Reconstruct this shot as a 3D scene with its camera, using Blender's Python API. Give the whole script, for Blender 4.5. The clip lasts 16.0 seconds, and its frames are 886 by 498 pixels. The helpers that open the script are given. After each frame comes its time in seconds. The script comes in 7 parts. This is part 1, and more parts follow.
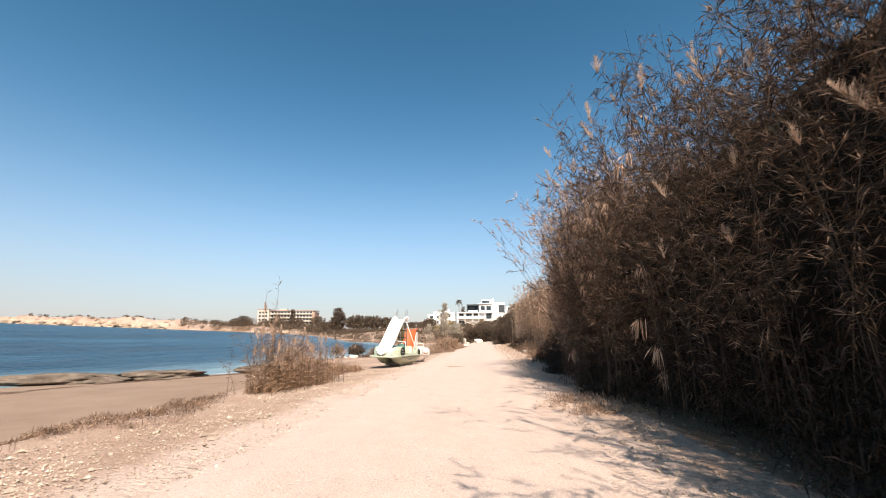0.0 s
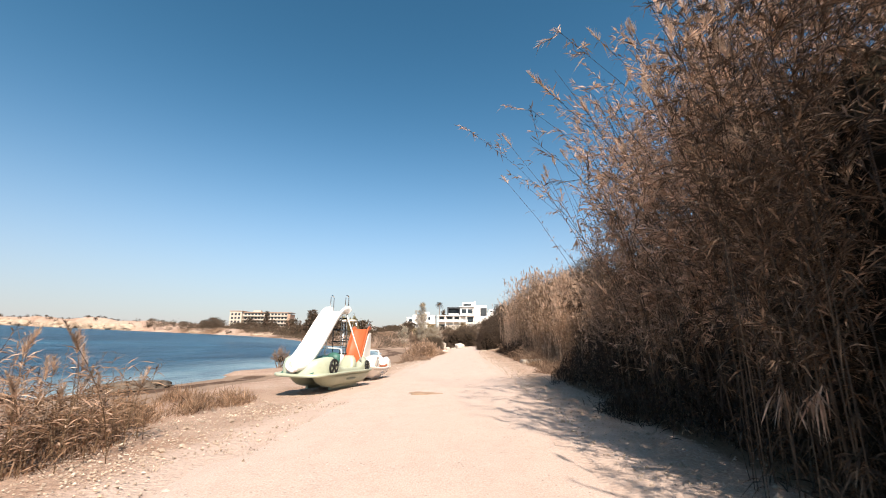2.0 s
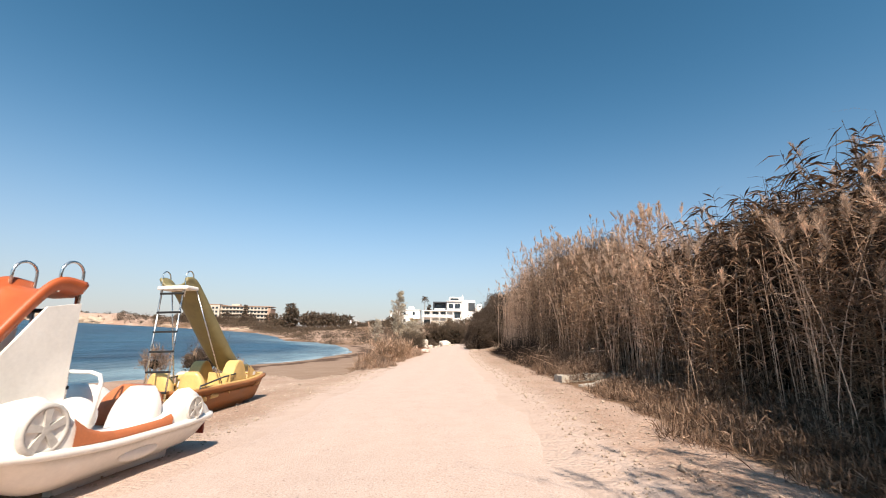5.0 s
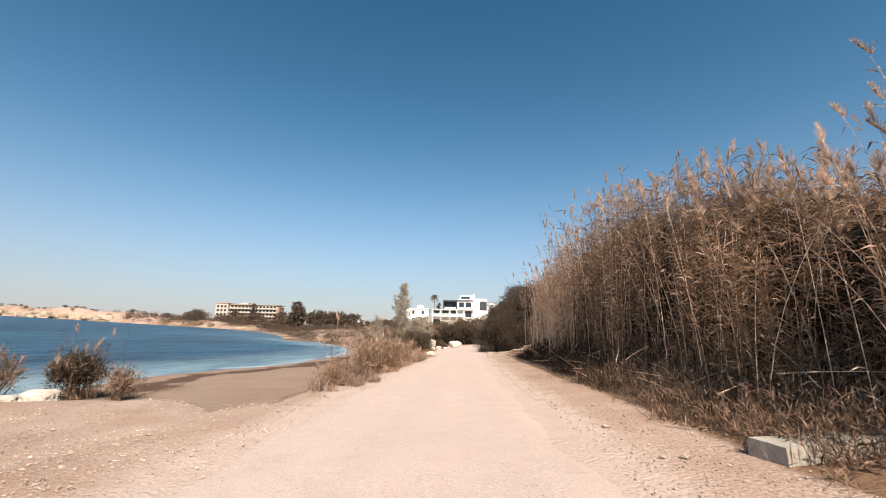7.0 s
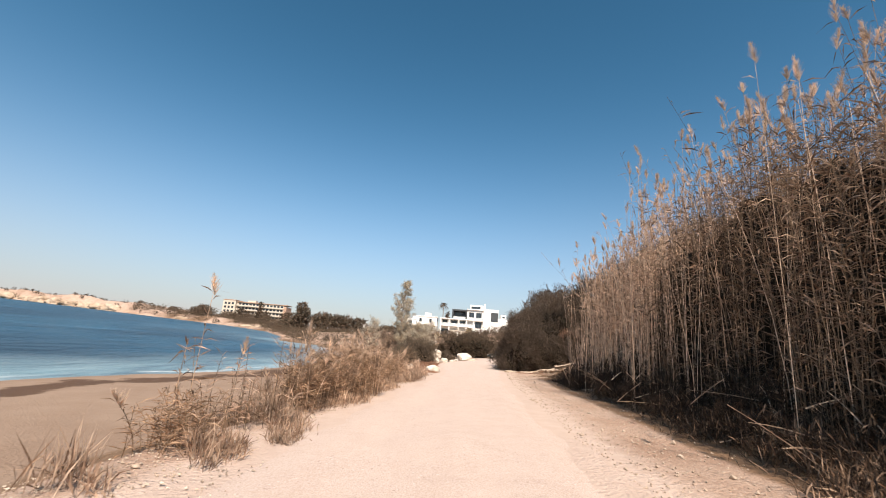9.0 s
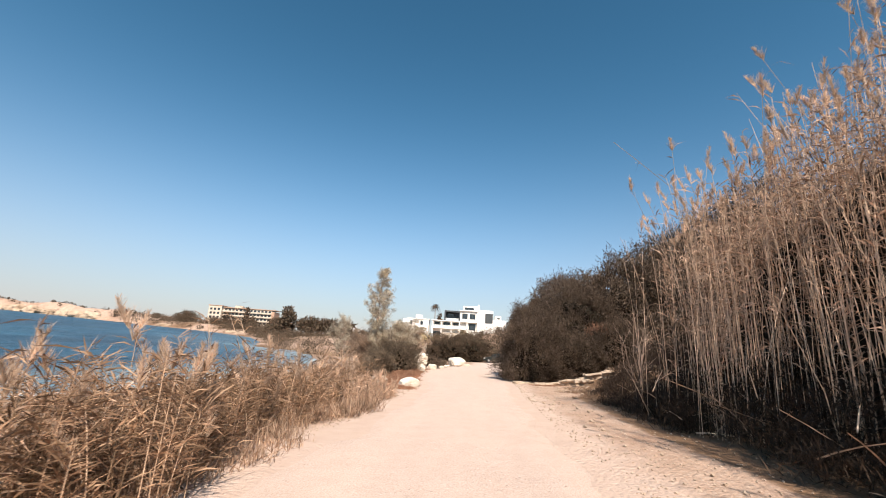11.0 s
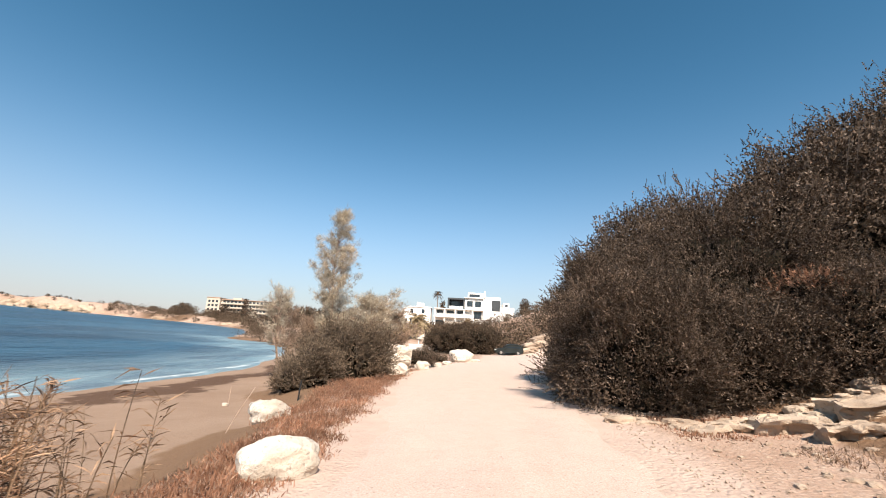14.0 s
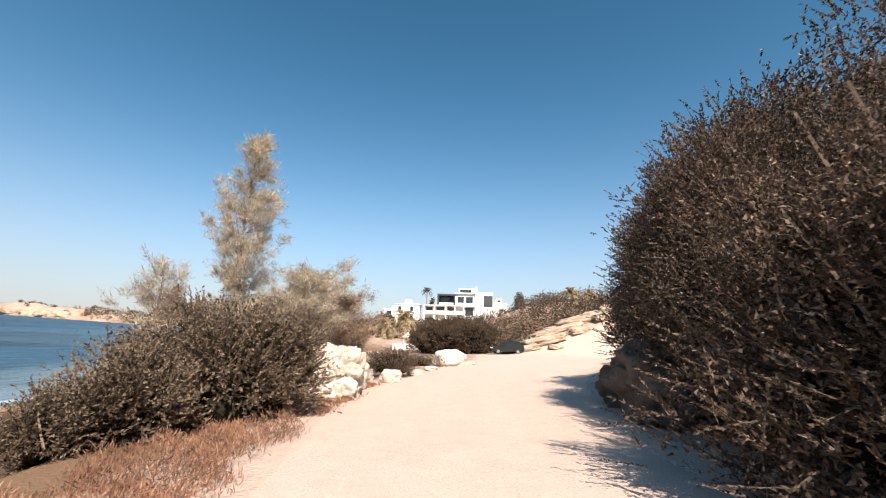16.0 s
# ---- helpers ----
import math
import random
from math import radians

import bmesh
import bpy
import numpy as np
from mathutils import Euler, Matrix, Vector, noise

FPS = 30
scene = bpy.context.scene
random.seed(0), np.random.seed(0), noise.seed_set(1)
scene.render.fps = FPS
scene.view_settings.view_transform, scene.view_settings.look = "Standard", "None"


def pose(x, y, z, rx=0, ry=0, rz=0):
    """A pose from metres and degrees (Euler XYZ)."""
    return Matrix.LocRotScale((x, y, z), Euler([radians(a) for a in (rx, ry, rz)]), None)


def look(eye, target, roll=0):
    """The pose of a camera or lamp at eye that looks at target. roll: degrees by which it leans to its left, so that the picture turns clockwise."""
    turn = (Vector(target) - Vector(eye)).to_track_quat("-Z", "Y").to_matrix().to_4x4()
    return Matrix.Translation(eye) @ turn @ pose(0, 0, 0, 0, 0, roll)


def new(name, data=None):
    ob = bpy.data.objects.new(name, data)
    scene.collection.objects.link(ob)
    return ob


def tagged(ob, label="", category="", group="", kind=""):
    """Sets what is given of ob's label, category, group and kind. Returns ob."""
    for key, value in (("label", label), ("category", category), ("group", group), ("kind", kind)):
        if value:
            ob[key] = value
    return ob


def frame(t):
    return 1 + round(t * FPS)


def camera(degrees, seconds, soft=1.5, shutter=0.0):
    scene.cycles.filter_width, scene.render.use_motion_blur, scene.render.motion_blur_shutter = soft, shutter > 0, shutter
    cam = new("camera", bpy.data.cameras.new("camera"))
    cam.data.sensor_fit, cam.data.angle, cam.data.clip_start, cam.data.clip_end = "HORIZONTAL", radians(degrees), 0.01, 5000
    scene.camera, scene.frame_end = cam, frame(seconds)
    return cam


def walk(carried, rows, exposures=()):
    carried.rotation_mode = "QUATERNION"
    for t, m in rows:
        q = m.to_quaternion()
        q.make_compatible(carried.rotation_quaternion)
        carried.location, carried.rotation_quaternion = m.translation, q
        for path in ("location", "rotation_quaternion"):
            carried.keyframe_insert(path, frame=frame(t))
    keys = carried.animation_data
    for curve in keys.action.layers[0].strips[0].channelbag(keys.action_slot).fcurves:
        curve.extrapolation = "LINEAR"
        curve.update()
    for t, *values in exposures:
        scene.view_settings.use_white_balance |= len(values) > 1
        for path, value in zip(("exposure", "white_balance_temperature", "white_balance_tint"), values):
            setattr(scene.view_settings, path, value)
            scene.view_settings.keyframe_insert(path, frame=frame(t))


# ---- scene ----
# ---- camera and its drive ----
cam = camera(91.9, 16.0, 1.0, 0.1)
PATH = [
    (0.0, pose(0.000, 0.000, 1.504, 101.57, 0.07, 4.33)),
    (0.5, pose(-0.066, 2.480, 1.500, 101.62, 0.09, 4.03)),
    (1.0, pose(-0.140, 4.937, 1.492, 101.39, 0.89, 3.62)),
    (1.5, pose(-0.201, 7.347, 1.499, 102.58, -0.47, 2.70)),
    (2.0, pose(-0.179, 9.699, 1.499, 102.11, -0.35, 1.74)),
    (2.5, pose(-0.095, 11.987, 1.497, 101.43, -0.52, 1.00)),
    (3.0, pose(-0.005, 14.241, 1.492, 101.48, -1.04, 0.50)),
    (3.5, pose(0.073, 16.477, 1.480, 101.72, -0.89, -0.24)),
    (6.0, pose(0.186, 27.756, 1.528, 101.56, -1.01, 0.41)),
    (6.5, pose(0.196, 29.983, 1.526, 101.43, -1.52, 1.09)),
    (7.0, pose(0.187, 32.184, 1.502, 101.68, -1.16, 1.35)),
    (7.5, pose(0.141, 34.399, 1.499, 101.28, -2.37, 1.80)),
    (8.0, pose(0.075, 36.638, 1.496, 101.02, -3.43, 2.30)),
    (8.5, pose(0.006, 38.886, 1.489, 100.93, -3.71, 2.30)),
    (9.0, pose(-0.027, 41.147, 1.486, 102.99, -4.63, 2.29)),
    (9.5, pose(-0.035, 43.433, 1.491, 103.97, -5.11, 2.01)),
    (10.0, pose(0.007, 45.736, 1.504, 103.85, -4.12, 1.48)),
    (12.5, pose(0.309, 57.512, 1.510, 103.31, -3.38, 1.69)),
    (13.0, pose(0.319, 59.916, 1.514, 103.01, -3.07, 2.00)),
    (13.5, pose(0.305, 62.321, 1.519, 102.05, -3.09, 2.14)),
    (14.0, pose(0.307, 64.659, 1.519, 102.28, -3.11, 2.11)),
    (14.5, pose(0.330, 66.907, 1.516, 101.81, -2.48, 1.86)),
    (15.0, pose(0.375, 69.059, 1.518, 101.31, -2.33, 1.68)),
    (15.5, pose(0.443, 71.108, 1.510, 101.50, -2.31, 1.35)),
    (16.0, pose(0.497, 73.123, 1.513, 102.14, -1.82, 1.01)),
]
# the picture brightens and darkens a little on the way
EXPOSURE = [(0.0, 0.95), (2.0, 0.92), (3.5, 0.86), (6.0, 0.82), (7.5, 0.72), (9.0, 0.82), (10.0, 0.86), (12.5, 0.90), (14.0, 0.96), (15.0, 0.98), (16.0, 1.00)]
walk(cam, PATH, EXPOSURE)

# ---- sky and sun ----
SUN_DIR = Vector((0.23, -1.0, 1.05)).normalized()
world = bpy.data.worlds.new("world")
scene.world = world
world.use_nodes = True
wt = world.node_tree
sky = wt.nodes.new("ShaderNodeTexSky")
sky.sky_type = "NISHITA"
sky.sun_disc = False
sky.sun_elevation = math.asin(SUN_DIR.z)
sky.sun_rotation = math.atan2(SUN_DIR.x, SUN_DIR.y)
sky.air_density, sky.dust_density, sky.ozone_density = 1.0, 0.6, 2.0
tint = wt.nodes.new("ShaderNodeMix")
tint.data_type, tint.blend_type = "RGBA", "MULTIPLY"
tint.inputs[0].default_value = 1.0
tint.inputs[7].default_value = (0.092, 0.1, 0.103, 1)
wt.links.new(sky.outputs[0], tint.inputs[6])
# clear dry air: each colour's contrast from zenith to horizon
parts_of, joined = wt.nodes.new("ShaderNodeSeparateColor"), wt.nodes.new("ShaderNodeCombineColor")
wt.links.new(tint.outputs[2], parts_of.inputs[0])
for ch, (power, gain) in enumerate(((1.467, 1.799), (1.33, 1.982), (1.379, 1.759))):
    pw, gn = wt.nodes.new("ShaderNodeMath"), wt.nodes.new("ShaderNodeMath")
    pw.operation, gn.operation = "POWER", "MULTIPLY"
    pw.inputs[1].default_value, gn.inputs[1].default_value = power, gain
    wt.links.new(parts_of.outputs[ch], pw.inputs[0])
    wt.links.new(pw.outputs[0], gn.inputs[0])
    wt.links.new(gn.outputs[0], joined.inputs[ch])
# pale sea haze thickening smoothly towards the horizon
way = wt.nodes.new("ShaderNodeTexCoord")
height = wt.nodes.new("ShaderNodeSeparateXYZ")
wt.links.new(way.outputs["Generated"], height.inputs[0])
value = height.outputs[2]
for op, k in (("MAXIMUM", 0.0), ("DIVIDE", 0.231), ("POWER", 1.709), ("MULTIPLY", -1.0), ("EXPONENT", 0.0), ("MULTIPLY", 0.83)):
    step = wt.nodes.new("ShaderNodeMath")
    step.operation = op
    step.inputs[1].default_value = k
    wt.links.new(value, step.inputs[0])
    value = step.outputs[0]
haze = wt.nodes.new("ShaderNodeMix")
haze.data_type = "RGBA"
haze.inputs[7].default_value = (0.55, 0.445, 0.505, 1)
wt.links.new(value, haze.inputs[0])
wt.links.new(joined.outputs[0], haze.inputs[6])
wt.links.new(haze.outputs[2], wt.nodes["Background"].inputs[0])
wt.nodes["Background"].inputs[1].default_value = 0.61
sun = new("sun", bpy.data.lights.new("sun", "SUN"))
sun.data.energy, sun.data.angle, sun.data.color = 5.0, radians(0.5), (1.0, 0.865, 0.735)
sun.matrix_world = look(SUN_DIR * 50, (0, 0, 0))


# ---- small mesh tools ----
def sstep(a, b, v):
    t = np.clip((v - a) / (b - a), 0, 1)
    return t * t * (3 - 2 * t)


def wave(x, y, s, k=0):
    """Smooth wandering value, about -1 to 1."""
    return (np.sin(x * 1.7 / s + 1.3 * np.sin(y * 0.9 / s + k)) + np.sin(y * 1.3 / s + 1.1 * np.sin(x * 1.1 / s + 2 * k)) + np.sin((x + y) * 2.3 / s + k * 3)) / 3


class Heap:
    """Many small alike pieces, gathered into one mesh of triangles."""

    def __init__(self):
        self.v, self.t, self.m, self.n = [], [], [], 0

    def add(self, verts, tris, mat=0):
        verts, tris = np.asarray(verts, float), np.asarray(tris, int)
        if verts.ndim == 2:
            verts = verts[None]
        n, k = verts.shape[:2]
        if n == 0:
            return
        self.v.append(verts.reshape(-1, 3))
        self.t.append((tris[None] + (np.arange(n) * k)[:, None, None]).reshape(-1, 3) + self.n)
        self.m.append(np.full(n * len(tris), mat))
        self.n += n * k

    def mesh(self, name, mats, smooth=False):
        v, t, m = np.concatenate(self.v), np.concatenate(self.t), np.concatenate(self.m)
        me = bpy.data.meshes.new(name)
        me.vertices.add(len(v))
        me.vertices.foreach_set("co", v.ravel())
        me.loops.add(len(t) * 3)
        me.loops.foreach_set("vertex_index", t.ravel())
        me.polygons.add(len(t))
        me.polygons.foreach_set("loop_start", np.arange(len(t)) * 3)
        me.polygons.foreach_set("material_index", m)
        me.polygons.foreach_set("use_smooth", np.full(len(t), smooth))
        for x in mats:
            me.materials.append(x)
        me.update(calc_edges=True)
        return me


def unit(v):
    return v / np.maximum(np.linalg.norm(v, axis=-1, keepdims=True), 1e-9)


def leaves(heap, p, d, length, width, droop, rng, mat=0):
    """Bent ribbons: base, broad middle, tip."""
    n = len(p)
    d = unit(d)
    side = unit(np.cross(d, unit(rng.normal(size=(n, 3)) + [0, 0, 0.6])))
    L, w, dr = (np.broadcast_to(np.asarray(a, float), n)[:, None] for a in (length, width, droop))
    down = np.array([0, 0, -1.0])
    mid = p + d * L * 0.5 + down * dr * L * 0.12
    tip = p + d * L * 0.92 + down * dr * L * 0.55
    v = np.stack([p - side * w * 0.3, p + side * w * 0.3, mid + side * w * 0.5, mid - side * w * 0.5, tip], 1)
    heap.add(v, [(0, 1, 2), (0, 2, 3), (3, 2, 4)], mat)


def slivers(heap, p, d, length, width, rng, mat=0):
    """Narrow pointed leaves or fine twigs, one triangle each."""
    d = unit(d)
    side = unit(np.cross(d, rng.normal(size=(len(p), 3))))
    L, w = (np.broadcast_to(np.asarray(a, float), len(p))[:, None] for a in (length, width))
    heap.add(np.stack([p - side * w * 0.5, p + side * w * 0.5, p + d * L], 1), [(0, 1, 2)], mat)


def blades(heap, p, d, length, width, droop, rng, mat=0):
    """Drooping leaves of two facets."""
    n = len(p)
    d = unit(d)
    side = unit(np.cross(d, unit(rng.normal(size=(n, 3)) + [0, 0, 0.6])))
    L, w, dr = (np.broadcast_to(np.asarray(a, float), n)[:, None] for a in (length, width, droop))
    mid = p + d * L * 0.4 - np.array([0, 0, 0.1]) * dr * L
    tip = p + d * L * 0.9 - np.array([0, 0, 0.6]) * dr * L
    heap.add(np.stack([p, mid + side * w * 0.5, mid - side * w * 0.5, tip], 1), [(0, 1, 2), (2, 1, 3)], mat)


def scales(heap, p, d, length, width, rng, mat=0):
    """Small flat oval leaves."""
    n = len(p)
    d = unit(d)
    side = unit(np.cross(d, rng.normal(size=(n, 3))))
    L, w = (np.broadcast_to(np.asarray(a, float), n)[:, None] for a in (length, width))
    v = np.stack([p, p + d * L * 0.5 + side * w * 0.5, p + d * L, p + d * L * 0.5 - side * w * 0.5], 1)
    heap.add(v, [(0, 1, 2), (0, 2, 3)], mat)


def stems(heap, pts, r0, r1, mat=0):
    """Three-sided stalks through pts (n, k, 3)."""
    n, k = pts.shape[:2]
    t = unit(np.diff(pts, axis=1))
    t = np.concatenate([t, t[:, -1:]], 1)
    a = unit(np.cross(t, np.array([0.31, 0.95, 0.05])))
    b = np.cross(t, a)
    rad = (np.broadcast_to(np.asarray(r0, float), n)[:, None] * (1 - np.linspace(0, 1, k)) + np.broadcast_to(np.asarray(r1, float), n)[:, None] * np.linspace(0, 1, k))[..., None]
    rings = [pts + rad * (a * math.cos(q) + b * math.sin(q)) for q in (0, 2.094, 4.189)]
    v = np.stack(rings, 2).reshape(n, k * 3, 3)
    f = []
    for i in range(k - 1):
        for j in range(3):
            p, q = i * 3 + j, i * 3 + (j + 1) % 3
            f += [(p, q, q + 3), (p, q + 3, p + 3)]
    heap.add(v, f, mat)


def bm_mesh(name, bm, material, smooth=False):
    bmesh.ops.recalc_face_normals(bm, faces=bm.faces)
    me = bpy.data.meshes.new(name)
    bm.to_mesh(me)
    bm.free()
    for x in (material if isinstance(material, (list, tuple)) else [material]):
        me.materials.append(x)
    if smooth:
        me.polygons.foreach_set("use_smooth", [True] * len(me.polygons))
    return me


def part(name, bm, material, parent, label="", smooth=False):
    """Links a bmesh, or a ready mesh, as one object under a thing or a part."""
    me = bm if isinstance(bm, bpy.types.Mesh) else bm_mesh(name, bm, material, smooth)
    ob = new(name, me)
    ob.parent = parent
    if label:
        ob["label"] = label
    return ob


def thing(name, m, label, category, group="", kind=""):
    ob = new(name)
    ob.empty_display_size = 0.1
    ob.matrix_world = m
    return tagged(ob, label, category, group, kind)


def box(x0, x1, y0, y1, z0, z1, bevel=0.0, bm=None):
    bm = bm or bmesh.new()
    r = bmesh.ops.create_cube(bm, size=1, matrix=Matrix.Translation(((x0 + x1) / 2, (y0 + y1) / 2, (z0 + z1) / 2)) @ Matrix.Diagonal((x1 - x0, y1 - y0, z1 - z0, 1)))
    if bevel:
        es = list({e for v in r["verts"] for e in v.link_edges})
        bmesh.ops.bevel(bm, geom=es, offset=bevel, segments=2, affect="EDGES", profile=0.5)
    return bm


def loft(sections, closed=False, caps=True):
    """Skin through equal rings of points."""
    bm = bmesh.new()
    rings = [[bm.verts.new(p) for p in s] for s in sections]
    n = len(rings[0])
    for a, b in zip(rings, rings[1:]):
        for i in range(n if closed else n - 1):
            j = (i + 1) % n
            bm.faces.new((a[i], a[j], b[j], b[i]))
    if caps and closed:
        bm.faces.new(rings[0][::-1])
        bm.faces.new(rings[-1])
    return bm


def tube(points, r, sides=8, bm=None):
    """A round bar along points."""
    bm = bm or bmesh.new()
    pts = [Vector(p) for p in points]
    rings = []
    for i, p in enumerate(pts):
        t = (pts[min(i + 1, len(pts) - 1)] - pts[max(i - 1, 0)]).normalized()
        a = t.orthogonal().normalized() if i == 0 else (rings_a - t * rings_a.dot(t)).normalized()
        rings_a = a
        b = t.cross(a)
        rings.append([bm.verts.new(p + (a * math.cos(q) + b * math.sin(q)) * r) for q in (2 * math.pi * k / sides for k in range(sides))])
    for a, b in zip(rings, rings[1:]):
        for i in range(sides):
            bm.faces.new((a[i], a[(i + 1) % sides], b[(i + 1) % sides], b[i]))
    bm.faces.new(rings[0][::-1])
    bm.faces.new(rings[-1])
    return bm


def lump(center, radii, rough, seed, sub=3, flat=0.0, power=2.0, crag=0.0):
    """A stone or a soft swelling: a knobbly, squarish ball."""
    bm = bmesh.new()
    bmesh.ops.create_icosphere(bm, subdivisions=sub, radius=1)
    for v in bm.verts:
        d = v.co.normalized()
        s = (abs(d.x) ** power + abs(d.y) ** power + abs(d.z) ** power) ** (-1 / power)
        q = d * s
        o = Vector((seed * 3.7, seed * 1.9, seed * 0.7))
        q = q * (1 + rough * (noise.noise(q * 1.1 + o) + 0.5 * noise.noise(q * 2.7 + o) + 0.25 * noise.noise(q * 6.5 + o)))
        if crag:
            q = q * (1 - crag * (1 - abs(noise.noise(q * 1.9 + o * 2))) ** 6 - crag * 0.6 * max(0.0, noise.noise(q * 5.5 - o) - 0.25) + crag * 0.25 * noise.noise(q * 13 + o))
        v.co = Vector((q.x * radii[0], q.y * radii[1], max(q.z, -1 + flat) * radii[2])) + Vector(center)
    return bm


# ---- materials ----
def nodes_of(name, rough=0.8, spec=0.3):
    m = bpy.data.materials.new(name)
    m.use_nodes = True
    nt = m.node_tree
    b = nt.nodes["Principled BSDF"]
    b.inputs["Roughness"].default_value = rough
    b.inputs["Specular IOR Level"].default_value = spec
    return m, nt, b


def noise_tex(nt, scale, detail=6, rough=0.6, vec=None, dist=0.0):
    n = nt.nodes.new("ShaderNodeTexNoise")
    n.inputs["Scale"].default_value, n.inputs["Detail"].default_value, n.inputs["Roughness"].default_value, n.inputs["Distortion"].default_value = scale, detail, rough, dist
    if vec is not None:
        nt.links.new(vec, n.inputs["Vector"])
    return n.outputs["Fac"]


def ramp(nt, fac, stops):
    r = nt.nodes.new("ShaderNodeValToRGB")
    el = r.color_ramp.elements
    while len(el) < len(stops):
        el.new(0.5)
    for e, (p, c) in zip(el, stops):
        e.position, e.color = p, (*c, 1) if len(c) == 3 else c
    nt.links.new(fac, r.inputs[0])
    return r.outputs[0]


def mixc(nt, fac, a, b, mode="MIX"):
    n = nt.nodes.new("ShaderNodeMix")
    n.data_type, n.blend_type = "RGBA", mode
    for s, v in ((n.inputs[0], fac), (n.inputs[6], a), (n.inputs[7], b)):
        if isinstance(v, (int, float)):
            s.default_value = v
        elif isinstance(v, tuple):
            s.default_value = (*v, 1)
        else:
            nt.links.new(v, s)
    return n.outputs[2]


def mathn(nt, op, a, b=0.0):
    n = nt.nodes.new("ShaderNodeMath")
    n.operation = op
    for s, v in zip(n.inputs, (a, b)):
        if isinstance(v, (int, float)):
            s.default_value = v
        else:
            nt.links.new(v, s)
    return n.outputs[0]


def bump(nt, b, height, strength, dist=0.02):
    n = nt.nodes.new("ShaderNodeBump")
    n.inputs["Strength"].default_value, n.inputs["Distance"].default_value = strength, dist
    nt.links.new(height, n.inputs["Height"])
    nt.links.new(n.outputs[0], b.inputs["Normal"])


def place_of(nt):
    return nt.nodes.new("ShaderNodeNewGeometry").outputs["Position"]


def leafy(name, cols, trans=0.35, rough=0.6, spec=0.25):
    """Leaves and stalks: each one its own tone, some light through it."""
    m, nt, b = nodes_of(name, rough, spec)
    g = nt.nodes.new("ShaderNodeNewGeometry")
    c = ramp(nt, g.outputs["Random Per Island"], [(i / max(len(cols) - 1, 1), c) for i, c in enumerate(cols)])
    big = noise_tex(nt, 0.9, 3, 0.6, g.outputs["Position"])
    c = mixc(nt, 1.0, c, ramp(nt, big, [(0.32, (0.66, 0.64, 0.62)), (0.68, (1.2, 1.17, 1.13))]), "MULTIPLY")
    c = mixc(nt, 1.0, c, ramp(nt, noise_tex(nt, 4.5, 4, 0.6, g.outputs["Position"]), [(0.36, (0.62, 0.6, 0.58)), (0.64, (1.38, 1.36, 1.33))]), "MULTIPLY")
    nt.links.new(c, b.inputs["Base Color"])
    if trans:
        tr = nt.nodes.new("ShaderNodeBsdfTranslucent")
        nt.links.new(c, tr.inputs[0])
        mx = nt.nodes.new("ShaderNodeMixShader")
        mx.inputs[0].default_value = trans
        nt.links.new(b.outputs[0], mx.inputs[1])
        nt.links.new(tr.outputs[0], mx.inputs[2])
        nt.links.new(mx.outputs[0], nt.nodes["Material Output"].inputs[0])
    return m


def plain(name, col, rough=0.5, spec=0.5, metal=0.0, vary=0.12, scale=3.0, grit=0.0, gscale=60.0):
    """A painted or cast surface with faint stains and fine relief."""
    m, nt, b = nodes_of(name, rough, spec)
    p = nt.nodes.new("ShaderNodeTexCoord").outputs["Object"]
    n1 = noise_tex(nt, scale, 5, 0.65, p)
    n2 = noise_tex(nt, scale * 9, 4, 0.6, p)
    f = mathn(nt, "ADD", mathn(nt, "MULTIPLY", n1, 0.7), mathn(nt, "MULTIPLY", n2, 0.3))
    lo, hi = tuple(v * (1 - vary * 1.6) for v in col), tuple(min(v * (1 + vary), 1) for v in col)
    nt.links.new(ramp(nt, f, [(0.3, lo), (0.65, hi)]), b.inputs["Base Color"])
    b.inputs["Metallic"].default_value = metal
    nt.links.new(ramp(nt, n1, [(0.3, (rough * 0.8,) * 3), (0.7, (min(rough * 1.25, 1),) * 3)]), b.inputs["Roughness"])
    if grit:
        bump(nt, b, noise_tex(nt, gscale, 4, 0.6, p), grit, 0.01)
    return m


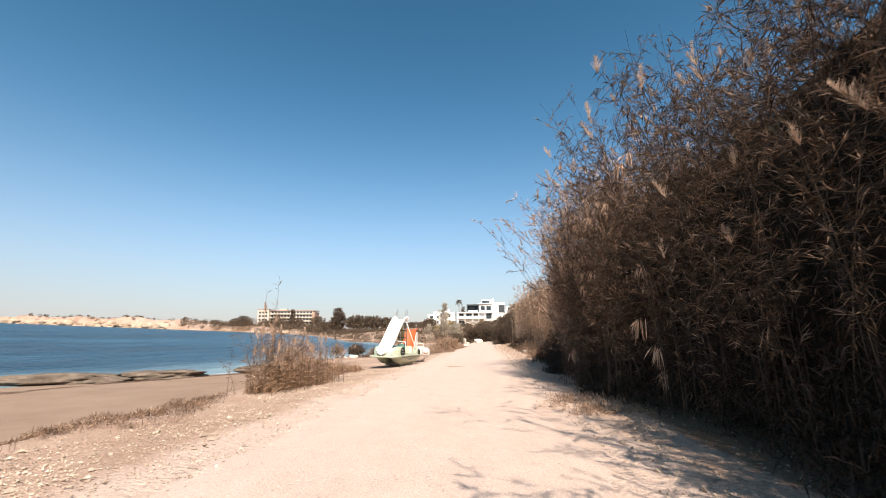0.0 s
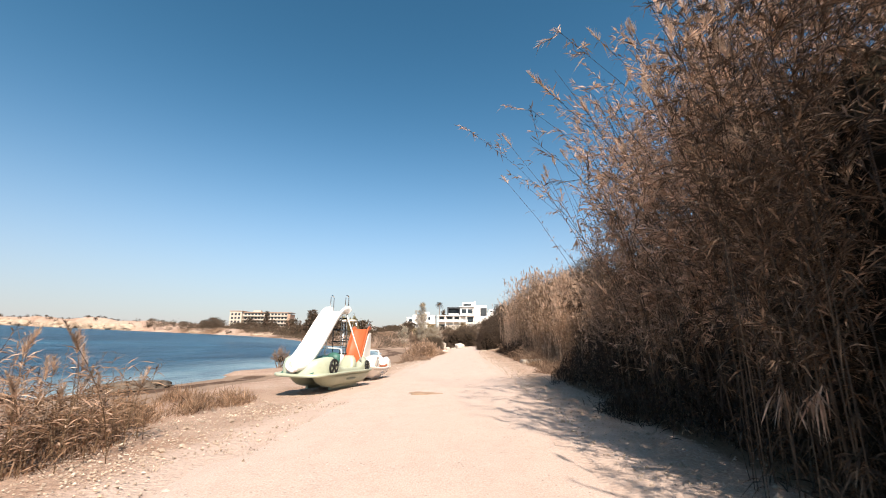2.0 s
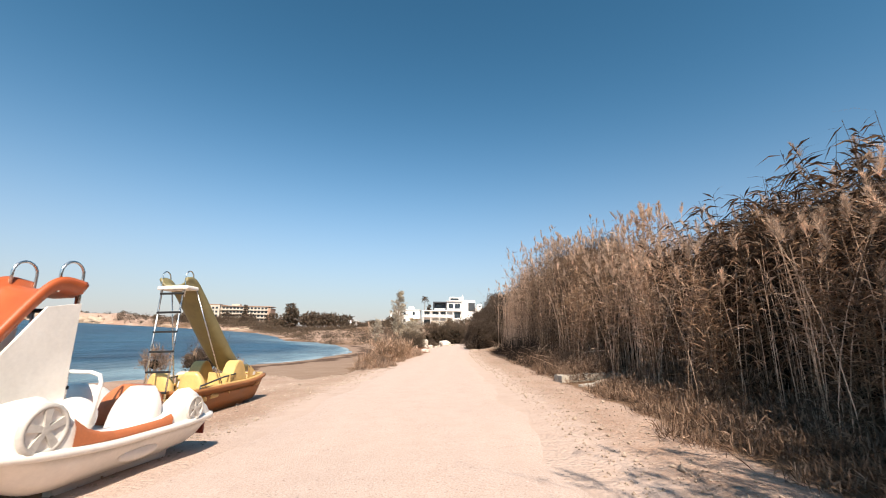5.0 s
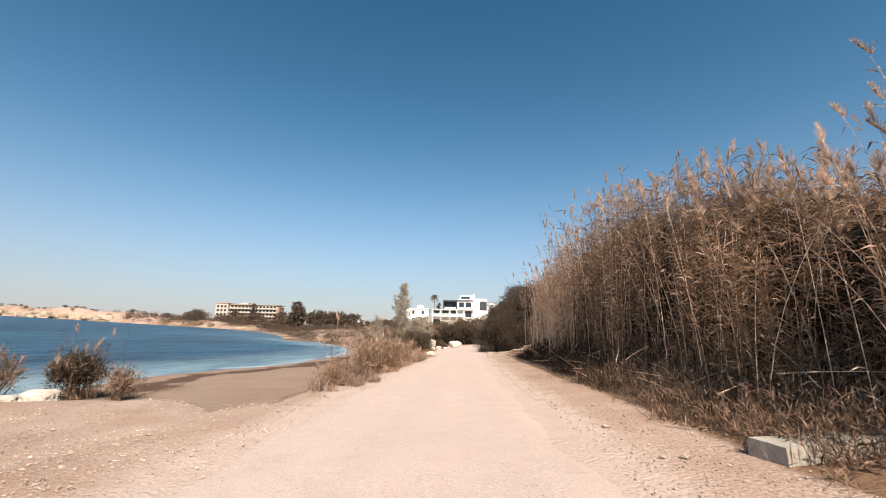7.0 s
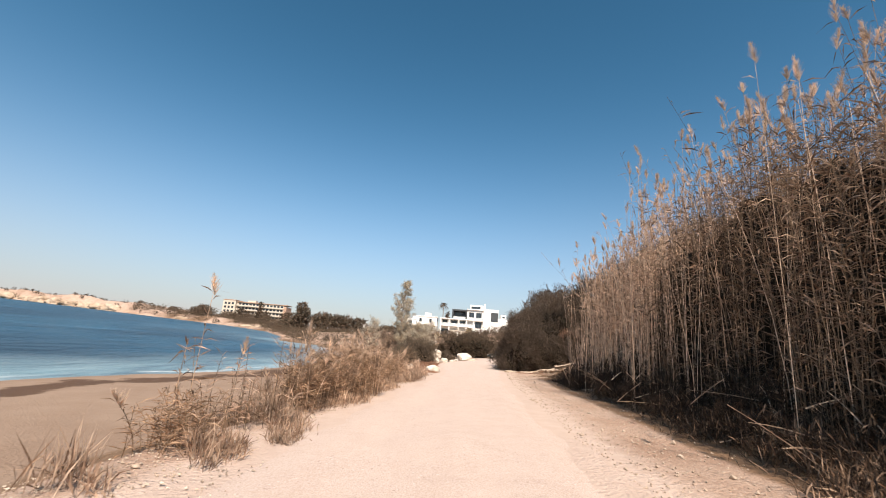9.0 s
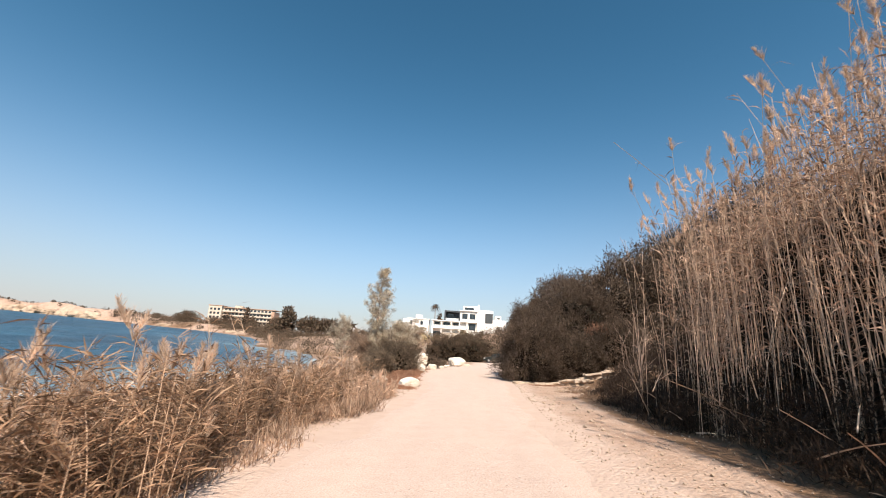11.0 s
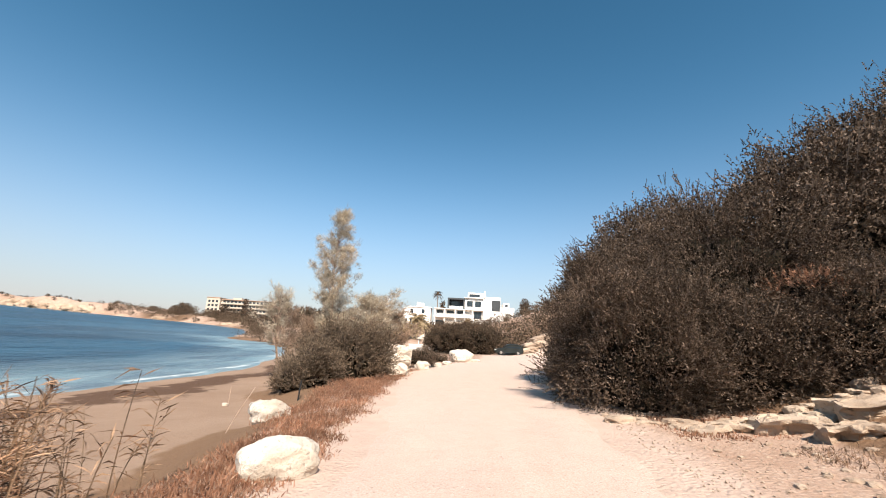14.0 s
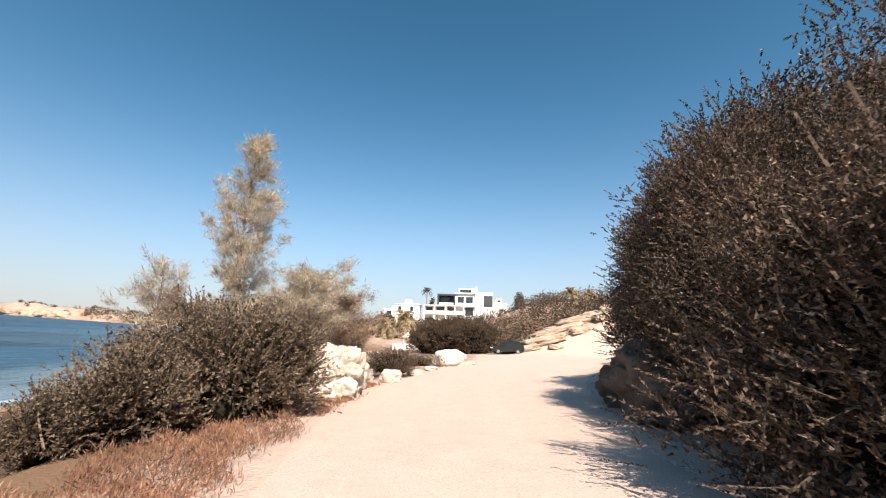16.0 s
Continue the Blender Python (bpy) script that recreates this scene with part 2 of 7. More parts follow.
def ground_material():
    m, nt, b = nodes_of("ground_soil", 0.95, 0.15)
    p = place_of(nt)
    at = nt.nodes.new("ShaderNodeAttribute")
    at.attribute_name = "cover"
    sp = nt.nodes.new("ShaderNodeSeparateColor")
    nt.links.new(at.outputs["Color"], sp.inputs[0])
    n1, n2, n3 = noise_tex(nt, 0.5, 6, 0.6, p), noise_tex(nt, 6, 6, 0.65, p), noise_tex(nt, 38, 4, 0.7, p)
    vo = nt.nodes.new("ShaderNodeTexVoronoi")
    vo.inputs["Scale"].default_value = 17
    nt.links.new(p, vo.inputs["Vector"])
    soil = mixc(nt, n2, (0.302, 0.195, 0.144), (0.461, 0.338, 0.265))
    soil = mixc(nt, 0.55, soil, ramp(nt, n1, [(0.35, (0.348, 0.232, 0.17)), (0.65, (0.514, 0.397, 0.321))]))
    stones = ramp(nt, vo.outputs["Color"], [(0.0, (0.227, 0.172, 0.137)), (0.5, (0.423, 0.338, 0.279)), (1.0, (0.605, 0.514, 0.446))])
    soil = mixc(nt, ramp(nt, vo.outputs["Distance"], [(0.25, (1, 1, 1)), (0.5, (0, 0, 0))]), soil, mixc(nt, n1, soil, stones))
    far_tone = noise_tex(nt, 0.045, 6, 0.62, p)
    soil = mixc(nt, 1.0, soil, ramp(nt, far_tone, [(0.34, (0.72, 0.66, 0.61)), (0.50, (0.96, 0.94, 0.92)), (0.66, (1.06, 1.06, 1.06))]), "MULTIPLY")
    sand = mixc(nt, n2, (0.23, 0.155, 0.108), (0.295, 0.209, 0.151))
    sand = mixc(nt, 0.35, sand, ramp(nt, n1, [(0.35, (0.209, 0.137, 0.0972)), (0.65, (0.331, 0.241, 0.18))]))
    soil = mixc(nt, 1.0, soil, ramp(nt, n3, [(0.34, (0.7, 0.67, 0.64)), (0.5, (1.0, 1.0, 1.0)), (0.66, (1.14, 1.14, 1.14))]), "MULTIPLY")
    wrack = mixc(nt, n3, (0.035, 0.02, 0.013), (0.16, 0.095, 0.062))
    litter = mixc(nt, n3, (0.108, 0.0612, 0.036), (0.259, 0.166, 0.104))
    jag = mathn(nt, "MULTIPLY", mathn(nt, "SUBTRACT", noise_tex(nt, 1.1, 8, 0.75, p), 0.5), 2.6)

    def edge(ch, lo=0.4, hi=0.6):
        v = mathn(nt, "ADD", sp.outputs[ch], mathn(nt, "MULTIPLY", jag, mathn(nt, "MULTIPLY", sp.outputs[ch], mathn(nt, "SUBTRACT", 1.0, sp.outputs[ch]))))
        return ramp(nt, v, [(lo, (0, 0, 0)), (hi, (1, 1, 1))])
    dust = mixc(nt, noise_tex(nt, 2.2, 7, 0.65, p), (0.426, 0.314, 0.252), (0.559, 0.439, 0.371))
    trod = mathn(nt, "ADD", at.outputs["Alpha"], mathn(nt, "MULTIPLY", jag, 0.35))
    soil = mixc(nt, ramp(nt, trod, [(0.25, (0, 0, 0)), (0.75, (1, 1, 1))]), soil, dust)
    c = mixc(nt, edge(0), soil, sand)
    weed = mathn(nt, "MULTIPLY", sp.outputs[1], mathn(nt, "ADD", 0.1, mathn(nt, "MULTIPLY", noise_tex(nt, 0.7, 7, 0.7, p), 1.7)))
    c = mixc(nt, ramp(nt, weed, [(0.66, (0, 0, 0)), (0.80, (1, 1, 1))]), c, wrack)
    c = mixc(nt, edge(2), c, litter)
    nt.links.new(c, b.inputs["Base Color"])
    h = mathn(nt, "ADD", mathn(nt, "MULTIPLY", n2, 0.6), mathn(nt, "MULTIPLY", n3, 0.4))
    h = mathn(nt, "ADD", h, mathn(nt, "MULTIPLY", vo.outputs["Distance"], -0.5))
    bump(nt, b, h, 0.8, 0.05)
    return m


def road_material():
    m, nt, b = nodes_of("road_dust", 0.95, 0.15)
    p = place_of(nt)
    mp = nt.nodes.new("ShaderNodeMapping")
    mp.inputs["Scale"].default_value = (1.0, 0.12, 1.0)
    nt.links.new(p, mp.inputs[0])
    streak = noise_tex(nt, 1.5, 5, 0.6, mp.outputs[0])
    n2, n3 = noise_tex(nt, 2.2, 7, 0.65, p), noise_tex(nt, 45, 3, 0.7, p)
    c = mixc(nt, streak, (0.41, 0.302, 0.244), (0.541, 0.424, 0.358))
    c = mixc(nt, 0.25, c, ramp(nt, n2, [(0.35, (0.385, 0.275, 0.211)), (0.62, (0.575, 0.459, 0.394))]))
    c = mixc(nt, 0.4, c, ramp(nt, n3, [(0.36, (0.377, 0.275, 0.224)), (0.5, (0.541, 0.432, 0.374)), (0.62, (0.657, 0.549, 0.496))]))
    # small stones trodden into the dust, in patches
    vo = nt.nodes.new("ShaderNodeTexVoronoi")
    vo.inputs["Scale"].default_value = 21
    nt.links.new(p, vo.inputs["Vector"])
    tone = nt.nodes.new("ShaderNodeSeparateColor")
    nt.links.new(vo.outputs["Color"], tone.inputs[0])
    patchy = ramp(nt, noise_tex(nt, 0.8, 5, 0.65, p), [(0.44, (0, 0, 0)), (0.58, (1, 1, 1))])
    stone = mathn(nt, "MULTIPLY", ramp(nt, vo.outputs["Distance"], [(0.22, (1, 1, 1)), (0.36, (0, 0, 0))]), ramp(nt, tone.outputs[0], [(0.5, (0, 0, 0)), (0.6, (1, 1, 1))]))
    stone = mathn(nt, "MULTIPLY", stone, patchy)
    c = mixc(nt, stone, c, mixc(nt, tone.outputs[1], (0.295, 0.211, 0.171), (0.641, 0.542, 0.488)))
    nt.links.new(c, b.inputs["Base Color"])
    bump(nt, b, mathn(nt, "ADD", mathn(nt, "ADD", n3, mathn(nt, "MULTIPLY", n2, 0.25)), mathn(nt, "MULTIPLY", stone, 0.7)), 0.6, 0.025)
    return m


def water_material():
    m, nt, b = nodes_of("sea_water", 0.3, 0.22)
    p = place_of(nt)
    at = nt.nodes.new("ShaderNodeAttribute")
    at.attribute_name = "cover"
    sp = nt.nodes.new("ShaderNodeSeparateColor")
    nt.links.new(at.outputs["Color"], sp.inputs[0])
    mp = nt.nodes.new("ShaderNodeMapping")
    mp.inputs["Scale"].default_value = (1.0, 0.28, 1.0)
    mp.inputs["Rotation"].default_value = (0, 0, radians(62))
    nt.links.new(p, mp.inputs[0])
    patch = noise_tex(nt, 0.05, 5, 0.6, mp.outputs[0])
    deep = ramp(nt, patch, [(0.38, (0.004, 0.018, 0.036)), (0.52, (0.012, 0.052, 0.09)), (0.68, (0.023, 0.088, 0.137))])
    shoal = mixc(nt, noise_tex(nt, 0.3, 4, 0.6, p), (0.09, 0.18, 0.22), (0.23, 0.29, 0.31))
    c = mixc(nt, mathn(nt, "POWER", sp.outputs[0], 1.7), deep, shoal)
    streak = noise_tex(nt, 0.33, 6, 0.7, mp.outputs[0], 0.6)
    c = mixc(nt, 1.0, c, ramp(nt, streak, [(0.36, (0.5, 0.5, 0.55)), (0.52, (1.0, 1.0, 1.0)), (0.66, (1.4, 1.33, 1.28))]), "MULTIPLY")
    fv = mathn(nt, "ADD", mathn(nt, "MULTIPLY", sp.outputs[1], 0.76), mathn(nt, "MULTIPLY", noise_tex(nt, 0.55, 6, 0.7, mp.outputs[0]), 0.9))
    foam = ramp(nt, mathn(nt, "MULTIPLY", fv, 0.6), [(0.66, (0, 0, 0)), (0.82, (1, 1, 1))])
    c = mixc(nt, foam, c, (0.72, 0.76, 0.76))
    nt.links.new(c, b.inputs["Base Color"])
    nt.links.new(mixc(nt, foam, (0.32, 0.32, 0.32), (0.8, 0.8, 0.8)), b.inputs["Roughness"])
    w = mathn(nt, "ADD", noise_tex(nt, 0.9, 6, 0.65, mp.outputs[0]), mathn(nt, "MULTIPLY", noise_tex(nt, 0.18, 4, 0.6, mp.outputs[0]), 2.5))
    bump(nt, b, w, 0.9, 0.5)
    return m


def rock_material(name, lo, hi, scale=1.3):
    m, nt, b = nodes_of(name, 0.92, 0.2)
    p = place_of(nt)
    n1, n2 = noise_tex(nt, scale, 7, 0.65, p, 0.4), noise_tex(nt, scale * 11, 5, 0.7, p)
    c = ramp(nt, n1, [(0.3, lo), (0.5, tuple((a + b_) / 2 for a, b_ in zip(lo, hi))), (0.68, hi)])
    c = mixc(nt, ramp(nt, n2, [(0.30, (0.85, 0.85, 0.85)), (0.42, (0, 0, 0))]), c, tuple(v * 0.45 for v in lo))
    nt.links.new(c, b.inputs["Base Color"])
    bump(nt, b, mathn(nt, "ADD", n1, mathn(nt, "MULTIPLY", n2, 0.5)), 0.9, 0.12 / scale)
    return m


GROUND, ROAD, WATER = ground_material(), road_material(), water_material()
LIMESTONE = rock_material("pale_limestone", (0.425, 0.348, 0.272), (0.714, 0.654, 0.578))
DARK_ROCK = rock_material("weathered_rock", (0.075, 0.0562, 0.0413), (0.225, 0.176, 0.135))
BANK_ROCK = rock_material("bank_rock", (0.07, 0.053, 0.042), (0.17, 0.134, 0.106))
CLIFF = rock_material("sandstone_cliff", (0.255, 0.176, 0.116), (0.51, 0.398, 0.3), 0.12)
OUTCROP = rock_material("tan_outcrop", (0.285, 0.203, 0.143), (0.51, 0.413, 0.323), 0.9)
PEBBLE = rock_material("tan_pebbles", (0.27, 0.203, 0.15), (0.465, 0.375, 0.3), 9.0)
BROKEN_STONE = leafy("pale_broken_stone", [(0.33, 0.259, 0.203), (0.465, 0.39, 0.323), (0.555, 0.495, 0.427), (0.375, 0.285, 0.217)], 0.0, 0.95, 0.15)
CONCRETE = rock_material("old_concrete", (0.315, 0.277, 0.225), (0.495, 0.45, 0.383), 2.5)
REED_DRY = leafy("dry_reed_leaf", [(0.358, 0.222, 0.149), (0.602, 0.415, 0.307), (0.697, 0.526, 0.415), (0.207, 0.129, 0.0857), (0.64, 0.443, 0.325)], 0.38)
# darkest leaf tones: the shade within cane stands put into the colour
REED_SHADE = leafy("shaded_reed_leaf", [(0.0294, 0.0189, 0.0112), (0.056, 0.035, 0.0217), (0.119, 0.07, 0.0434), (0.0385, 0.0252, 0.0147), (0.252, 0.168, 0.112)], 0.25)
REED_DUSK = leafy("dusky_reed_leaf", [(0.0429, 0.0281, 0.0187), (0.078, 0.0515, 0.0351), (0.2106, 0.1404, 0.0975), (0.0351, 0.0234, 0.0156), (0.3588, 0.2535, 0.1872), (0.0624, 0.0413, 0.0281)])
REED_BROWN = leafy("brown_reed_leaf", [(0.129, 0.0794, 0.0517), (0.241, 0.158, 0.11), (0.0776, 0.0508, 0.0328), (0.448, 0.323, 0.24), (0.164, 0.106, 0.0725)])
REED_TAN = leafy("tan_reed_leaf", [(0.1854, 0.1088, 0.0689), (0.3277, 0.21, 0.1376), (0.1333, 0.0848, 0.0517), (0.5144, 0.3584, 0.2457), (0.2388, 0.1485, 0.0947)])
PALE_CANE = leafy("bleached_cane", [(0.5, 0.351, 0.249), (0.66, 0.494, 0.37), (0.4, 0.271, 0.185), (0.72, 0.561, 0.433)], 0.0, 0.5)
# darker copy of the canes, with the shade among the stalks coloured in
SHADED_CANE = leafy("shaded_cane", [(0.0405, 0.027, 0.0171), (0.063, 0.0428, 0.027), (0.0315, 0.0216, 0.0135), (0.081, 0.0585, 0.0405)], 0.0, 0.5)
CANE = leafy("reed_cane", [(0.12, 0.0788, 0.0488), (0.18, 0.124, 0.0788), (0.0975, 0.0638, 0.0375), (0.195, 0.135, 0.09), (0.27, 0.199, 0.135)], 0.0, 0.5)
PLUME = leafy("reed_plume", [(0.60, 0.455, 0.35), (0.70, 0.555, 0.445), (0.48, 0.35, 0.26)], 0.5, 0.9)
DRY_GRASS = leafy("dry_grass", [(0.362, 0.252, 0.18), (0.498, 0.386, 0.303), (0.212, 0.133, 0.0902), (0.438, 0.315, 0.238)], 0.4)
RED_GRASS = leafy("russet_herbs", [(0.2852, 0.14, 0.0848), (0.3496, 0.2, 0.1325), (0.23, 0.115, 0.0742), (0.4048, 0.28, 0.2014)])
# withered tones taken darker: shade below canes and reeds put into the colour
SHADED_GRASS = leafy("withered_undergrowth", [(0.0286, 0.0183, 0.013), (0.0591, 0.0388, 0.0274), (0.0213, 0.0143, 0.0102), (0.08, 0.0544, 0.0384)])
SHRUB = leafy("shrub_leaf", [(0.0375, 0.0277, 0.0195), (0.0662, 0.0483, 0.0339), (0.1049, 0.075, 0.0544), (0.264, 0.2094, 0.1738), (0.0486, 0.0359, 0.0257), (0.1656, 0.1212, 0.0924)], 0.25, 0.6, 0.12)
SHRUB_GREY = leafy("grey_shrub_leaf", [(0.099, 0.0759, 0.0528), (0.178, 0.139, 0.102), (0.277, 0.218, 0.168), (0.0759, 0.0594, 0.0396)], 0.3, 0.65, 0.2)
FEATHER = leafy("tamarisk_spray", [(0.55, 0.50, 0.41), (0.70, 0.645, 0.55), (0.43, 0.39, 0.31), (0.61, 0.55, 0.46)], 0.6, 0.8)
BROWN_SPRAY = leafy("brown_tamarisk_spray", [(0.30, 0.22, 0.17), (0.43, 0.335, 0.265), (0.23, 0.17, 0.125), (0.37, 0.285, 0.225)], 0.5, 0.8)
FAR_LEAF = leafy("far_foliage", [(0.0461, 0.0385, 0.0246), (0.0869, 0.0665, 0.044), (0.1435, 0.0966, 0.0697), (0.0615, 0.049, 0.0328)], 0.15, 0.7)
PALM_LEAF = leafy("palm_frond", [(0.262, 0.213, 0.115), (0.426, 0.344, 0.213), (0.541, 0.435, 0.295)], 0.3, 0.5)
SHRUB_TWIG = plain("shrub_twig_bark", (0.12, 0.09, 0.068), 0.8, 0.2, vary=0.25, scale=6)
TWIG = plain("twig_bark", (0.30, 0.215, 0.155), 0.85, 0.2, vary=0.3, scale=6)
PALE_TWIG = plain("bleached_twig", (0.40, 0.29, 0.225), 0.8, 0.2, vary=0.25, scale=6)
# near-black: shade among twigs and canes put into a solid colour
INNER_SHADE = plain("inside_shade", (0.02, 0.016, 0.011), 0.95, 0.05, vary=0.5, scale=4)

# ---- the lie of the land ----
SHORE_Y = [-400, 5, 16, 24, 30, 40, 58, 70, 95, 115, 133, 150, 200, 290, 380, 425, 470, 480, 600, 1400, 4000]
SHORE_X = [-40, -27, -24, -20, -17, -15.5, -17, -14.5, -14.5, -20, -27, -45, -66, -112, -185, -342, -560, -585, -560, -480, -400]
CREST_Y = [-60, 0, 8, 14, 22, 28, 39, 42, 44, 47, 55, 64, 70, 76, 80, 90, 96, 104, 112, 120, 135, 150]
CREST_X = [-8.2, -7.6, -7.2, -7.4, -8.2, -9.4, -9.4, -6.5, -3.7, -3.9, -4.4, -4.5, -2.8, -2.75, -5.0, -6.4, -6.0, -5.2, -5.5, -9, -19, -36]
ROAD_Y = [-40, 0, 10, 20, 30, 40, 44, 52, 60, 66, 70, 76, 82, 88, 94, 99, 104, 110, 116, 121]
ROAD_L = [-3.6, -3.6, -3.6, -3.4, -3.2, -3.0, -2.9, -2.6, -1.9, -1.3, -1.3, -1.7, -2.4, -2.3, -1.4, 0.2, 2.0, 3.2, 3.6, 4.0]
ROAD_R = [1.8, 1.7, 1.7, 1.8, 2.0, 2.1, 2.1, 2.2, 2.4, 2.7, 3.0, 3.5, 3.6, 5.0, 7.0, 9.5, 12, 15, 17, 18]


def sea_level(x):
    return -1.6 - 0.035 * x


def crest_line(x, y):
    """Where the bank breaks down to the beach, as a wandering edge."""
    return np.interp(y, CREST_Y, CREST_X) + 0.45 * wave(x * 0.4, y, 1.9, 6) + 0.2 * wave(x, y, 0.6, 7)


def land(x, y):
    """Height of the ground."""
    x, y = np.broadcast_arrays(np.asarray(x, float), np.asarray(y, float))
    shore, crest = np.interp(y, SHORE_Y, SHORE_X), crest_line(x, y)
    crest = np.where(y > 150, shore + 8, np.maximum(crest, shore + 3))
    near = np.interp(y, [24, 33], [0.006, 0.044]) * np.clip(x, -14, 9) + 0.03 * wave(x, y, 2.2) + 0.02 * wave(x, y, 0.7, 2)
    # rising ground behind the reeds and the shrubs
    near = near + sstep(5.5, 9, x) * 0.9 * (1 - sstep(86, 98, y)) + sstep(8, 26, x) * 7.5 * sstep(8, 70, y) * (1 - sstep(92, 112, y))
    near = near - sstep(-3.4, -6, x) * 0.12
    # beyond the bend: the slope towards the houses
    hx = np.interp(x, [-600, -342, -240, -190, -147, -100, -60, -30, 0, 20, 60, 150, 600], [12.5, 11.5, 9.8, 7.8, 5.5, 3.6, 3.0, 5.0, 6.2, 8.5, 15, 24, 40])
    up = sstep(126, 205, y)
    hill = near * (1 - up) + hx * up
    hill = hill + sstep(14, 34, x - np.clip((118 - y) * 1.5, -10, 30)) * 5.5 * sstep(96, 124, y) * (1 - sstep(170, 210, y))
    hill = hill + sstep(124, 152, y) * (0.5 * wave(x, y, 9, 1) + 0.25 * wave(x, y, 3, 4))
    d = x - shore
    cliff = sea_level(x) + 0.3 + 1.5 * sstep(0, 8, d) + sstep(8, 45, d) * (3.2 * sstep(-60, -200, x) + 4.2 * sstep(-255, -330, x)) * (1 + 0.35 * wave(x, y, 22)) + 1.2 * wave(x, y, 7, 2) * sstep(4, 20, d)
    far = sstep(150, 230, y) * sstep(-20, -70, x)
    rest = np.where(x < -150, np.maximum(cliff, hx * sstep(20, 90, d) + sea_level(x) * (1 - sstep(20, 90, d))), np.minimum(hill, sea_level(x) + 1.4 + np.maximum(d, 0) * 0.16))
    top = hill * (1 - far) + rest * far
    # the beach below the bank
    blob = 1 - ((x + 11.5) / 6.0) ** 2 - ((y - 42.6) / 4.2) ** 2
    w = np.maximum(sstep(-1.7, 0.0, x - crest), sstep(0.0, 0.35, blob))
    rim = sea_level(shore)
    beach = np.where(x > shore, rim + np.clip((x - shore) / np.maximum(crest - shore, 1), 0, 1.2) ** 0.8 * (-0.62 - rim), rim + (x - shore) * 0.09)
    beach = np.maximum(beach, -9.0) + 0.03 * wave(x, y, 1.6, 3)
    beach = np.where(y > 150, np.where(x > shore, rim + 0.3, beach), beach)
    h = beach * (1 - w) + top * w
    return h


def land1(x, y):
    return float(land(x, y))


def steps(*spans):
    return np.unique(np.concatenate([np.arange(a, b, s) for a, b, s in spans]))


def sheet(name, xs, ys, zfun, cover, material):
    X, Y = np.meshgrid(xs, ys)
    Z = zfun(X, Y)
    nx, ny = len(xs), len(ys)
    me = bpy.data.meshes.new(name)
    idx = np.arange(nx * ny).reshape(ny, nx)
    q = np.stack([idx[:-1, :-1], idx[:-1, 1:], idx[1:, 1:], idx[1:, :-1]], -1).reshape(-1, 4)
    me.vertices.add(nx * ny)
    me.vertices.foreach_set("co", np.stack([X, Y, Z], -1).ravel())
    me.loops.add(q.size)
    me.loops.foreach_set("vertex_index", q.ravel())
    me.polygons.add(len(q))
    me.polygons.foreach_set("loop_start", np.arange(len(q)) * 4)
    me.polygons.foreach_set("use_smooth", np.full(len(q), True))
    me.update(calc_edges=True)
    if cover is not None:
        at = me.color_attributes.new("cover", "FLOAT_COLOR", "POINT")
        at.data.foreach_set("color", cover(X, Y).reshape(-1, 4).astype(np.float32).ravel())
    me.materials.append(material)
    return new(name, me)


def ground_cover(X, Y):
    shore, crest = np.interp(Y, SHORE_Y, SHORE_X), crest_line(X, Y)
    blob = 1 - ((X + 11.5) / 6.0) ** 2 - ((Y - 42.6) / 4.2) ** 2
    on = np.maximum(sstep(-1.5, -0.4, X - crest), sstep(0.0, 0.3, blob))
    sand = (1 - on) * (Y < 150)
    d = X - shore
    mid = 3.2 + 1.2 * wave(X, Y, 3.0, 1)
    wrack = np.exp(-((d - mid) / (2.0 + 0.8 * wave(X, Y, 5, 2))) ** 2) * (Y < 130) * (1 - on)
    litter = np.maximum(sstep(0.2, 1.6, X - np.interp(Y, [-40, 10, 20, 28, 60, 66, 72, 100], [2.3, 2.3, 2.6, 3.0, 3.3, 3.7, 5.3, 8.5])) * (Y < 100), 0.85 * sstep(0.6, 2.2, np.interp(Y, ROAD_Y, ROAD_L) - X) * sstep(44, 48, Y) * (Y < 98) * sstep(-2.3, -1.3, X - crest))
    litter = np.maximum(litter, 0.62 * sstep(118, 140, Y) * sstep(-330, -240, X) * (X < 60) * (0.8 + 0.35 * wave(X, Y, 9, 2)))
    off = np.maximum(np.interp(Y, ROAD_Y, ROAD_L) - X, X - np.interp(Y, ROAD_Y, ROAD_R))
    trod = (1 - sstep(-0.3, 1.5, off)) * (Y < 124)
    return np.stack([sand, np.clip(wrack, 0, 1), litter, trod], -1)


gx = steps((-4000, -1000, 500), (-1000, -600, 40), (-600, -150, 9), (-150, -45, 4), (-45, -14, 1.1), (-14, 10, 0.4), (10, 40, 1.6), (40, 160, 8), (160, 800, 80), (800, 4001, 800))
gy = steps((-400, -40, 60), (-40, 0, 4), (0, 100, 0.55), (100, 140, 1.0), (140, 240, 3.5), (240, 520, 8), (520, 1000, 60), (1000, 4600, 400))
ground = sheet("ground", gx, gy, land, ground_cover, GROUND)
tagged(ground, "sandy coastal ground with gravel verges and brown beach", "ground", kind="structure")


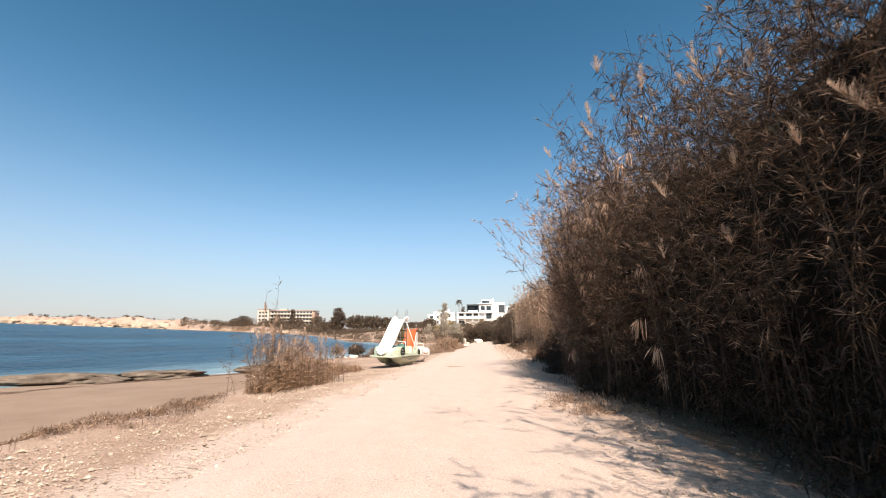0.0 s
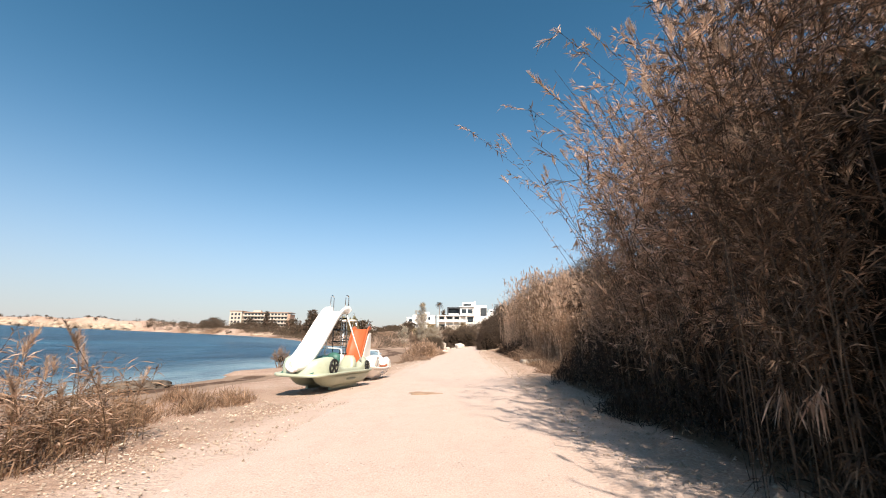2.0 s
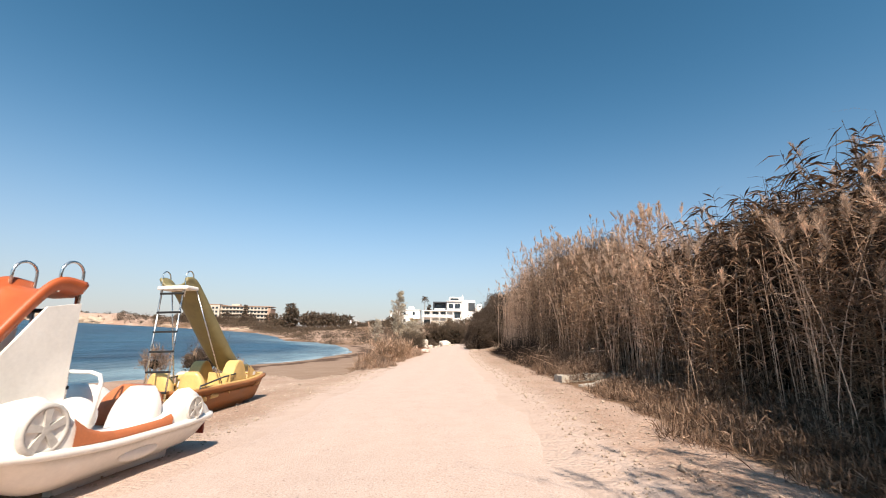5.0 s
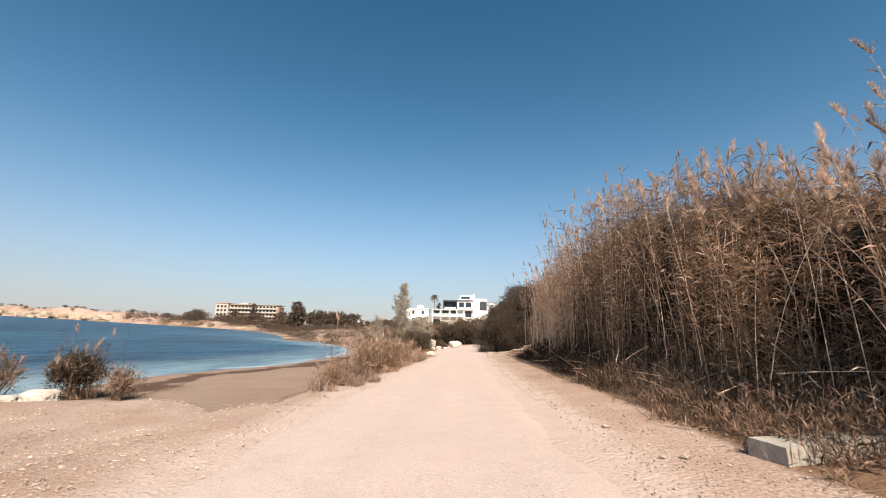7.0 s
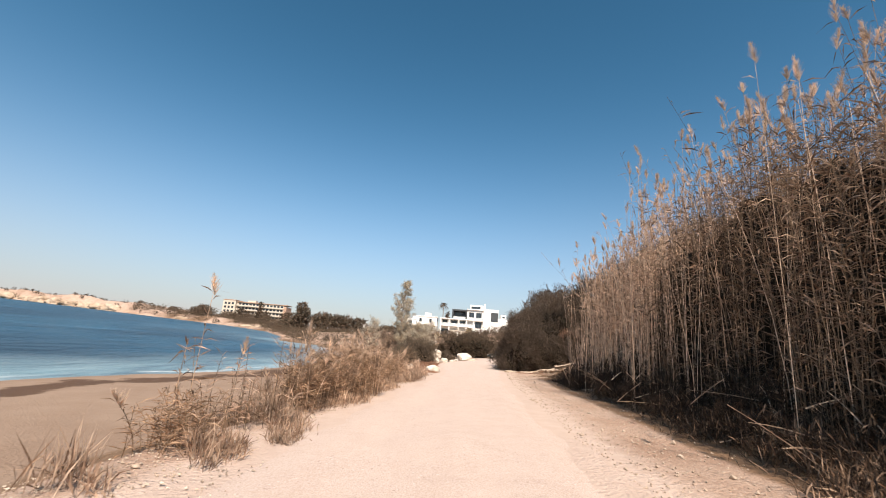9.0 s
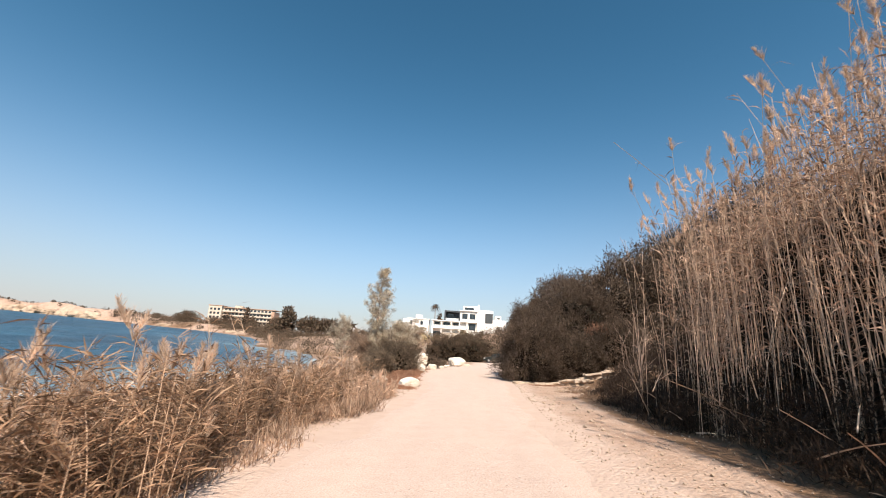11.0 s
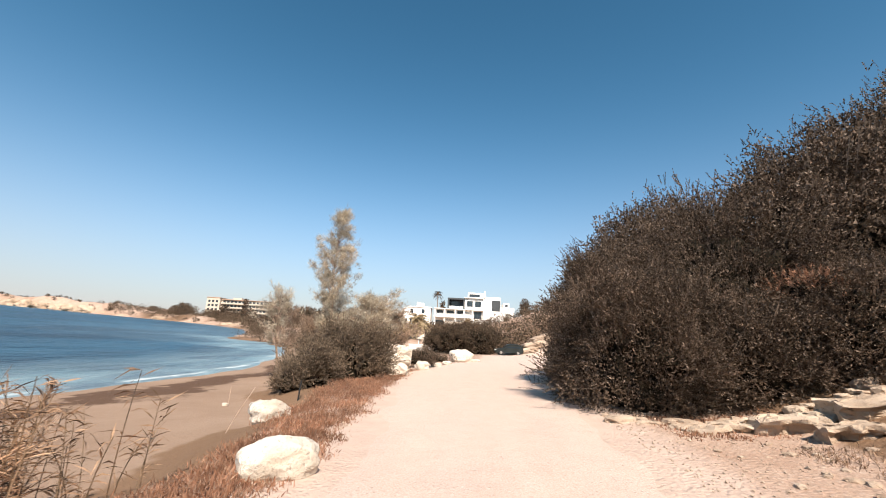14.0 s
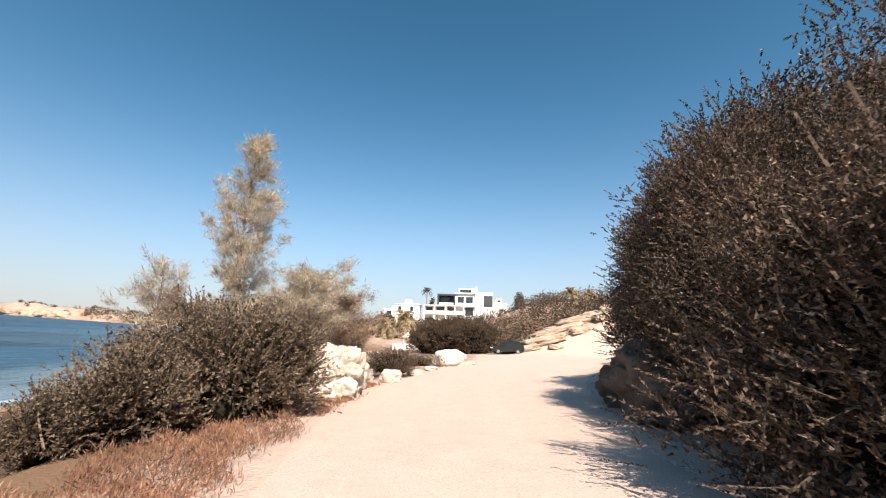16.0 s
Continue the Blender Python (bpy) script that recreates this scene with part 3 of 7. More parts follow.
def rough_road():
    ys = steps((-40, 121.1, 0.6))
    s = np.linspace(0, 1, 25)
    L, R = np.interp(ys, ROAD_Y, ROAD_L), np.interp(ys, ROAD_Y, ROAD_R)
    X = L[:, None] + (R - L)[:, None] * s[None]
    Y = np.repeat(ys[:, None], 25, 1)
    e = np.minimum(s, 1 - s)[None] * (R - L)[:, None]
    rut = -0.018 * (np.exp(-((X - (L + R)[:, None] / 2 + 0.85) / 0.3) ** 2) + np.exp(-((X - (L + R)[:, None] / 2 - 0.85) / 0.3) ** 2))
    Z = land(X, Y) - 0.05 + 0.085 * sstep(0, 0.7, e + 0.25 * wave(X, Y, 0.9, 5)) + rut * sstep(0.4, 1.0, e) + 0.003 * wave(X, Y, 0.8)
    bm = bmesh.new()
    V = [[bm.verts.new((X[i, j], Y[i, j], Z[i, j])) for j in range(25)] for i in range(len(ys))]
    for a, b in zip(V, V[1:]):
        for j in range(24):
            bm.faces.new((a[j], a[j + 1], b[j + 1], b[j]))
    ob = new("road", bm_mesh("road", bm, ROAD, True))
    return tagged(ob, "pale dusty unpaved track with faint wheel ruts", "road", kind="structure")


rough_road()


def water_cover(X, Y):
    d = np.interp(Y, SHORE_Y, SHORE_X) - X
    near = sstep(14, 1, d) * (Y < 160) + 0.5 * sstep(60, 0, d) * (Y >= 120)
    foam = np.clip(np.exp(-((d - 0.8 - 0.7 * wave(X, Y, 4)) / 1.1) ** 2) + 0.72 * np.exp(-((d - 5.5 - 1.5 * wave(X, Y, 6, 3)) / 0.8) ** 2), 0, 1) * (Y < 150)
    return np.stack([np.clip(near, 0, 1), foam, np.zeros_like(X), np.ones_like(X)], -1)


wx = steps((-4800, -800, 400), (-800, -150, 40), (-150, -40, 5), (-40, -11.9, 0.8))
wy = steps((-800, 0, 80), (0, 150, 1.5), (150, 600, 15), (600, 4800, 300))
sea = sheet("water", wx, wy, lambda X, Y: sea_level(X) + 0.03 * wave(X, Y, 2.0), water_cover, WATER)
tagged(sea, "blue sea with dark patches and thin surf at the sand", "sea", kind="structure")


# ---- stones and gravel ----
def gravel():
    rng = np.random.default_rng(5)
    h = Heap()
    n = 17000
    y = rng.uniform(4, 92, n)
    L, R = np.interp(y, ROAD_Y, ROAD_L), np.interp(y, ROAD_Y, ROAD_R)
    left = rng.random(n) < 0.5
    x = np.where(left, L - 0.2 - np.abs(rng.normal(0, 1.4, n)), R + 0.0 + np.abs(rng.normal(0, 1.3, n)))
    k = (x > np.interp(y, CREST_Y, CREST_X) - 0.3) & (x < 7) & ~(left & (y > 62) & (x < L - 0.7))
    x, y = x[k], y[k]
    n = len(x)
    s = rng.uniform(0.008, 0.022, n) * np.where(rng.random(n) < 0.05, rng.uniform(1.6, 3.0, n), 1)
    z = land(x, y) + s * 0.3
    base = np.array([(1, 0, 0), (0, 1, 0), (-1, 0, 0), (0, -1, 0), (0, 0, 0.8), (0, 0, -0.7), (0.6, 0.6, 0.5), (-0.6, -0.5, 0.55)])
    f = [(0, 6, 4), (6, 1, 4), (1, 2, 4), (2, 7, 4), (7, 3, 4), (3, 0, 4), (0, 1, 6), (2, 3, 7), (1, 0, 5), (2, 1, 5), (3, 2, 5), (0, 3, 5)]
    v = base[None] * (1 + rng.uniform(-0.35, 0.35, (n, 8, 3))) * s[:, None, None] * rng.uniform(0.7, 1.4, (n, 1, 3))
    h.add(v + np.stack([x, y, z], -1)[:, None], f)
    ob = new("gravel", h.mesh("gravel", [PEBBLE]))
    return tagged(ob, "scattered tan pebbles along the track edges", "gravel", kind="stuff")


gravel()


def verge_gravel():
    """Pale broken stones spread over the seaward verge and the apron."""
    rng = np.random.default_rng(6)
    n = 22000
    y = np.where(rng.random(n) < 0.6, rng.uniform(3, 21, n), rng.uniform(36, 47, n))
    x = np.interp(y, ROAD_Y, ROAD_L) + 0.9 - np.where(y < 30, 4.2, 9.0) * rng.random(n) ** 0.9
    k = (wave(x, y, 0.8, 7) + rng.normal(0, 0.35, n) > -0.1) & ((x > np.interp(y, CREST_Y, CREST_X) - 0.2) | (y > 38))
    x, y = x[k], y[k]
    n = len(x)
    s = rng.uniform(0.006, 0.017, n) * np.where(rng.random(n) < 0.03, rng.uniform(1.5, 2.6, n), 1)
    base = np.array([(1, 0, 0), (0.2, 1, 0), (-1, 0.1, 0), (-0.1, -1, 0), (0.1, 0, 0.7), (0, 0, -0.7)])
    f = [(0, 1, 4), (1, 2, 4), (2, 3, 4), (3, 0, 4), (1, 0, 5), (2, 1, 5), (3, 2, 5), (0, 3, 5)]
    v = base[None] * (1 + rng.uniform(-0.4, 0.4, (n, 6, 3))) * s[:, None, None] * rng.uniform(0.7, 1.5, (n, 1, 3))
    a = rng.uniform(0, 2 * np.pi, n)
    v = np.stack([v[..., 0] * np.cos(a)[:, None] - v[..., 1] * np.sin(a)[:, None], v[..., 0] * np.sin(a)[:, None] + v[..., 1] * np.cos(a)[:, None], v[..., 2]], -1)
    h = Heap()
    h.add(v + np.stack([x, y, land(x, y) + s * 0.3 + 0.02], -1)[:, None], f)
    ob = new("gravel", h.mesh("gravel", [BROKEN_STONE]))
    return tagged(ob, "pale broken stones spread over the seaward verge", "gravel", kind="stuff")


verge_gravel()


def boulder(x, y, radii, seed, label, rough=0.28, turn=0, mat=None, sub=4, power=3.0, name="boulder", sink=0.12, crag=0.12):
    ob = new(name, bm_mesh(name, lump((0, 0, 0), radii, rough, seed, sub, 0.25, power, crag), mat or LIMESTONE, True))
    ob.matrix_world = pose(x, y, land1(x, y) + radii[2] * (0.75 - sink), 0, 0, turn)
    return tagged(ob, label, "boulder", "boulders beside the track")


boulder(-2.9, 86.2, (0.85, 0.8, 0.86), 3, "large pitted white limestone boulder at the track edge", 0.2, 8, power=6.0, sub=6, crag=0.2)
boulder(-2.75, 87.6, (0.55, 0.6, 0.5), 9, "pale limestone block leaning behind a large boulder", 0.3, 50)
boulder(-1.75, 90.2, (0.42, 0.36, 0.30), 4, "small rounded pale boulder by the track", 0.2, 10)
boulder(-1.1, 93.5, (0.30, 0.25, 0.16), 14, "low flat pale stone by the track", 0.25, 30)
boulder(-0.5, 96.5, (0.35, 0.3, 0.14), 15, "low flat pale stone by the track", 0.25, 70)
boulder(0.5, 101.0, (1.0, 0.85, 0.62), 5, "broad rounded white boulder beside the bend", 0.14, 5, power=2.6)
boulder(1.65, 100.9, (0.4, 0.3, 0.16), 16, "flat brownish stone beside a white boulder", 0.2, 15)
boulder(-1.72, 70.0, (0.46, 0.38, 0.30), 6, "whitish boulder half sunk in russet herbs", 0.2, 25, power=2.3, sink=0.3)
boulder(-3.75, 74.4, (0.44, 0.38, 0.32), 7, "whitish boulder among dry grass", 0.22, 60, power=2.3, sink=0.25)
boulder(-13.05, 46.3, (0.5, 0.36, 0.26), 8, "pale beach boulder beside a shrub", 0.25, 15)
boulder(-13.9, 46.0, (0.34, 0.28, 0.16), 11, "low pale rock on the gravel apron", 0.25, 40)
boulder(-3.1, 91.2, (0.4, 0.5, 0.3), 12, "pale rock among low shrubs", 0.25, 80)
for i, (x, y, a, b, c) in enumerate([(-21.5, 21.5, 2.8, 1.2, 0.34), (-18.2, 24.6, 2.1, 1.0, 0.3), (-25.5, 18.5, 2.6, 1.4, 0.36), (-15.6, 30.5, 1.7, 0.9, 0.28)]):
    boulder(x, y, (a, b, c), 30 + i, "flat dark wave-worn rock shelf at the waterline", 0.3, 30 + 11 * i, DARK_ROCK, 4, 2.6, "shore_rock")

boulder(4.5, 81.6, (0.75, 1.1, 0.9), 21, "rounded grey-brown rock under the evergreen shrubs", 0.3, 12, BANK_ROCK, 5, 2.6, crag=0.3)
boulder(4.9, 83.6, (0.7, 0.9, 0.8), 22, "rounded grey-brown rock under the evergreen shrubs", 0.3, 50, BANK_ROCK, 5, 2.6, crag=0.3)
# dry-stone footing under the large shrubs
rng = random.Random(8)
for i in range(34):
    t = i / 33
    x, y = 3.6 + 6.4 * t + rng.uniform(-0.25, 0.25), 74.1 - 0.75 * math.sin(t * 3) + rng.uniform(-0.25, 0.35)
    r = rng.uniform(0.05, 0.16)
    ob = new("footing_stone", bm_mesh("footing_stone", lump((0, 0, 0), (r * (1.2, 2.6, 1.4)[i % 3], r * 1.2, r * (0.9, 0.5, 0.7)[i % 3]), 0.3, 60 + i, 2, 0.2, 5.0), OUTCROP))
    ob.matrix_world = pose(x, y, land1(x, y) + r * 0.15, 0, 0, rng.uniform(0, 180))
    tagged(ob, "rough tan stone in a low broken footing", "stone", "stones of the broken footing")


def ledge(x, y, top, length, depth, turn, seed, label):
    """A bed of rock breaking out of the bank: flat top, ragged overhanging front."""
    low = min(land1(x + a, y + b) for a in (-0.4, 0.4) for b in (-0.4, 0.4)) - 0.2
    bm = box(-length / 2, length / 2, -depth / 2, depth / 2, low - top, 0)
    bmesh.ops.subdivide_edges(bm, edges=list(bm.edges), cuts=9, use_grid_fill=True)
    o = Vector((seed * 2.3, seed * 5.1, 0))
    for v in bm.verts:
        q = Vector((v.co.x * 2.2, v.co.y * 3, v.co.z * 1.5)) + o
        end = 1 - 0.5 * max(0.0, abs(v.co.x) / (length / 2) - 0.5)
        v.co.y = v.co.y * end + 0.26 * noise.noise(q) + 0.13 * noise.noise(q * 3.1)
        v.co.x += 0.14 * noise.noise(q + Vector((9, 0, 0))) + 0.05 * noise.noise(q * 3.3)
        v.co.z += 0.05 * noise.noise(q * 0.8 + Vector((0, 4, 0))) + 0.06 * noise.noise(q * 3.7) - 0.10 * (1 - end)
        if v.co.z < -0.09:
            v.co.y += 0.10 + 0.05 * noise.noise(q * 2)
    ob = new("rock_ledge", bm_mesh("rock_ledge", bm, OUTCROP))
    ob.matrix_world = pose(x, y, top, 0, -8, turn)
    return tagged(ob, label, "rock ledge", "rock ledges in the bank")


for i, (x, y, top, length, depth, turn) in enumerate([(5.0, 73.1, 0.33, 1.3, 0.5, 6), (6.2, 72.85, 0.6, 1.4, 0.6, -4), (7.4, 72.5, 1.0, 1.5, 0.8, -8), (8.0, 71.4, 1.2, 1.7, 0.8, -14), (6.4, 71.9, 0.62, 0.9, 0.5, -16), (8.9, 70.7, 1.5, 1.6, 0.9, -10)]):
    ledge(x, y, top, length, depth, turn, 3 + i, "flat bed of tan rock stepping up the bank")
for i in range(40):
    x, y = rng.uniform(4.0, 6.4), rng.uniform(66.5, 72.2)
    r = rng.uniform(0.025, 0.07)
    ob = new("loose_stone", bm_mesh("loose_stone", lump((0, 0, 0), (r * rng.uniform(1, 1.7), r, r * 0.6), 0.3, 150 + i, 1, 0.2, 4.0), OUTCROP))
    ob.matrix_world = pose(x, y, land1(x, y) + r * 0.2, 0, 0, rng.uniform(0, 180))
    tagged(ob, "loose tan stone on the gravel verge", "stone", "loose stones on the verge")
# squared stones laid along the top of the ledges
for i in range(16):
    x, y = 5.0 + 0.19 * i + rng.uniform(-0.05, 0.05), 73.25 - 0.02 * i + rng.uniform(-0.06, 0.06)
    r = rng.uniform(0.07, 0.12)
    ob = new("footing_stone", bm_mesh("footing_stone", lump((0, 0, 0), (r * rng.uniform(0.9, 1.3), r, r * 0.85), 0.22, 120 + i, 2, 0.2, 6.0), OUTCROP))
    ob.matrix_world = pose(x, y, land1(x, y) + r * 0.4, 0, 0, rng.uniform(-25, 25))
    tagged(ob, "squarish tan stone in a low broken footing", "stone", "stones of the broken footing")


def slab(x, y, size, turn, tilt, label, roll=-2.5):
    bm = box(-size[0] / 2, size[0] / 2, -size[1] / 2, size[1] / 2, 0, size[2])
    bmesh.ops.subdivide_edges(bm, edges=list(bm.edges), cuts=5, use_grid_fill=True)
    for v in bm.verts:
        v.co += 0.022 * Vector((noise.noise(v.co * 4), noise.noise(v.co * 4 + Vector((7, 0, 0))), noise.noise(v.co * 5 + Vector((0, 5, 0)))))
    ob = new("concrete_slab", bm_mesh("concrete_slab", bm, CONCRETE))
    ob.matrix_world = pose(x, y, land1(x, y) - 0.03, tilt, roll, turn)
    return tagged(ob, label, "slab", "concrete slabs by the reeds")


slab(5.0, 38.0, (2.2, 0.5, 0.22), 14, 0, "weathered pale concrete slab lying beside the reeds")
slab(5.3, 36.75, (2.3, 0.6, 0.09), 33, 0, "broken flat concrete slab under dry litter")
slab(5.6, 33.3, (0.9, 0.5, 0.1), 50, 0, "thin pale concrete slab half buried in litter")
boulder(4.84, 36.15, (0.26, 0.18, 0.12), 18, "small tan stone beside broken concrete", 0.25, 20, OUTCROP, 4)
boulder(6.1, 36.0, (0.22, 0.18, 0.12), 19, "small pale stone beside broken concrete", 0.25, 60, sub=4)


def earth_patch(x, y, rx, ry):
    """A shallow patch of bare reddish earth in the track."""
    bm = bmesh.new()
    rings = []
    for k, lift in ((1.0, 0.0), (0.92, 0.012), (0.55, 0.013)):
        ring = []
        for i in range(40):
            a = 2 * math.pi * i / 40
            w = k * (1 + 0.16 * math.sin(3 * a + 1) + 0.09 * math.sin(7 * a) + 0.05 * math.sin(13 * a + 2))
            px, py = x + rx * w * math.cos(a), y + ry * w * math.sin(a)
            ring.append(bm.verts.new((px, py, land1(px, py) + 0.03 + lift)))
        rings.append(ring)
    for a, b in zip(rings, rings[1:]):
        for i in range(40):
            bm.faces.new((a[i], a[(i + 1) % 40], b[(i + 1) % 40], b[i]))
    bm.faces.new(rings[-1])
    ob = new("earth_patch", bm_mesh("earth_patch", bm, RED_EARTH, True))
    return tagged(ob, "shallow patch of bare reddish earth in the dusty track", "earth patch")


RED_EARTH = rock_material("red_earth", (0.3, 0.188, 0.116), (0.413, 0.285, 0.195), 3.0)
earth_patch(-1.08, 22.65, 0.46, 0.36)


# ---- reeds and canes ----
def cane_bed(name, seed, x, y, height, lean, leaf_n, leaf_len, leaf_w, plume_p, mats, label, r=0.011, skirt=0.25, bend=0.1, rise=0.0, droop=(0.3, 1.1), tuft=1, brush=None):
    """A stand of canes: stalks, drooping leaves and feathered tops."""
    rng = np.random.default_rng(seed)
    n = len(x)
    h = Heap()
    base = np.stack([x, y, land(x, y) - 0.03], -1)
    az = rng.uniform(0, 2 * np.pi, n)
    b = np.abs(rng.normal(0, bend, n))
    hor = np.stack([np.cos(az) * b + lean[0] * rng.uniform(0.2, 1.2, n), np.sin(az) * b + lean[1] * rng.uniform(0.2, 1.2, n)], -1)

    def at(s, i):
        q = base[i].copy()
        hh = height[i]
        q[:, :2] += hor[i] * (hh * s ** 1.8)[:, None]
        q[:, 2] += hh * s * (1 - 0.12 * s * np.linalg.norm(hor[i], axis=1))
        return q
    k = 6
    pts = np.stack([at(np.full(n, s), np.arange(n)) for s in np.linspace(0, 1, k)], 1)
    stems(h, pts, r * rng.uniform(0.7, 1.3, n), r * 0.55, 0)
    m = n * leaf_n
    i = np.repeat(np.arange(n), leaf_n)
    g = -(-m // tuft)
    s = np.repeat(skirt + (1 - skirt) * rng.random(g) ** 0.8, tuft)[:m]
    a = np.repeat(rng.uniform(0, 2 * np.pi, g), tuft)[:m]
    if tuft > 1:
        s, a = s + rng.normal(0, 0.012, m), a + rng.normal(0, 0.75, m)
    s = np.clip(s, 0, 1)
    el = rise + rng.uniform(-0.5, 1.0, m) * (0.35 + 0.65 * s)
    d = np.stack([np.cos(a), np.sin(a), el], -1)
    blades(h, at(s, i), d, leaf_len * rng.uniform(0.5, 1.3, m), leaf_w * rng.uniform(0.6, 1.2, m), rng.uniform(*droop, m), rng, 1)
    if brush:
        # leafy side shoots that stand up and outwards from the upper stalk
        per, each, long, low = brush
        i = np.repeat(np.arange(n), per)
        s = rng.uniform(low, 1.0, len(i))
        o = at(s, i)
        a = rng.uniform(0, 2 * np.pi, len(i))
        d = unit(np.stack([0.75 * np.cos(a) + 1.2 * hor[i, 0], 0.75 * np.sin(a) + 1.2 * hor[i, 1], rng.uniform(0.0, 1.2, len(i))], -1))
        L = long * rng.uniform(0.45, 1.25, len(i))[:, None]
        end = o + d * L
        mid = (o + end) / 2 - np.array([0, 0, 0.06]) * L
        stems(h, np.stack([o, mid, end], 1), 0.0045, 0.002, 0)
        k = np.repeat(np.arange(len(i)), each)
        t = rng.uniform(0.1, 1.0, len(k))[:, None]
        q = o[k] * (1 - t) ** 2 + 2 * mid[k] * t * (1 - t) + end[k] * t ** 2
        blades(h, q, d[k] + rng.normal(0, 0.36, (len(k), 3)), leaf_len * rng.uniform(0.4, 0.95, len(k)), leaf_w * rng.uniform(0.6, 1.1, len(k)), rng.uniform(-0.1, 0.7, len(k)), rng, len(mats) - 1 if len(mats) > 3 else 1)
    j = np.flatnonzero(rng.random(n) < plume_p)
    if len(j):
        # feathery heads: short soft hairs along the last hand's length of the stalk
        m = 120
        q = np.repeat(j, m)
        long = np.repeat(rng.uniform(0.26, 0.46, len(j)), m)
        u = rng.random(len(q))
        top = at(np.ones(len(q)), q)
        way = np.concatenate([hor[q] * 1.6 + np.repeat(rng.normal(0, 0.16, (len(j), 2)), m, 0), np.ones((len(q), 1))], 1)
        p = top + unit(way) * ((u - 0.35) * long)[:, None]
        a = rng.uniform(0, 2 * np.pi, len(q))
        d = np.stack([np.cos(a) * 0.85, np.sin(a) * 0.85, np.ones(len(q))], -1) + way * 0.5
        slivers(h, p, d, 0.18 * (1.15 - 0.75 * u) * rng.uniform(0.6, 1.3, len(q)), 0.009, rng, 2)
    ob = new(name, h.mesh(name, mats))
    return tagged(ob, label, "reeds", kind="stuff")


def strip(rng, n, y0, y1, x0, x1):
    """Random places in a band whose edges x0(y), x1(y) wander."""
    y = rng.uniform(y0, y1, n)
    a, b = x0(y), x1(y)
    return a + (b - a) * rng.random(n) ** 1.25, y


rng = np.random.default_rng(1)
# tall leafy canes that overhang the track
x, y = strip(rng, 1050, -6, 15.5, lambda y: 3.2 + 1.1 * np.exp(-((y - 5.0) / 2.3) ** 2) + 0.25 * np.sin(y * 0.8) + 0.25 * np.sin(y * 2.1), lambda y: np.full_like(y, 8.6))
hgt = (7.3 + 0.5 * np.sin(y * 0.7) + rng.normal(0, 0.7, len(y))) * np.where(x < 4.6, rng.uniform(0.25, 1.0, len(y)), 1.0)
# low leaves and stalks take the shade-dark copies, side shoots the lighter leaf
cane_bed("tall_cane_thicket", 11, x, y, hgt, (-0.09, 0.02), 56, 0.28, 0.019, 0.16, [SHADED_CANE, REED_SHADE, PLUME, REED_DUSK], "dense thicket of tall leafy canes overhanging the track, coloured dark for shade", 0.006, 0.0, 0.16, -0.1, (0.5, 1.7), 6, (11, 18, 0.6, 0.4))


def shade_mass(name, y0, y1, mid, half, top, label):
    """A near-black mass standing in for dense growth and its shade inside canes."""
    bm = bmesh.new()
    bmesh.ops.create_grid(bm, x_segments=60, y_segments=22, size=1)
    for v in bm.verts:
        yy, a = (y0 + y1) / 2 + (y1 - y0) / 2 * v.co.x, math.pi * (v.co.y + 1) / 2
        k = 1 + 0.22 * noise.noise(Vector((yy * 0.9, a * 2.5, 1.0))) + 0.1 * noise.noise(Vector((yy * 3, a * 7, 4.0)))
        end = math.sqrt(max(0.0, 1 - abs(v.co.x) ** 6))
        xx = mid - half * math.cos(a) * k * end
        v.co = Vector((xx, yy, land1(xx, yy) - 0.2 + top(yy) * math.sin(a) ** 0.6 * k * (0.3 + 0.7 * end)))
    ob = new(name, bm_mesh(name, bm, INNER_SHADE))
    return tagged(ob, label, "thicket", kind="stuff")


shade_mass("thicket_shade", -7, 22, 6.7, 2.1, lambda y: 5.9, "dark mass standing in for dense shaded growth inside the cane thicket")
x, y = strip(rng, 560, 14.5, 22.6, lambda y: 3.5 + (y - 14.5) * 0.1 + 0.3 * np.sin(y * 1.3), lambda y: np.full_like(y, 9.0))
hgt = (7.4 - 0.5 * np.clip(y - 20.5, 0, 7) + rng.normal(0, 0.6, len(y))) * np.where(x < 4.8, rng.uniform(0.4, 1.0, len(y)), 1.0)
# leading edge: its sunlit look is put into paler leaves
cane_bed("tall_cane_thicket", 12, x, y, hgt, (-0.16, 0.03), 48, 0.28, 0.023, 0.35, [SHADED_CANE, REED_TAN, PLUME, REED_DRY], "tall leafy canes leaning out over the track", 0.007, 0.0, 0.17, 0.0, (0.4, 1.5), 6, (11, 17, 0.58, 0.3))
# greyish reeds between the thicket and the golden bed
x, y = strip(rng, 420, 21.8, 28.5, lambda y: 4.6 + (y - 21.8) * 0.14 + 0.25 * np.sin(y * 1.7), lambda y: np.full_like(y, 9.0))
cane_bed("reed_bed", 33, x, y, np.interp(y, [21.8, 28.5], [4.9, 3.3]) * rng.uniform(0.8, 1.1, len(y)), (-0.05, 0.0), 38, 0.5, 0.026, 0.3, [CANE, REED_BROWN, PLUME], "greyish brown reeds at the end of the thicket", 0.006, 0.0, 0.13, 0.75)
rr = np.random.default_rng(51)
n = 26
h = Heap()
p = np.repeat(np.stack([rr.uniform(2.9, 3.8, n), rr.uniform(8, 21, n), rr.uniform(0.6, 5.5, n)], -1), 22, 0)
p[:, 2] += land(p[:, 0], p[:, 1])
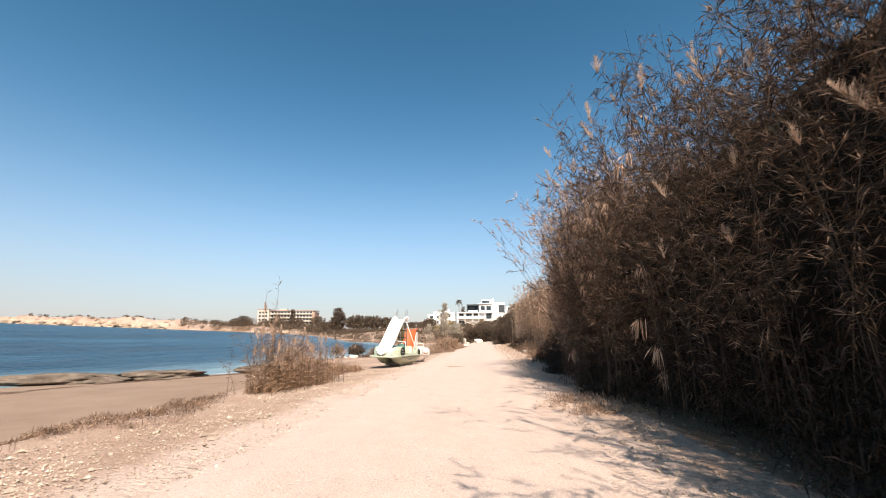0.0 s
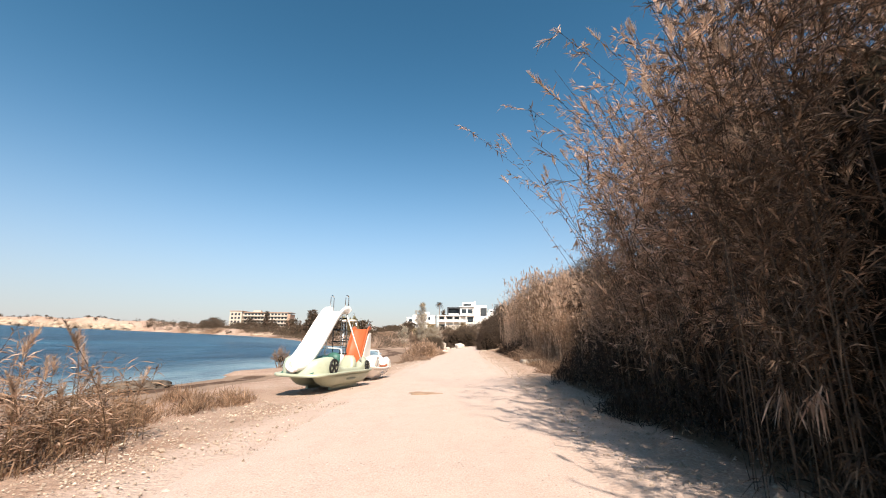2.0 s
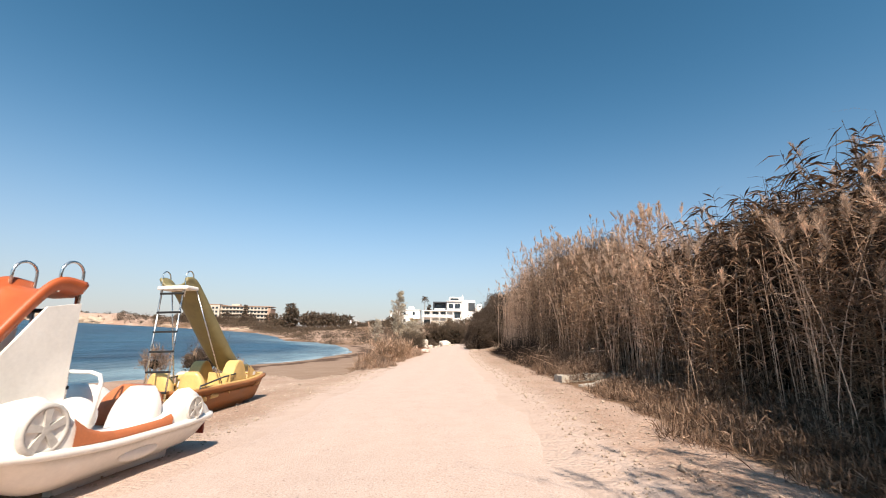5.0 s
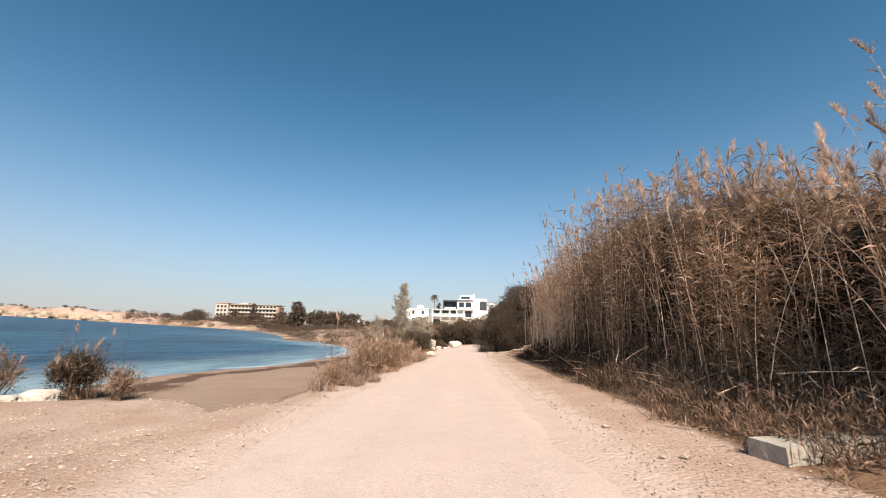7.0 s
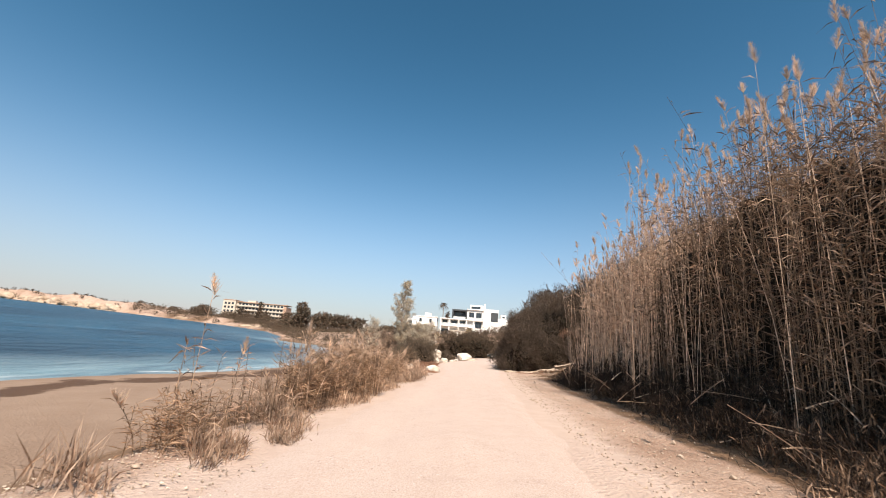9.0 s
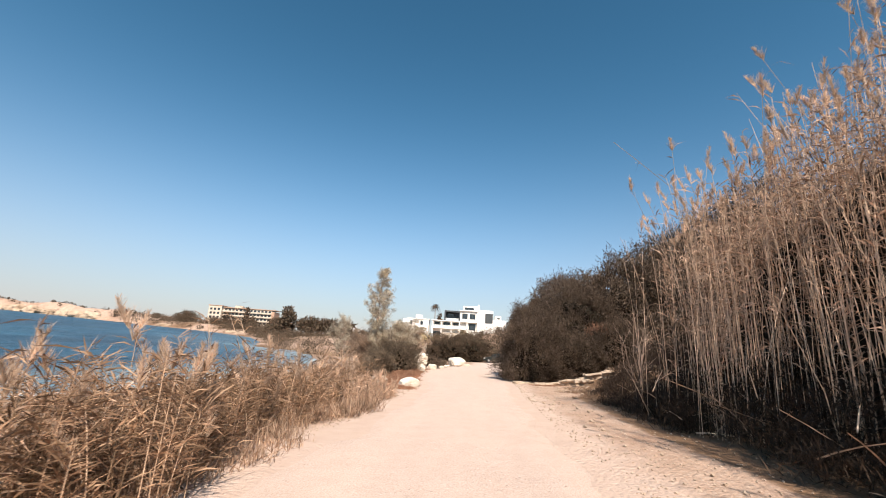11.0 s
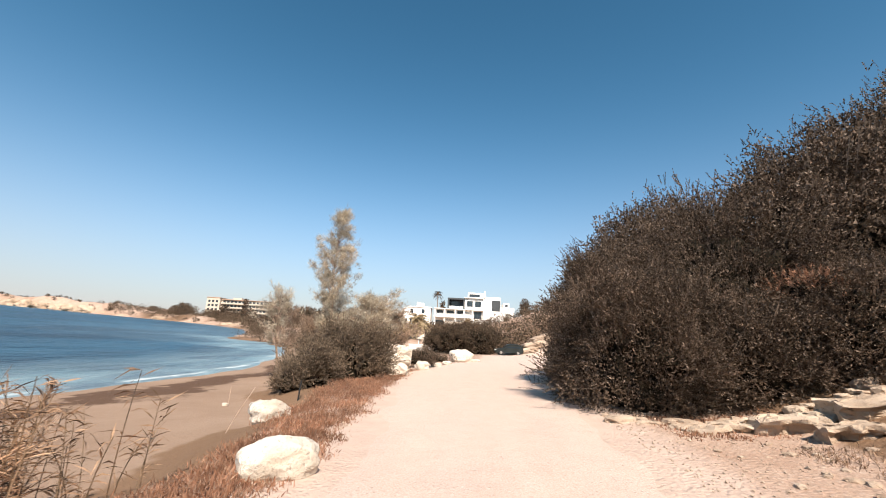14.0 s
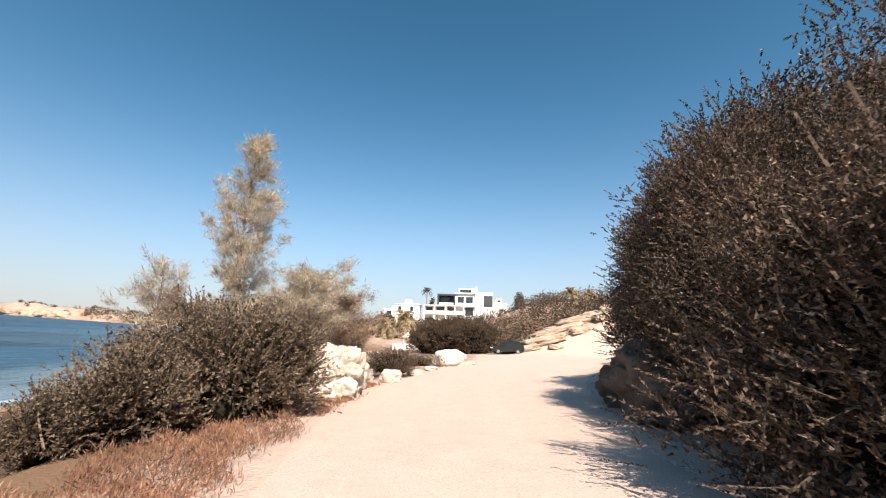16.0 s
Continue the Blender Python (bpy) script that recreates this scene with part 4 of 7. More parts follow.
blades(h, p + rr.normal(0, 0.035, p.shape), np.stack([rr.normal(-0.2, 0.25, len(p)), rr.normal(0, 0.25, len(p)), rr.uniform(-1.0, -0.35, len(p))], -1), 0.30 * rr.uniform(0.5, 1.2, len(p)), 0.022, rr.uniform(0.2, 0.9, len(p)), rr, 0)
tagged(new("dead_leaf_bunches", h.mesh("dead_leaf_bunches", [REED_DRY])), "pale dead leaf bunches hanging in the cane thicket", "leaves", kind="stuff")
x, y = rng.uniform(3.9, 5.0, 22), rng.uniform(15, 22.5, 22)
cane_bed("overhanging_canes", 43, x, y, rng.uniform(5.2, 7.0, 22), (-0.15, -0.05), 22, 0.42, 0.035, 1.0, [CANE, REED_TAN, PLUME], "long plumed canes arching out over the track", 0.01, 0.35, 0.1)
x, y = rng.uniform(3.8, 4.6, 7), rng.uniform(19.3, 22.2, 7)
cane_bed("overhanging_canes", 52, x, y, rng.uniform(5.8, 7.2, 7), (-0.36, -0.02), 18, 0.34, 0.022, 1.0, [CANE, REED_TAN, PLUME], "long pale plumed canes arching far out over the track", 0.009, 0.45, 0.06, 0.5)
# the golden reed bed along the bank: a dark leafy mass with bleached canes before it
x, y = strip(rng, 2900, 26, 62.5, lambda y: 5.7 + 0.3 * np.sin(y * 0.9) + 0.25 * np.sin(y * 2.3) + 0.3 * np.clip((y - 56) / 6, 0, 1), lambda y: 9.4 + 0 * y)
reed_top = lambda y: np.interp(y, [26, 30, 36, 39.5, 41.5, 43.5, 46, 51, 56, 60, 63], [3.0, 3.0, 3.2, 3.6, 4.2, 5.1, 5.8, 6.7, 6.4, 5.4, 4.5])
top = reed_top(y)
keep = wave(x * 1.6, y, 0.55, 1) + rng.normal(0, 0.35, len(y)) > -0.25
x, y, top = x[keep], y[keep], top[keep]
hgt = top * (0.96 + rng.normal(0, 0.08, len(y)) + 0.09 * wave(x, y, 0.8, 3)) * np.where(x < 6.2, 0.86, 1)
far = y > 54.5 + 1.2 * wave(x, y, 0.8)
low = y < 43.5 + 1.2 * wave(x, y, 0.8)
for seed, k, leaf, lab in ((13, ~far & ~low, REED_BROWN, "tall brown reed bed with drooping leaves on the bank"), (56, low, REED_TAN, "tawny reed bed with drooping leaves on the bank")):
    cane_bed("reed_bed", seed, x[k], y[k], hgt[k], (-0.035, 0.0), 36, 0.5, 0.027, np.where(hgt > 0.98 * top, 0.8, 0.03)[k], [CANE, leaf, PLUME], lab, 0.006, 0.0, 0.14, 0.75)
cane_bed("reed_bed", 34, x[far], y[far], hgt[far], (-0.035, 0.0), 26, 0.5, 0.028, np.where(hgt > 0.94 * top, 0.9, 0.05)[far], [PALE_CANE, REED_DRY, PLUME], "golden dry reeds at the end of the bank", 0.008, 0.16, 0.08, 0.9)
x, y = strip(rng, 760, 26, 62.5, lambda y: 5.35 + 0.25 * np.sin(y * 0.9) + 0.2 * np.sin(y * 2.3), lambda y: 7.2 + 0 * y)
keep = (y > 54) | (y < 38) | (rng.random(len(y)) < 0.32)
x, y = x[keep], y[keep]
size = rng.uniform(0.75, 1.12, len(y))
cane_bed("reed_bed", 35, x, y, reed_top(y) * size, (-0.04, 0.0), 8, 0.38, 0.022, np.where(size > 1.0, 0.9, 0.04), [PALE_CANE, REED_DRY, PLUME], "bleached slender canes with feathery golden plumes", 0.0065, 0.35, 0.18, 0.6)
x, y = strip(rng, 800, 36, 64, lambda y: 7.9 + 0 * y, lambda y: 10.4 + 0 * y)
cane_bed("tall_cane_thicket", 38, x, y, reed_top(y) * rng.uniform(0.72, 0.95, len(y)), (-0.03, 0.0), 44, 0.5, 0.06, 0.1, [SHADED_CANE, REED_BROWN, PLUME], "dense brown canes at the back of the reed bed", 0.009, 0.0, 0.12)
x, y = strip(rng, 430, 28.5, 35.5, lambda y: 6.5 + 0.3 * np.sin(y * 1.7), lambda y: np.full_like(y, 10.0))
cane_bed("tall_cane_thicket", 31, x, y, 3.6 + rng.normal(0, 0.4, len(y)), (-0.08, 0.03), 44, 0.5, 0.046, 0.1, [SHADED_CANE, REED_SHADE, PLUME], "dark leafy canes behind the dry reeds", 0.007, 0.0, 0.13)
# unseen canes, added to throw shade on the scrub past the reeds
x, y = strip(rng, 420, 52, 64.5, lambda y: 10.2 + 0 * y, lambda y: 14.0 + 0 * y)
cane_bed("tall_cane_thicket", 55, x, y, 5.4 * rng.uniform(0.8, 1.05, len(y)), (-0.03, 0.0), 30, 0.5, 0.07, 0.1, [SHADED_CANE, REED_BROWN, PLUME], "unseen brown canes added behind the reed bed to shade the scrub", 0.009, 0.0, 0.12)
rr = np.random.default_rng(39)
n = 85
cane_bed("reed_bed", 39, 6.9 + rr.normal(0, 0.5, n), 36.9 + rr.normal(0, 0.7, n), rr.uniform(3.8, 5.2, n), (-0.05, -0.02), 14, 0.5, 0.034, 0.85, [PALE_CANE, REED_DRY, PLUME], "tall clump of pale canes with feathery plumes", 0.007, 0.3, 0.12, 0.6)
# added mass that also blocks the sun, so the canes before it darken
shade_mass("reed_shade", 29, 63, 7.9, 1.2, lambda y: 0.74 * float(reed_top(y)), "dark mass added to fill and shade the inside of the reed bed")
# shorter reeds at the edge of the hollow
x, y = strip(rng, 300, 61.5, 70.5, lambda y: 8.4 + 0.3 * (y - 60) + 0.2 * np.sin(y * 3), lambda y: np.full_like(y, 15.0))
cane_bed("reed_bed", 14, x, y, 4.3 + rng.normal(0, 0.7, len(y)), (-0.02, 0.0), 16, 0.42, 0.022, 0.3, [PALE_CANE, REED_DRY, PLUME], "sparse pale reeds in front of dark shrubs", 0.007, 0.3, 0.05)
# canes on the seaward side
x, y = strip(rng, 330, 50.5, 63.6, lambda y: -2.75 - 0.35 * np.sin(y), lambda y: np.interp(y, [47, 54, 60, 70], [-3.4, -4.4, -5.6, -6.6]))
cane_bed("young_canes", 15, x, y, (0.75 + 0.6 * rng.random(len(y)) + 0.7 * (rng.random(len(y)) < 0.12)) * (1 + 0.3 * wave(x, y, 0.8, 6)), (0.02, 0.0), 34, 0.32, 0.018, 0.08, [PALE_CANE, REED_TAN, PLUME], "low dry canes and grasses between track and beach", 0.006, 0.05, 0.28, 0.5, (0.05, 0.7))
x, y = strip(rng, 430, 51, 64.0, lambda y: -2.9 - 0.35 * np.sin(y), lambda y: np.interp(y, [51, 60, 70], [-4.0, -5.4, -6.4]))
cane_bed("young_canes", 42, x, y, 0.6 + 0.9 * rng.random(len(y)), (0.02, 0.0), 30, 0.34, 0.02, 0.15, [CANE, REED_TAN, PLUME], "brown withered canes between track and beach", 0.006, 0.02, 0.3, 0.5, (0.05, 0.7))
x, y = strip(rng, 130, 62.6, 67.6, lambda y: -1.95 - 0.2 * np.sin(y * 1.7), lambda y: np.interp(y, [63, 66, 70], [-4.2, -3.4, -3.0]))
cane_bed("young_canes", 46, x, y, (0.28 + 0.42 * rng.random(len(y))) * np.clip((-1.6 - x) / 0.8, 0.5, 1.2), (0.02, 0.0), 26, 0.24, 0.015, 0.2, [PALE_CANE, REED_DRY, PLUME], "low withered stalks between track and boulders", 0.005, 0.02, 0.32, 0.4, (0.05, 0.7))
for seed, cx, cy, n, hh, lab in ((16, -6.45, 13.9, 105, 1.7, "tall clump of dry seaside canes at the bank edge"), (17, -5.95, 14.9, 85, 1.45, "clump of dry seaside canes at the bank edge"), (36, -6.05, 16.5, 60, 1.15, "low clump of dry seaside canes at the bank edge"), (37, -6.1, 13.4, 60, 0.8, "clump of dry seaside canes at the bank edge"), (18, -4.1, 49.0, 16, 1.5, "few tall green canes among dry grass"), (19, -3.9, 54.5, 60, 1.25, "clump of grey-green canes among dry grass"), (20, -7.6, 17.8, 22, 1.3, "thin dry canes on the bank edge"), (32, -13.2, 47.9, 70, 2.1, "ragged grey-green canes on the gravel apron"), (40, -3.6, 68.5, 64, 1.05, "clump of dry seaside canes near a pale boulder"), (45, -6.6, 69.6, 40, 1.45, "clump of dry seaside canes at the bank edge"), (41, -5.2, 67.0, 44, 1.2, "clump of dry seaside canes near a pale boulder"), (33, -11.5, 47.5, 30, 0.9, "ragged grey-green canes on the gravel apron")):
    rr = np.random.default_rng(seed)
    cane_bed("cane_clump", seed, cx + rr.normal(0, 0.42, n), cy + rr.normal(0, 0.55, n), hh * rr.uniform(0.45, 1.2, n), (0.0, 0.0), 26, 0.28, 0.018, 0.12, [CANE, REED_DUSK if seed in (32, 33) else REED_DRY if seed in (17, 18, 19) else REED_TAN, PLUME], lab, 0.007, 0.1, 0.2, 0.4, (0.05, 0.8))


rr = np.random.default_rng(57)
cane_bed("cane_clump", 57, -3.95 + rr.normal(0, 0.3, 50), 47.5 + rr.normal(0, 0.3, 50), rr.uniform(0.3, 0.85, 50), (0.0, 0.0), 22, 0.26, 0.018, 0.05, [CANE, REED_TAN, PLUME], "low bristling clump of dry canes at the bank edge", 0.006, 0.1, 0.3, 0.4, (0.05, 0.8))
cane_bed("cane_clump", 58, np.array([-3.95, -3.95 - 0.12]), np.array([47.5 + 0.1, 47.5 - 0.05]), np.array([2.35, 1.5]), (0.01, 0.0), 22, 0.34, 0.03, 0.6, [PALE_CANE, REED_TAN, PLUME], "lone tall canes rising from a low clump", 0.008, 0.3, 0.04, 0.4, (0.05, 0.8))
rr = np.random.default_rng(50)
cane_bed("cane_clump", 50, -6.75 + rr.normal(0, 0.2, 9), 14.0 + rr.normal(0, 0.3, 9), np.array([3.7, 3.2, 2.9, 2.6, 2.4, 2.3, 2.2, 2.1, 2.0]), (0.0, 0.0), 26, 0.3, 0.016, 0.35, [CANE, REED_BROWN, PLUME], "few tall thin canes with plumes on the bank edge", 0.008, 0.2, 0.06, 0.6, (0.05, 0.8))


# ---- grasses and herbs ----
def grass(name, seed, x, y, height, width, mat, label, spread=0.55, droop=0.6, category="grass", mound=0.0):
    rng = np.random.default_rng(seed)
    n = len(x)
    h = Heap()
    a = rng.uniform(0, 2 * np.pi, n)
    s = np.abs(rng.normal(0, spread, n))
    d = np.stack([np.cos(a) * s, np.sin(a) * s, np.ones(n)], -1)
    blades(h, np.stack([x, y, land(x, y) - 0.02 + mound * rng.random(n) ** 0.7], -1), d, height, width, droop * rng.uniform(0.3, 1.4, n), rng, 0)
    ob = new(name, h.mesh(name, [mat]))
    return tagged(ob, label, category, kind="stuff")


def tufts(rng, n, per, y0, y1, x0, x1, s=0.13):
    cx, cy = strip(rng, n, y0, y1, x0, x1)
    return np.repeat(cx, per) + rng.normal(0, s, n * per), np.repeat(cy, per) + rng.normal(0, s, n * per)


rng = np.random.default_rng(2)
x, y = tufts(rng, 620, 22, 45.5, 62, lambda y: -2.75 - 0.25 * np.sin(y * 1.4) + 0.35 * np.clip((y - 52) / 8, 0, 1), lambda y: np.interp(y, [44, 48, 52, 62], [-3.9, -4.3, -5.4, -6.2]))
thin = (y > 51) | (wave(x, y, 0.9, 5) > 0.15)
x, y = x[thin], y[thin]
grass("dry_grass", 21, x, y, (0.45 + 0.45 * rng.random(len(x))) * np.clip(0.5 + 0.5 * (-2.6 - x) / 1.2, 0.35, 1.3) * (1.05 + 0.55 * wave(x, y, 0.6, 4)), 0.018, DRY_GRASS, "strip of tall tawny dry grass between track and beach")
x, y = tufts(rng, 150, 24, 60, 65.0, lambda y: -1.95 - 0.2 * np.sin(y * 1.9), lambda y: np.full_like(y, -5.6))
grass("dry_grass", 22, x, y, 0.4 + 0.45 * rng.random(len(x)), 0.018, DRY_GRASS, "tangled dry grass and weeds beside the track")
x, y = tufts(rng, 300, 26, 12.6, 22.5, lambda y: -5.8 - 0.4 * np.sin(y * 1.1) - 0.3 * np.clip((y - 16) / 5, 0, 1), lambda y: np.interp(y, [11.8, 14, 18, 22.5], [-6.6, -6.9, -7.6, -8.6]))
grass("dry_grass", 23, x, y, (0.25 + 0.45 * rng.random(len(x))) * np.clip(0.9 + 0.7 * wave(x, y, 0.7, 2), 0.25, 1.5), 0.014, REED_TAN, "dry bristly grass along the bank above the beach")
x, y = tufts(rng, 60, 20, 4, 11.5, lambda y: -6.4 - 0.5 * np.sin(y * 1.3), lambda y: -8.4 + 0 * y)
grass("dry_grass", 24, x, y, 0.10 + 0.22 * rng.random(len(x)), 0.012, DRY_GRASS, "sparse dry grass at the gravel edge")
x, y = tufts(rng, 260, 26, 7.0, 12.5, lambda y: -6.9 - 0.4 * np.sin(y * 1.1), lambda y: -8.5 + 0 * y, 0.16)
grass("dead_creeper", 49, x, y, 0.06 + 0.12 * rng.random(len(x)), 0.012, REED_BROWN, "mat of dead reddish-brown creeper above the beach", 1.2, 0.4, "creeper", mound=np.clip(0.1 + 0.12 * wave(x, y, 0.4, 3), 0, 0.3))
x, y = tufts(rng, 900, 30, 68.6, 81.0, lambda y: -1.62 - 0.05 * (y - 70) - 0.12 * np.sin(y * 2) - 0.1 * np.sin(y * 5.3), lambda y: np.interp(y, [68, 72, 76, 81], [-2.6, -2.9, -3.9, -3.4]), 0.13)
rise = np.clip(0.05 + 0.2 * sstep(73.5, 76.5, y) * np.clip(1 + 0.9 * wave(x, y, 0.45, 1), 0, 1.8) + 0.06 * wave(x, y, 0.35, 2), 0, 0.5) * sstep(-1.5, -2.1, x)
grass("russet_herbs", 25, x, y, 0.06 + 0.11 * rng.random(len(x)), 0.012, RED_GRASS, "reddish-brown dried herbs mounded beside the track", 1.0, 0.2, mound=rise)
x, y = tufts(rng, 190, 24, 82.5, 89.5, lambda y: -2.25 + 0.1 * np.sin(y * 2), lambda y: -3.2 + 0 * y, 0.14)
grass("russet_herbs", 26, x, y, 0.08 + 0.1 * rng.random(len(x)), 0.02, RED_GRASS, "low reddish dried herbs below a white boulder", 0.9, 0.4)
x, y = tufts(rng, 110, 22, 72.4, 74.4, lambda y: 4.3 + 0 * y, lambda y: 6.6 + 0 * y, 0.14)
grass("russet_herbs", 27, x, y, 0.06 + 0.08 * rng.random(len(x)), 0.02, RED_GRASS, "low reddish dried herbs below dark shrubs", 0.9, 0.4)
x, y = tufts(rng, 230, 22, 66.4, 71.6, lambda y: np.interp(y, [66, 69, 72], [4.7, 5.0, 5.6]) + 0.25 * np.sin(y * 2.7), lambda y: np.interp(y, [66, 69, 72], [6.0, 7.0, 7.6]), 0.16)
grass("dry_grass", 53, x, y, 0.06 + 0.16 * rng.random(len(x)), 0.012, REED_BROWN, "short brown dead grass below the rock ledges", 1.0, 0.5)
x, y = tufts(rng, 70, 26, 9.0, 11.6, lambda y: 1.75 + 0.25 * np.sin(y * 3), lambda y: 3.3 + 0 * y, 0.14)
grass("straw_litter", 44, x, y, 0.10 + 0.22 * rng.random(len(x)), 0.014, DRY_GRASS, "heap of pale straw litter at the track edge", 2.2, 0.5, "litter", mound=0.05)
# withered undergrowth at the foot of the reeds
x, y = tufts(rng, 2500, 30, 26, 63, lambda y: np.interp(y, [26, 38, 46, 52, 63], [3.9, 4.1, 4.35, 4.7, 5.3]) + 0.2 * np.sin(y * 1.2) + 0.15 * np.sin(y * 3.1), lambda y: 6.9 + 0 * y, 0.16)
clear = (np.abs((y - 36.6) - (x - 5.2) * 0.62) > 0.75 + 0.2 * wave(x, y, 0.5)) | (y > 40)
x, y = x[clear], y[clear]
swell = np.where((y < 37.2) & (x < 6.3), 0.5, 1.0) * np.clip((x - 3.9) * 0.55, 0.04, 1.25) * (1 + 0.45 * wave(x, y, 0.5) + 0.25 * wave(x, y, 0.21, 4))
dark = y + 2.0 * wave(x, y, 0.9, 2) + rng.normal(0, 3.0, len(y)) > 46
for seed, k, mat, lab in ((28, dark, SHADED_GRASS, "withered undergrowth mounded at the foot of the reeds, coloured dark for shade"), (48, ~dark, REED_BROWN, "brown withered grass mounded at the foot of the reeds")):
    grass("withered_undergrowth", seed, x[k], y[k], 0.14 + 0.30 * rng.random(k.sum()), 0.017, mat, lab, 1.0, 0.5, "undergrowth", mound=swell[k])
x, y = tufts(rng, 1500, 26, -3, 26, lambda y: 2.9 + 0.9 * np.exp(-((y - 6.0) / 2.3) ** 2) + 0.35 * np.sin(y * 0.9) + 0.03 * np.clip(y, 0, 26), lambda y: 5.2 + 0 * y, 0.16)
swell = np.clip((x - 3.1) * 1.3, 0.03, 1.9) * (1 + 0.4 * wave(x, y, 0.5) + 0.25 * wave(x, y, 0.21, 4))
grass("withered_undergrowth", 29, x, y, 0.14 + 0.32 * rng.random(len(x)), 0.02, SHADED_GRASS, "withered stalks and leaves heaped below the canes, coloured dark for shade", 1.0, 0.6, "undergrowth", mound=swell)
x, y = tufts(rng, 1500, 26, 60, 71, lambda y: np.interp(y, [60, 64, 67.6, 71], [4.8, 5.1, 5.6, 7.0]) + 0.2 * np.sin(y * 2), lambda y: 14.0 + 0 * y, 0.18)
swell = np.clip((x - np.interp(y, [60, 64, 67.6, 71], [4.8, 5.1, 5.6, 7.0])) * 0.5, 0.03, 0.9) * (1 + 0.5 * wave(x, y, 0.5) + 0.25 * wave(x, y, 0.21, 4))
grass("withered_undergrowth", 30, x, y, 0.12 + 0.28 * rng.random(len(x)), 0.016, SHADED_GRASS, "withered scrub mounded along a stony hollow, coloured dark for shade", 1.0, 0.5, "undergrowth", mound=swell)


def fallen_canes():
    """Broken canes lying and leaning at the reeds' foot."""
    rng = np.random.default_rng(41)
    n = 110
    y = rng.uniform(38, 66, n)
    x = np.where(y < 26, 3.2 + rng.uniform(-0.5, 1.2, n), 4.9 + rng.uniform(-0.3, 1.1, n) + np.clip((y - 60) * 0.2, 0, 2))
    a, e = rng.uniform(0, 2 * np.pi, n), np.abs(rng.normal(0, 0.45, n))
    L = rng.uniform(0.4, 1.5, n)
    p = np.stack([x, y, land(x, y) + 0.05 + 0.8 * rng.random(n) ** 2], -1)
    d = np.stack([np.cos(a) * np.cos(e), np.sin(a) * np.cos(e), np.sin(e)], -1) * L[:, None]
    h = Heap()
    stems(h, np.stack([p + d * s + np.array([0, 0, 0.1]) * (s * (1 - s)) for s in (0, 0.35, 0.7, 1)], 1), 0.012, 0.006)
    ob = new("fallen_canes", h.mesh("fallen_canes", [PALE_CANE]))
    return tagged(ob, "pale broken canes lying at the foot of the reeds", "canes", kind="stuff")


fallen_canes()


# ---- shrubs and trees ----
def sprays(heap, rng, p, d, length, n_leaf, leaf_l, leaf_w, mat=1, stem_r=0.006, stem_mat=0):
    """Twigs set with small leaves."""
    n = len(p)
    d = unit(d)
    end = p + d * length[:, None]
    mid = (p + end) / 2
    slivers(heap, p, d, length, stem_r * 2, rng, stem_mat)
    i = np.repeat(np.arange(n), n_leaf)
    s = rng.random(len(i))[:, None]
    q = p[i] * (1 - s) ** 2 + 2 * mid[i] * s * (1 - s) + end[i] * s ** 2
    ld = d[i] * 0.9 + rng.normal(0, 0.6, (len(i), 3))
    slivers(heap, q, ld, leaf_l * rng.uniform(0.6, 1.3, len(i)), leaf_w * rng.uniform(0.8, 1.4, len(i)), rng, mat)


def lumpy(d, seed, amount):
    q = d * 2.3 + seed
    fine = 0.35 * amount * (np.sin(q[:, 0] * 6.3 + 2.1 * np.sin(q[:, 1] * 5.1)) + np.sin(q[:, 1] * 7.1 + 1.9 * np.sin(q[:, 2] * 5.7)))
    return 1 + fine + amount * (np.sin(q[:, 0] * 2.1 + 1.7 * np.sin(q[:, 1] * 1.6)) + np.sin(q[:, 1] * 2.7 + 1.3 * np.sin(q[:, 2] * 2.2)) + np.sin(q[:, 2] * 3.1 + q[:, 0] * 2.0)) / 3


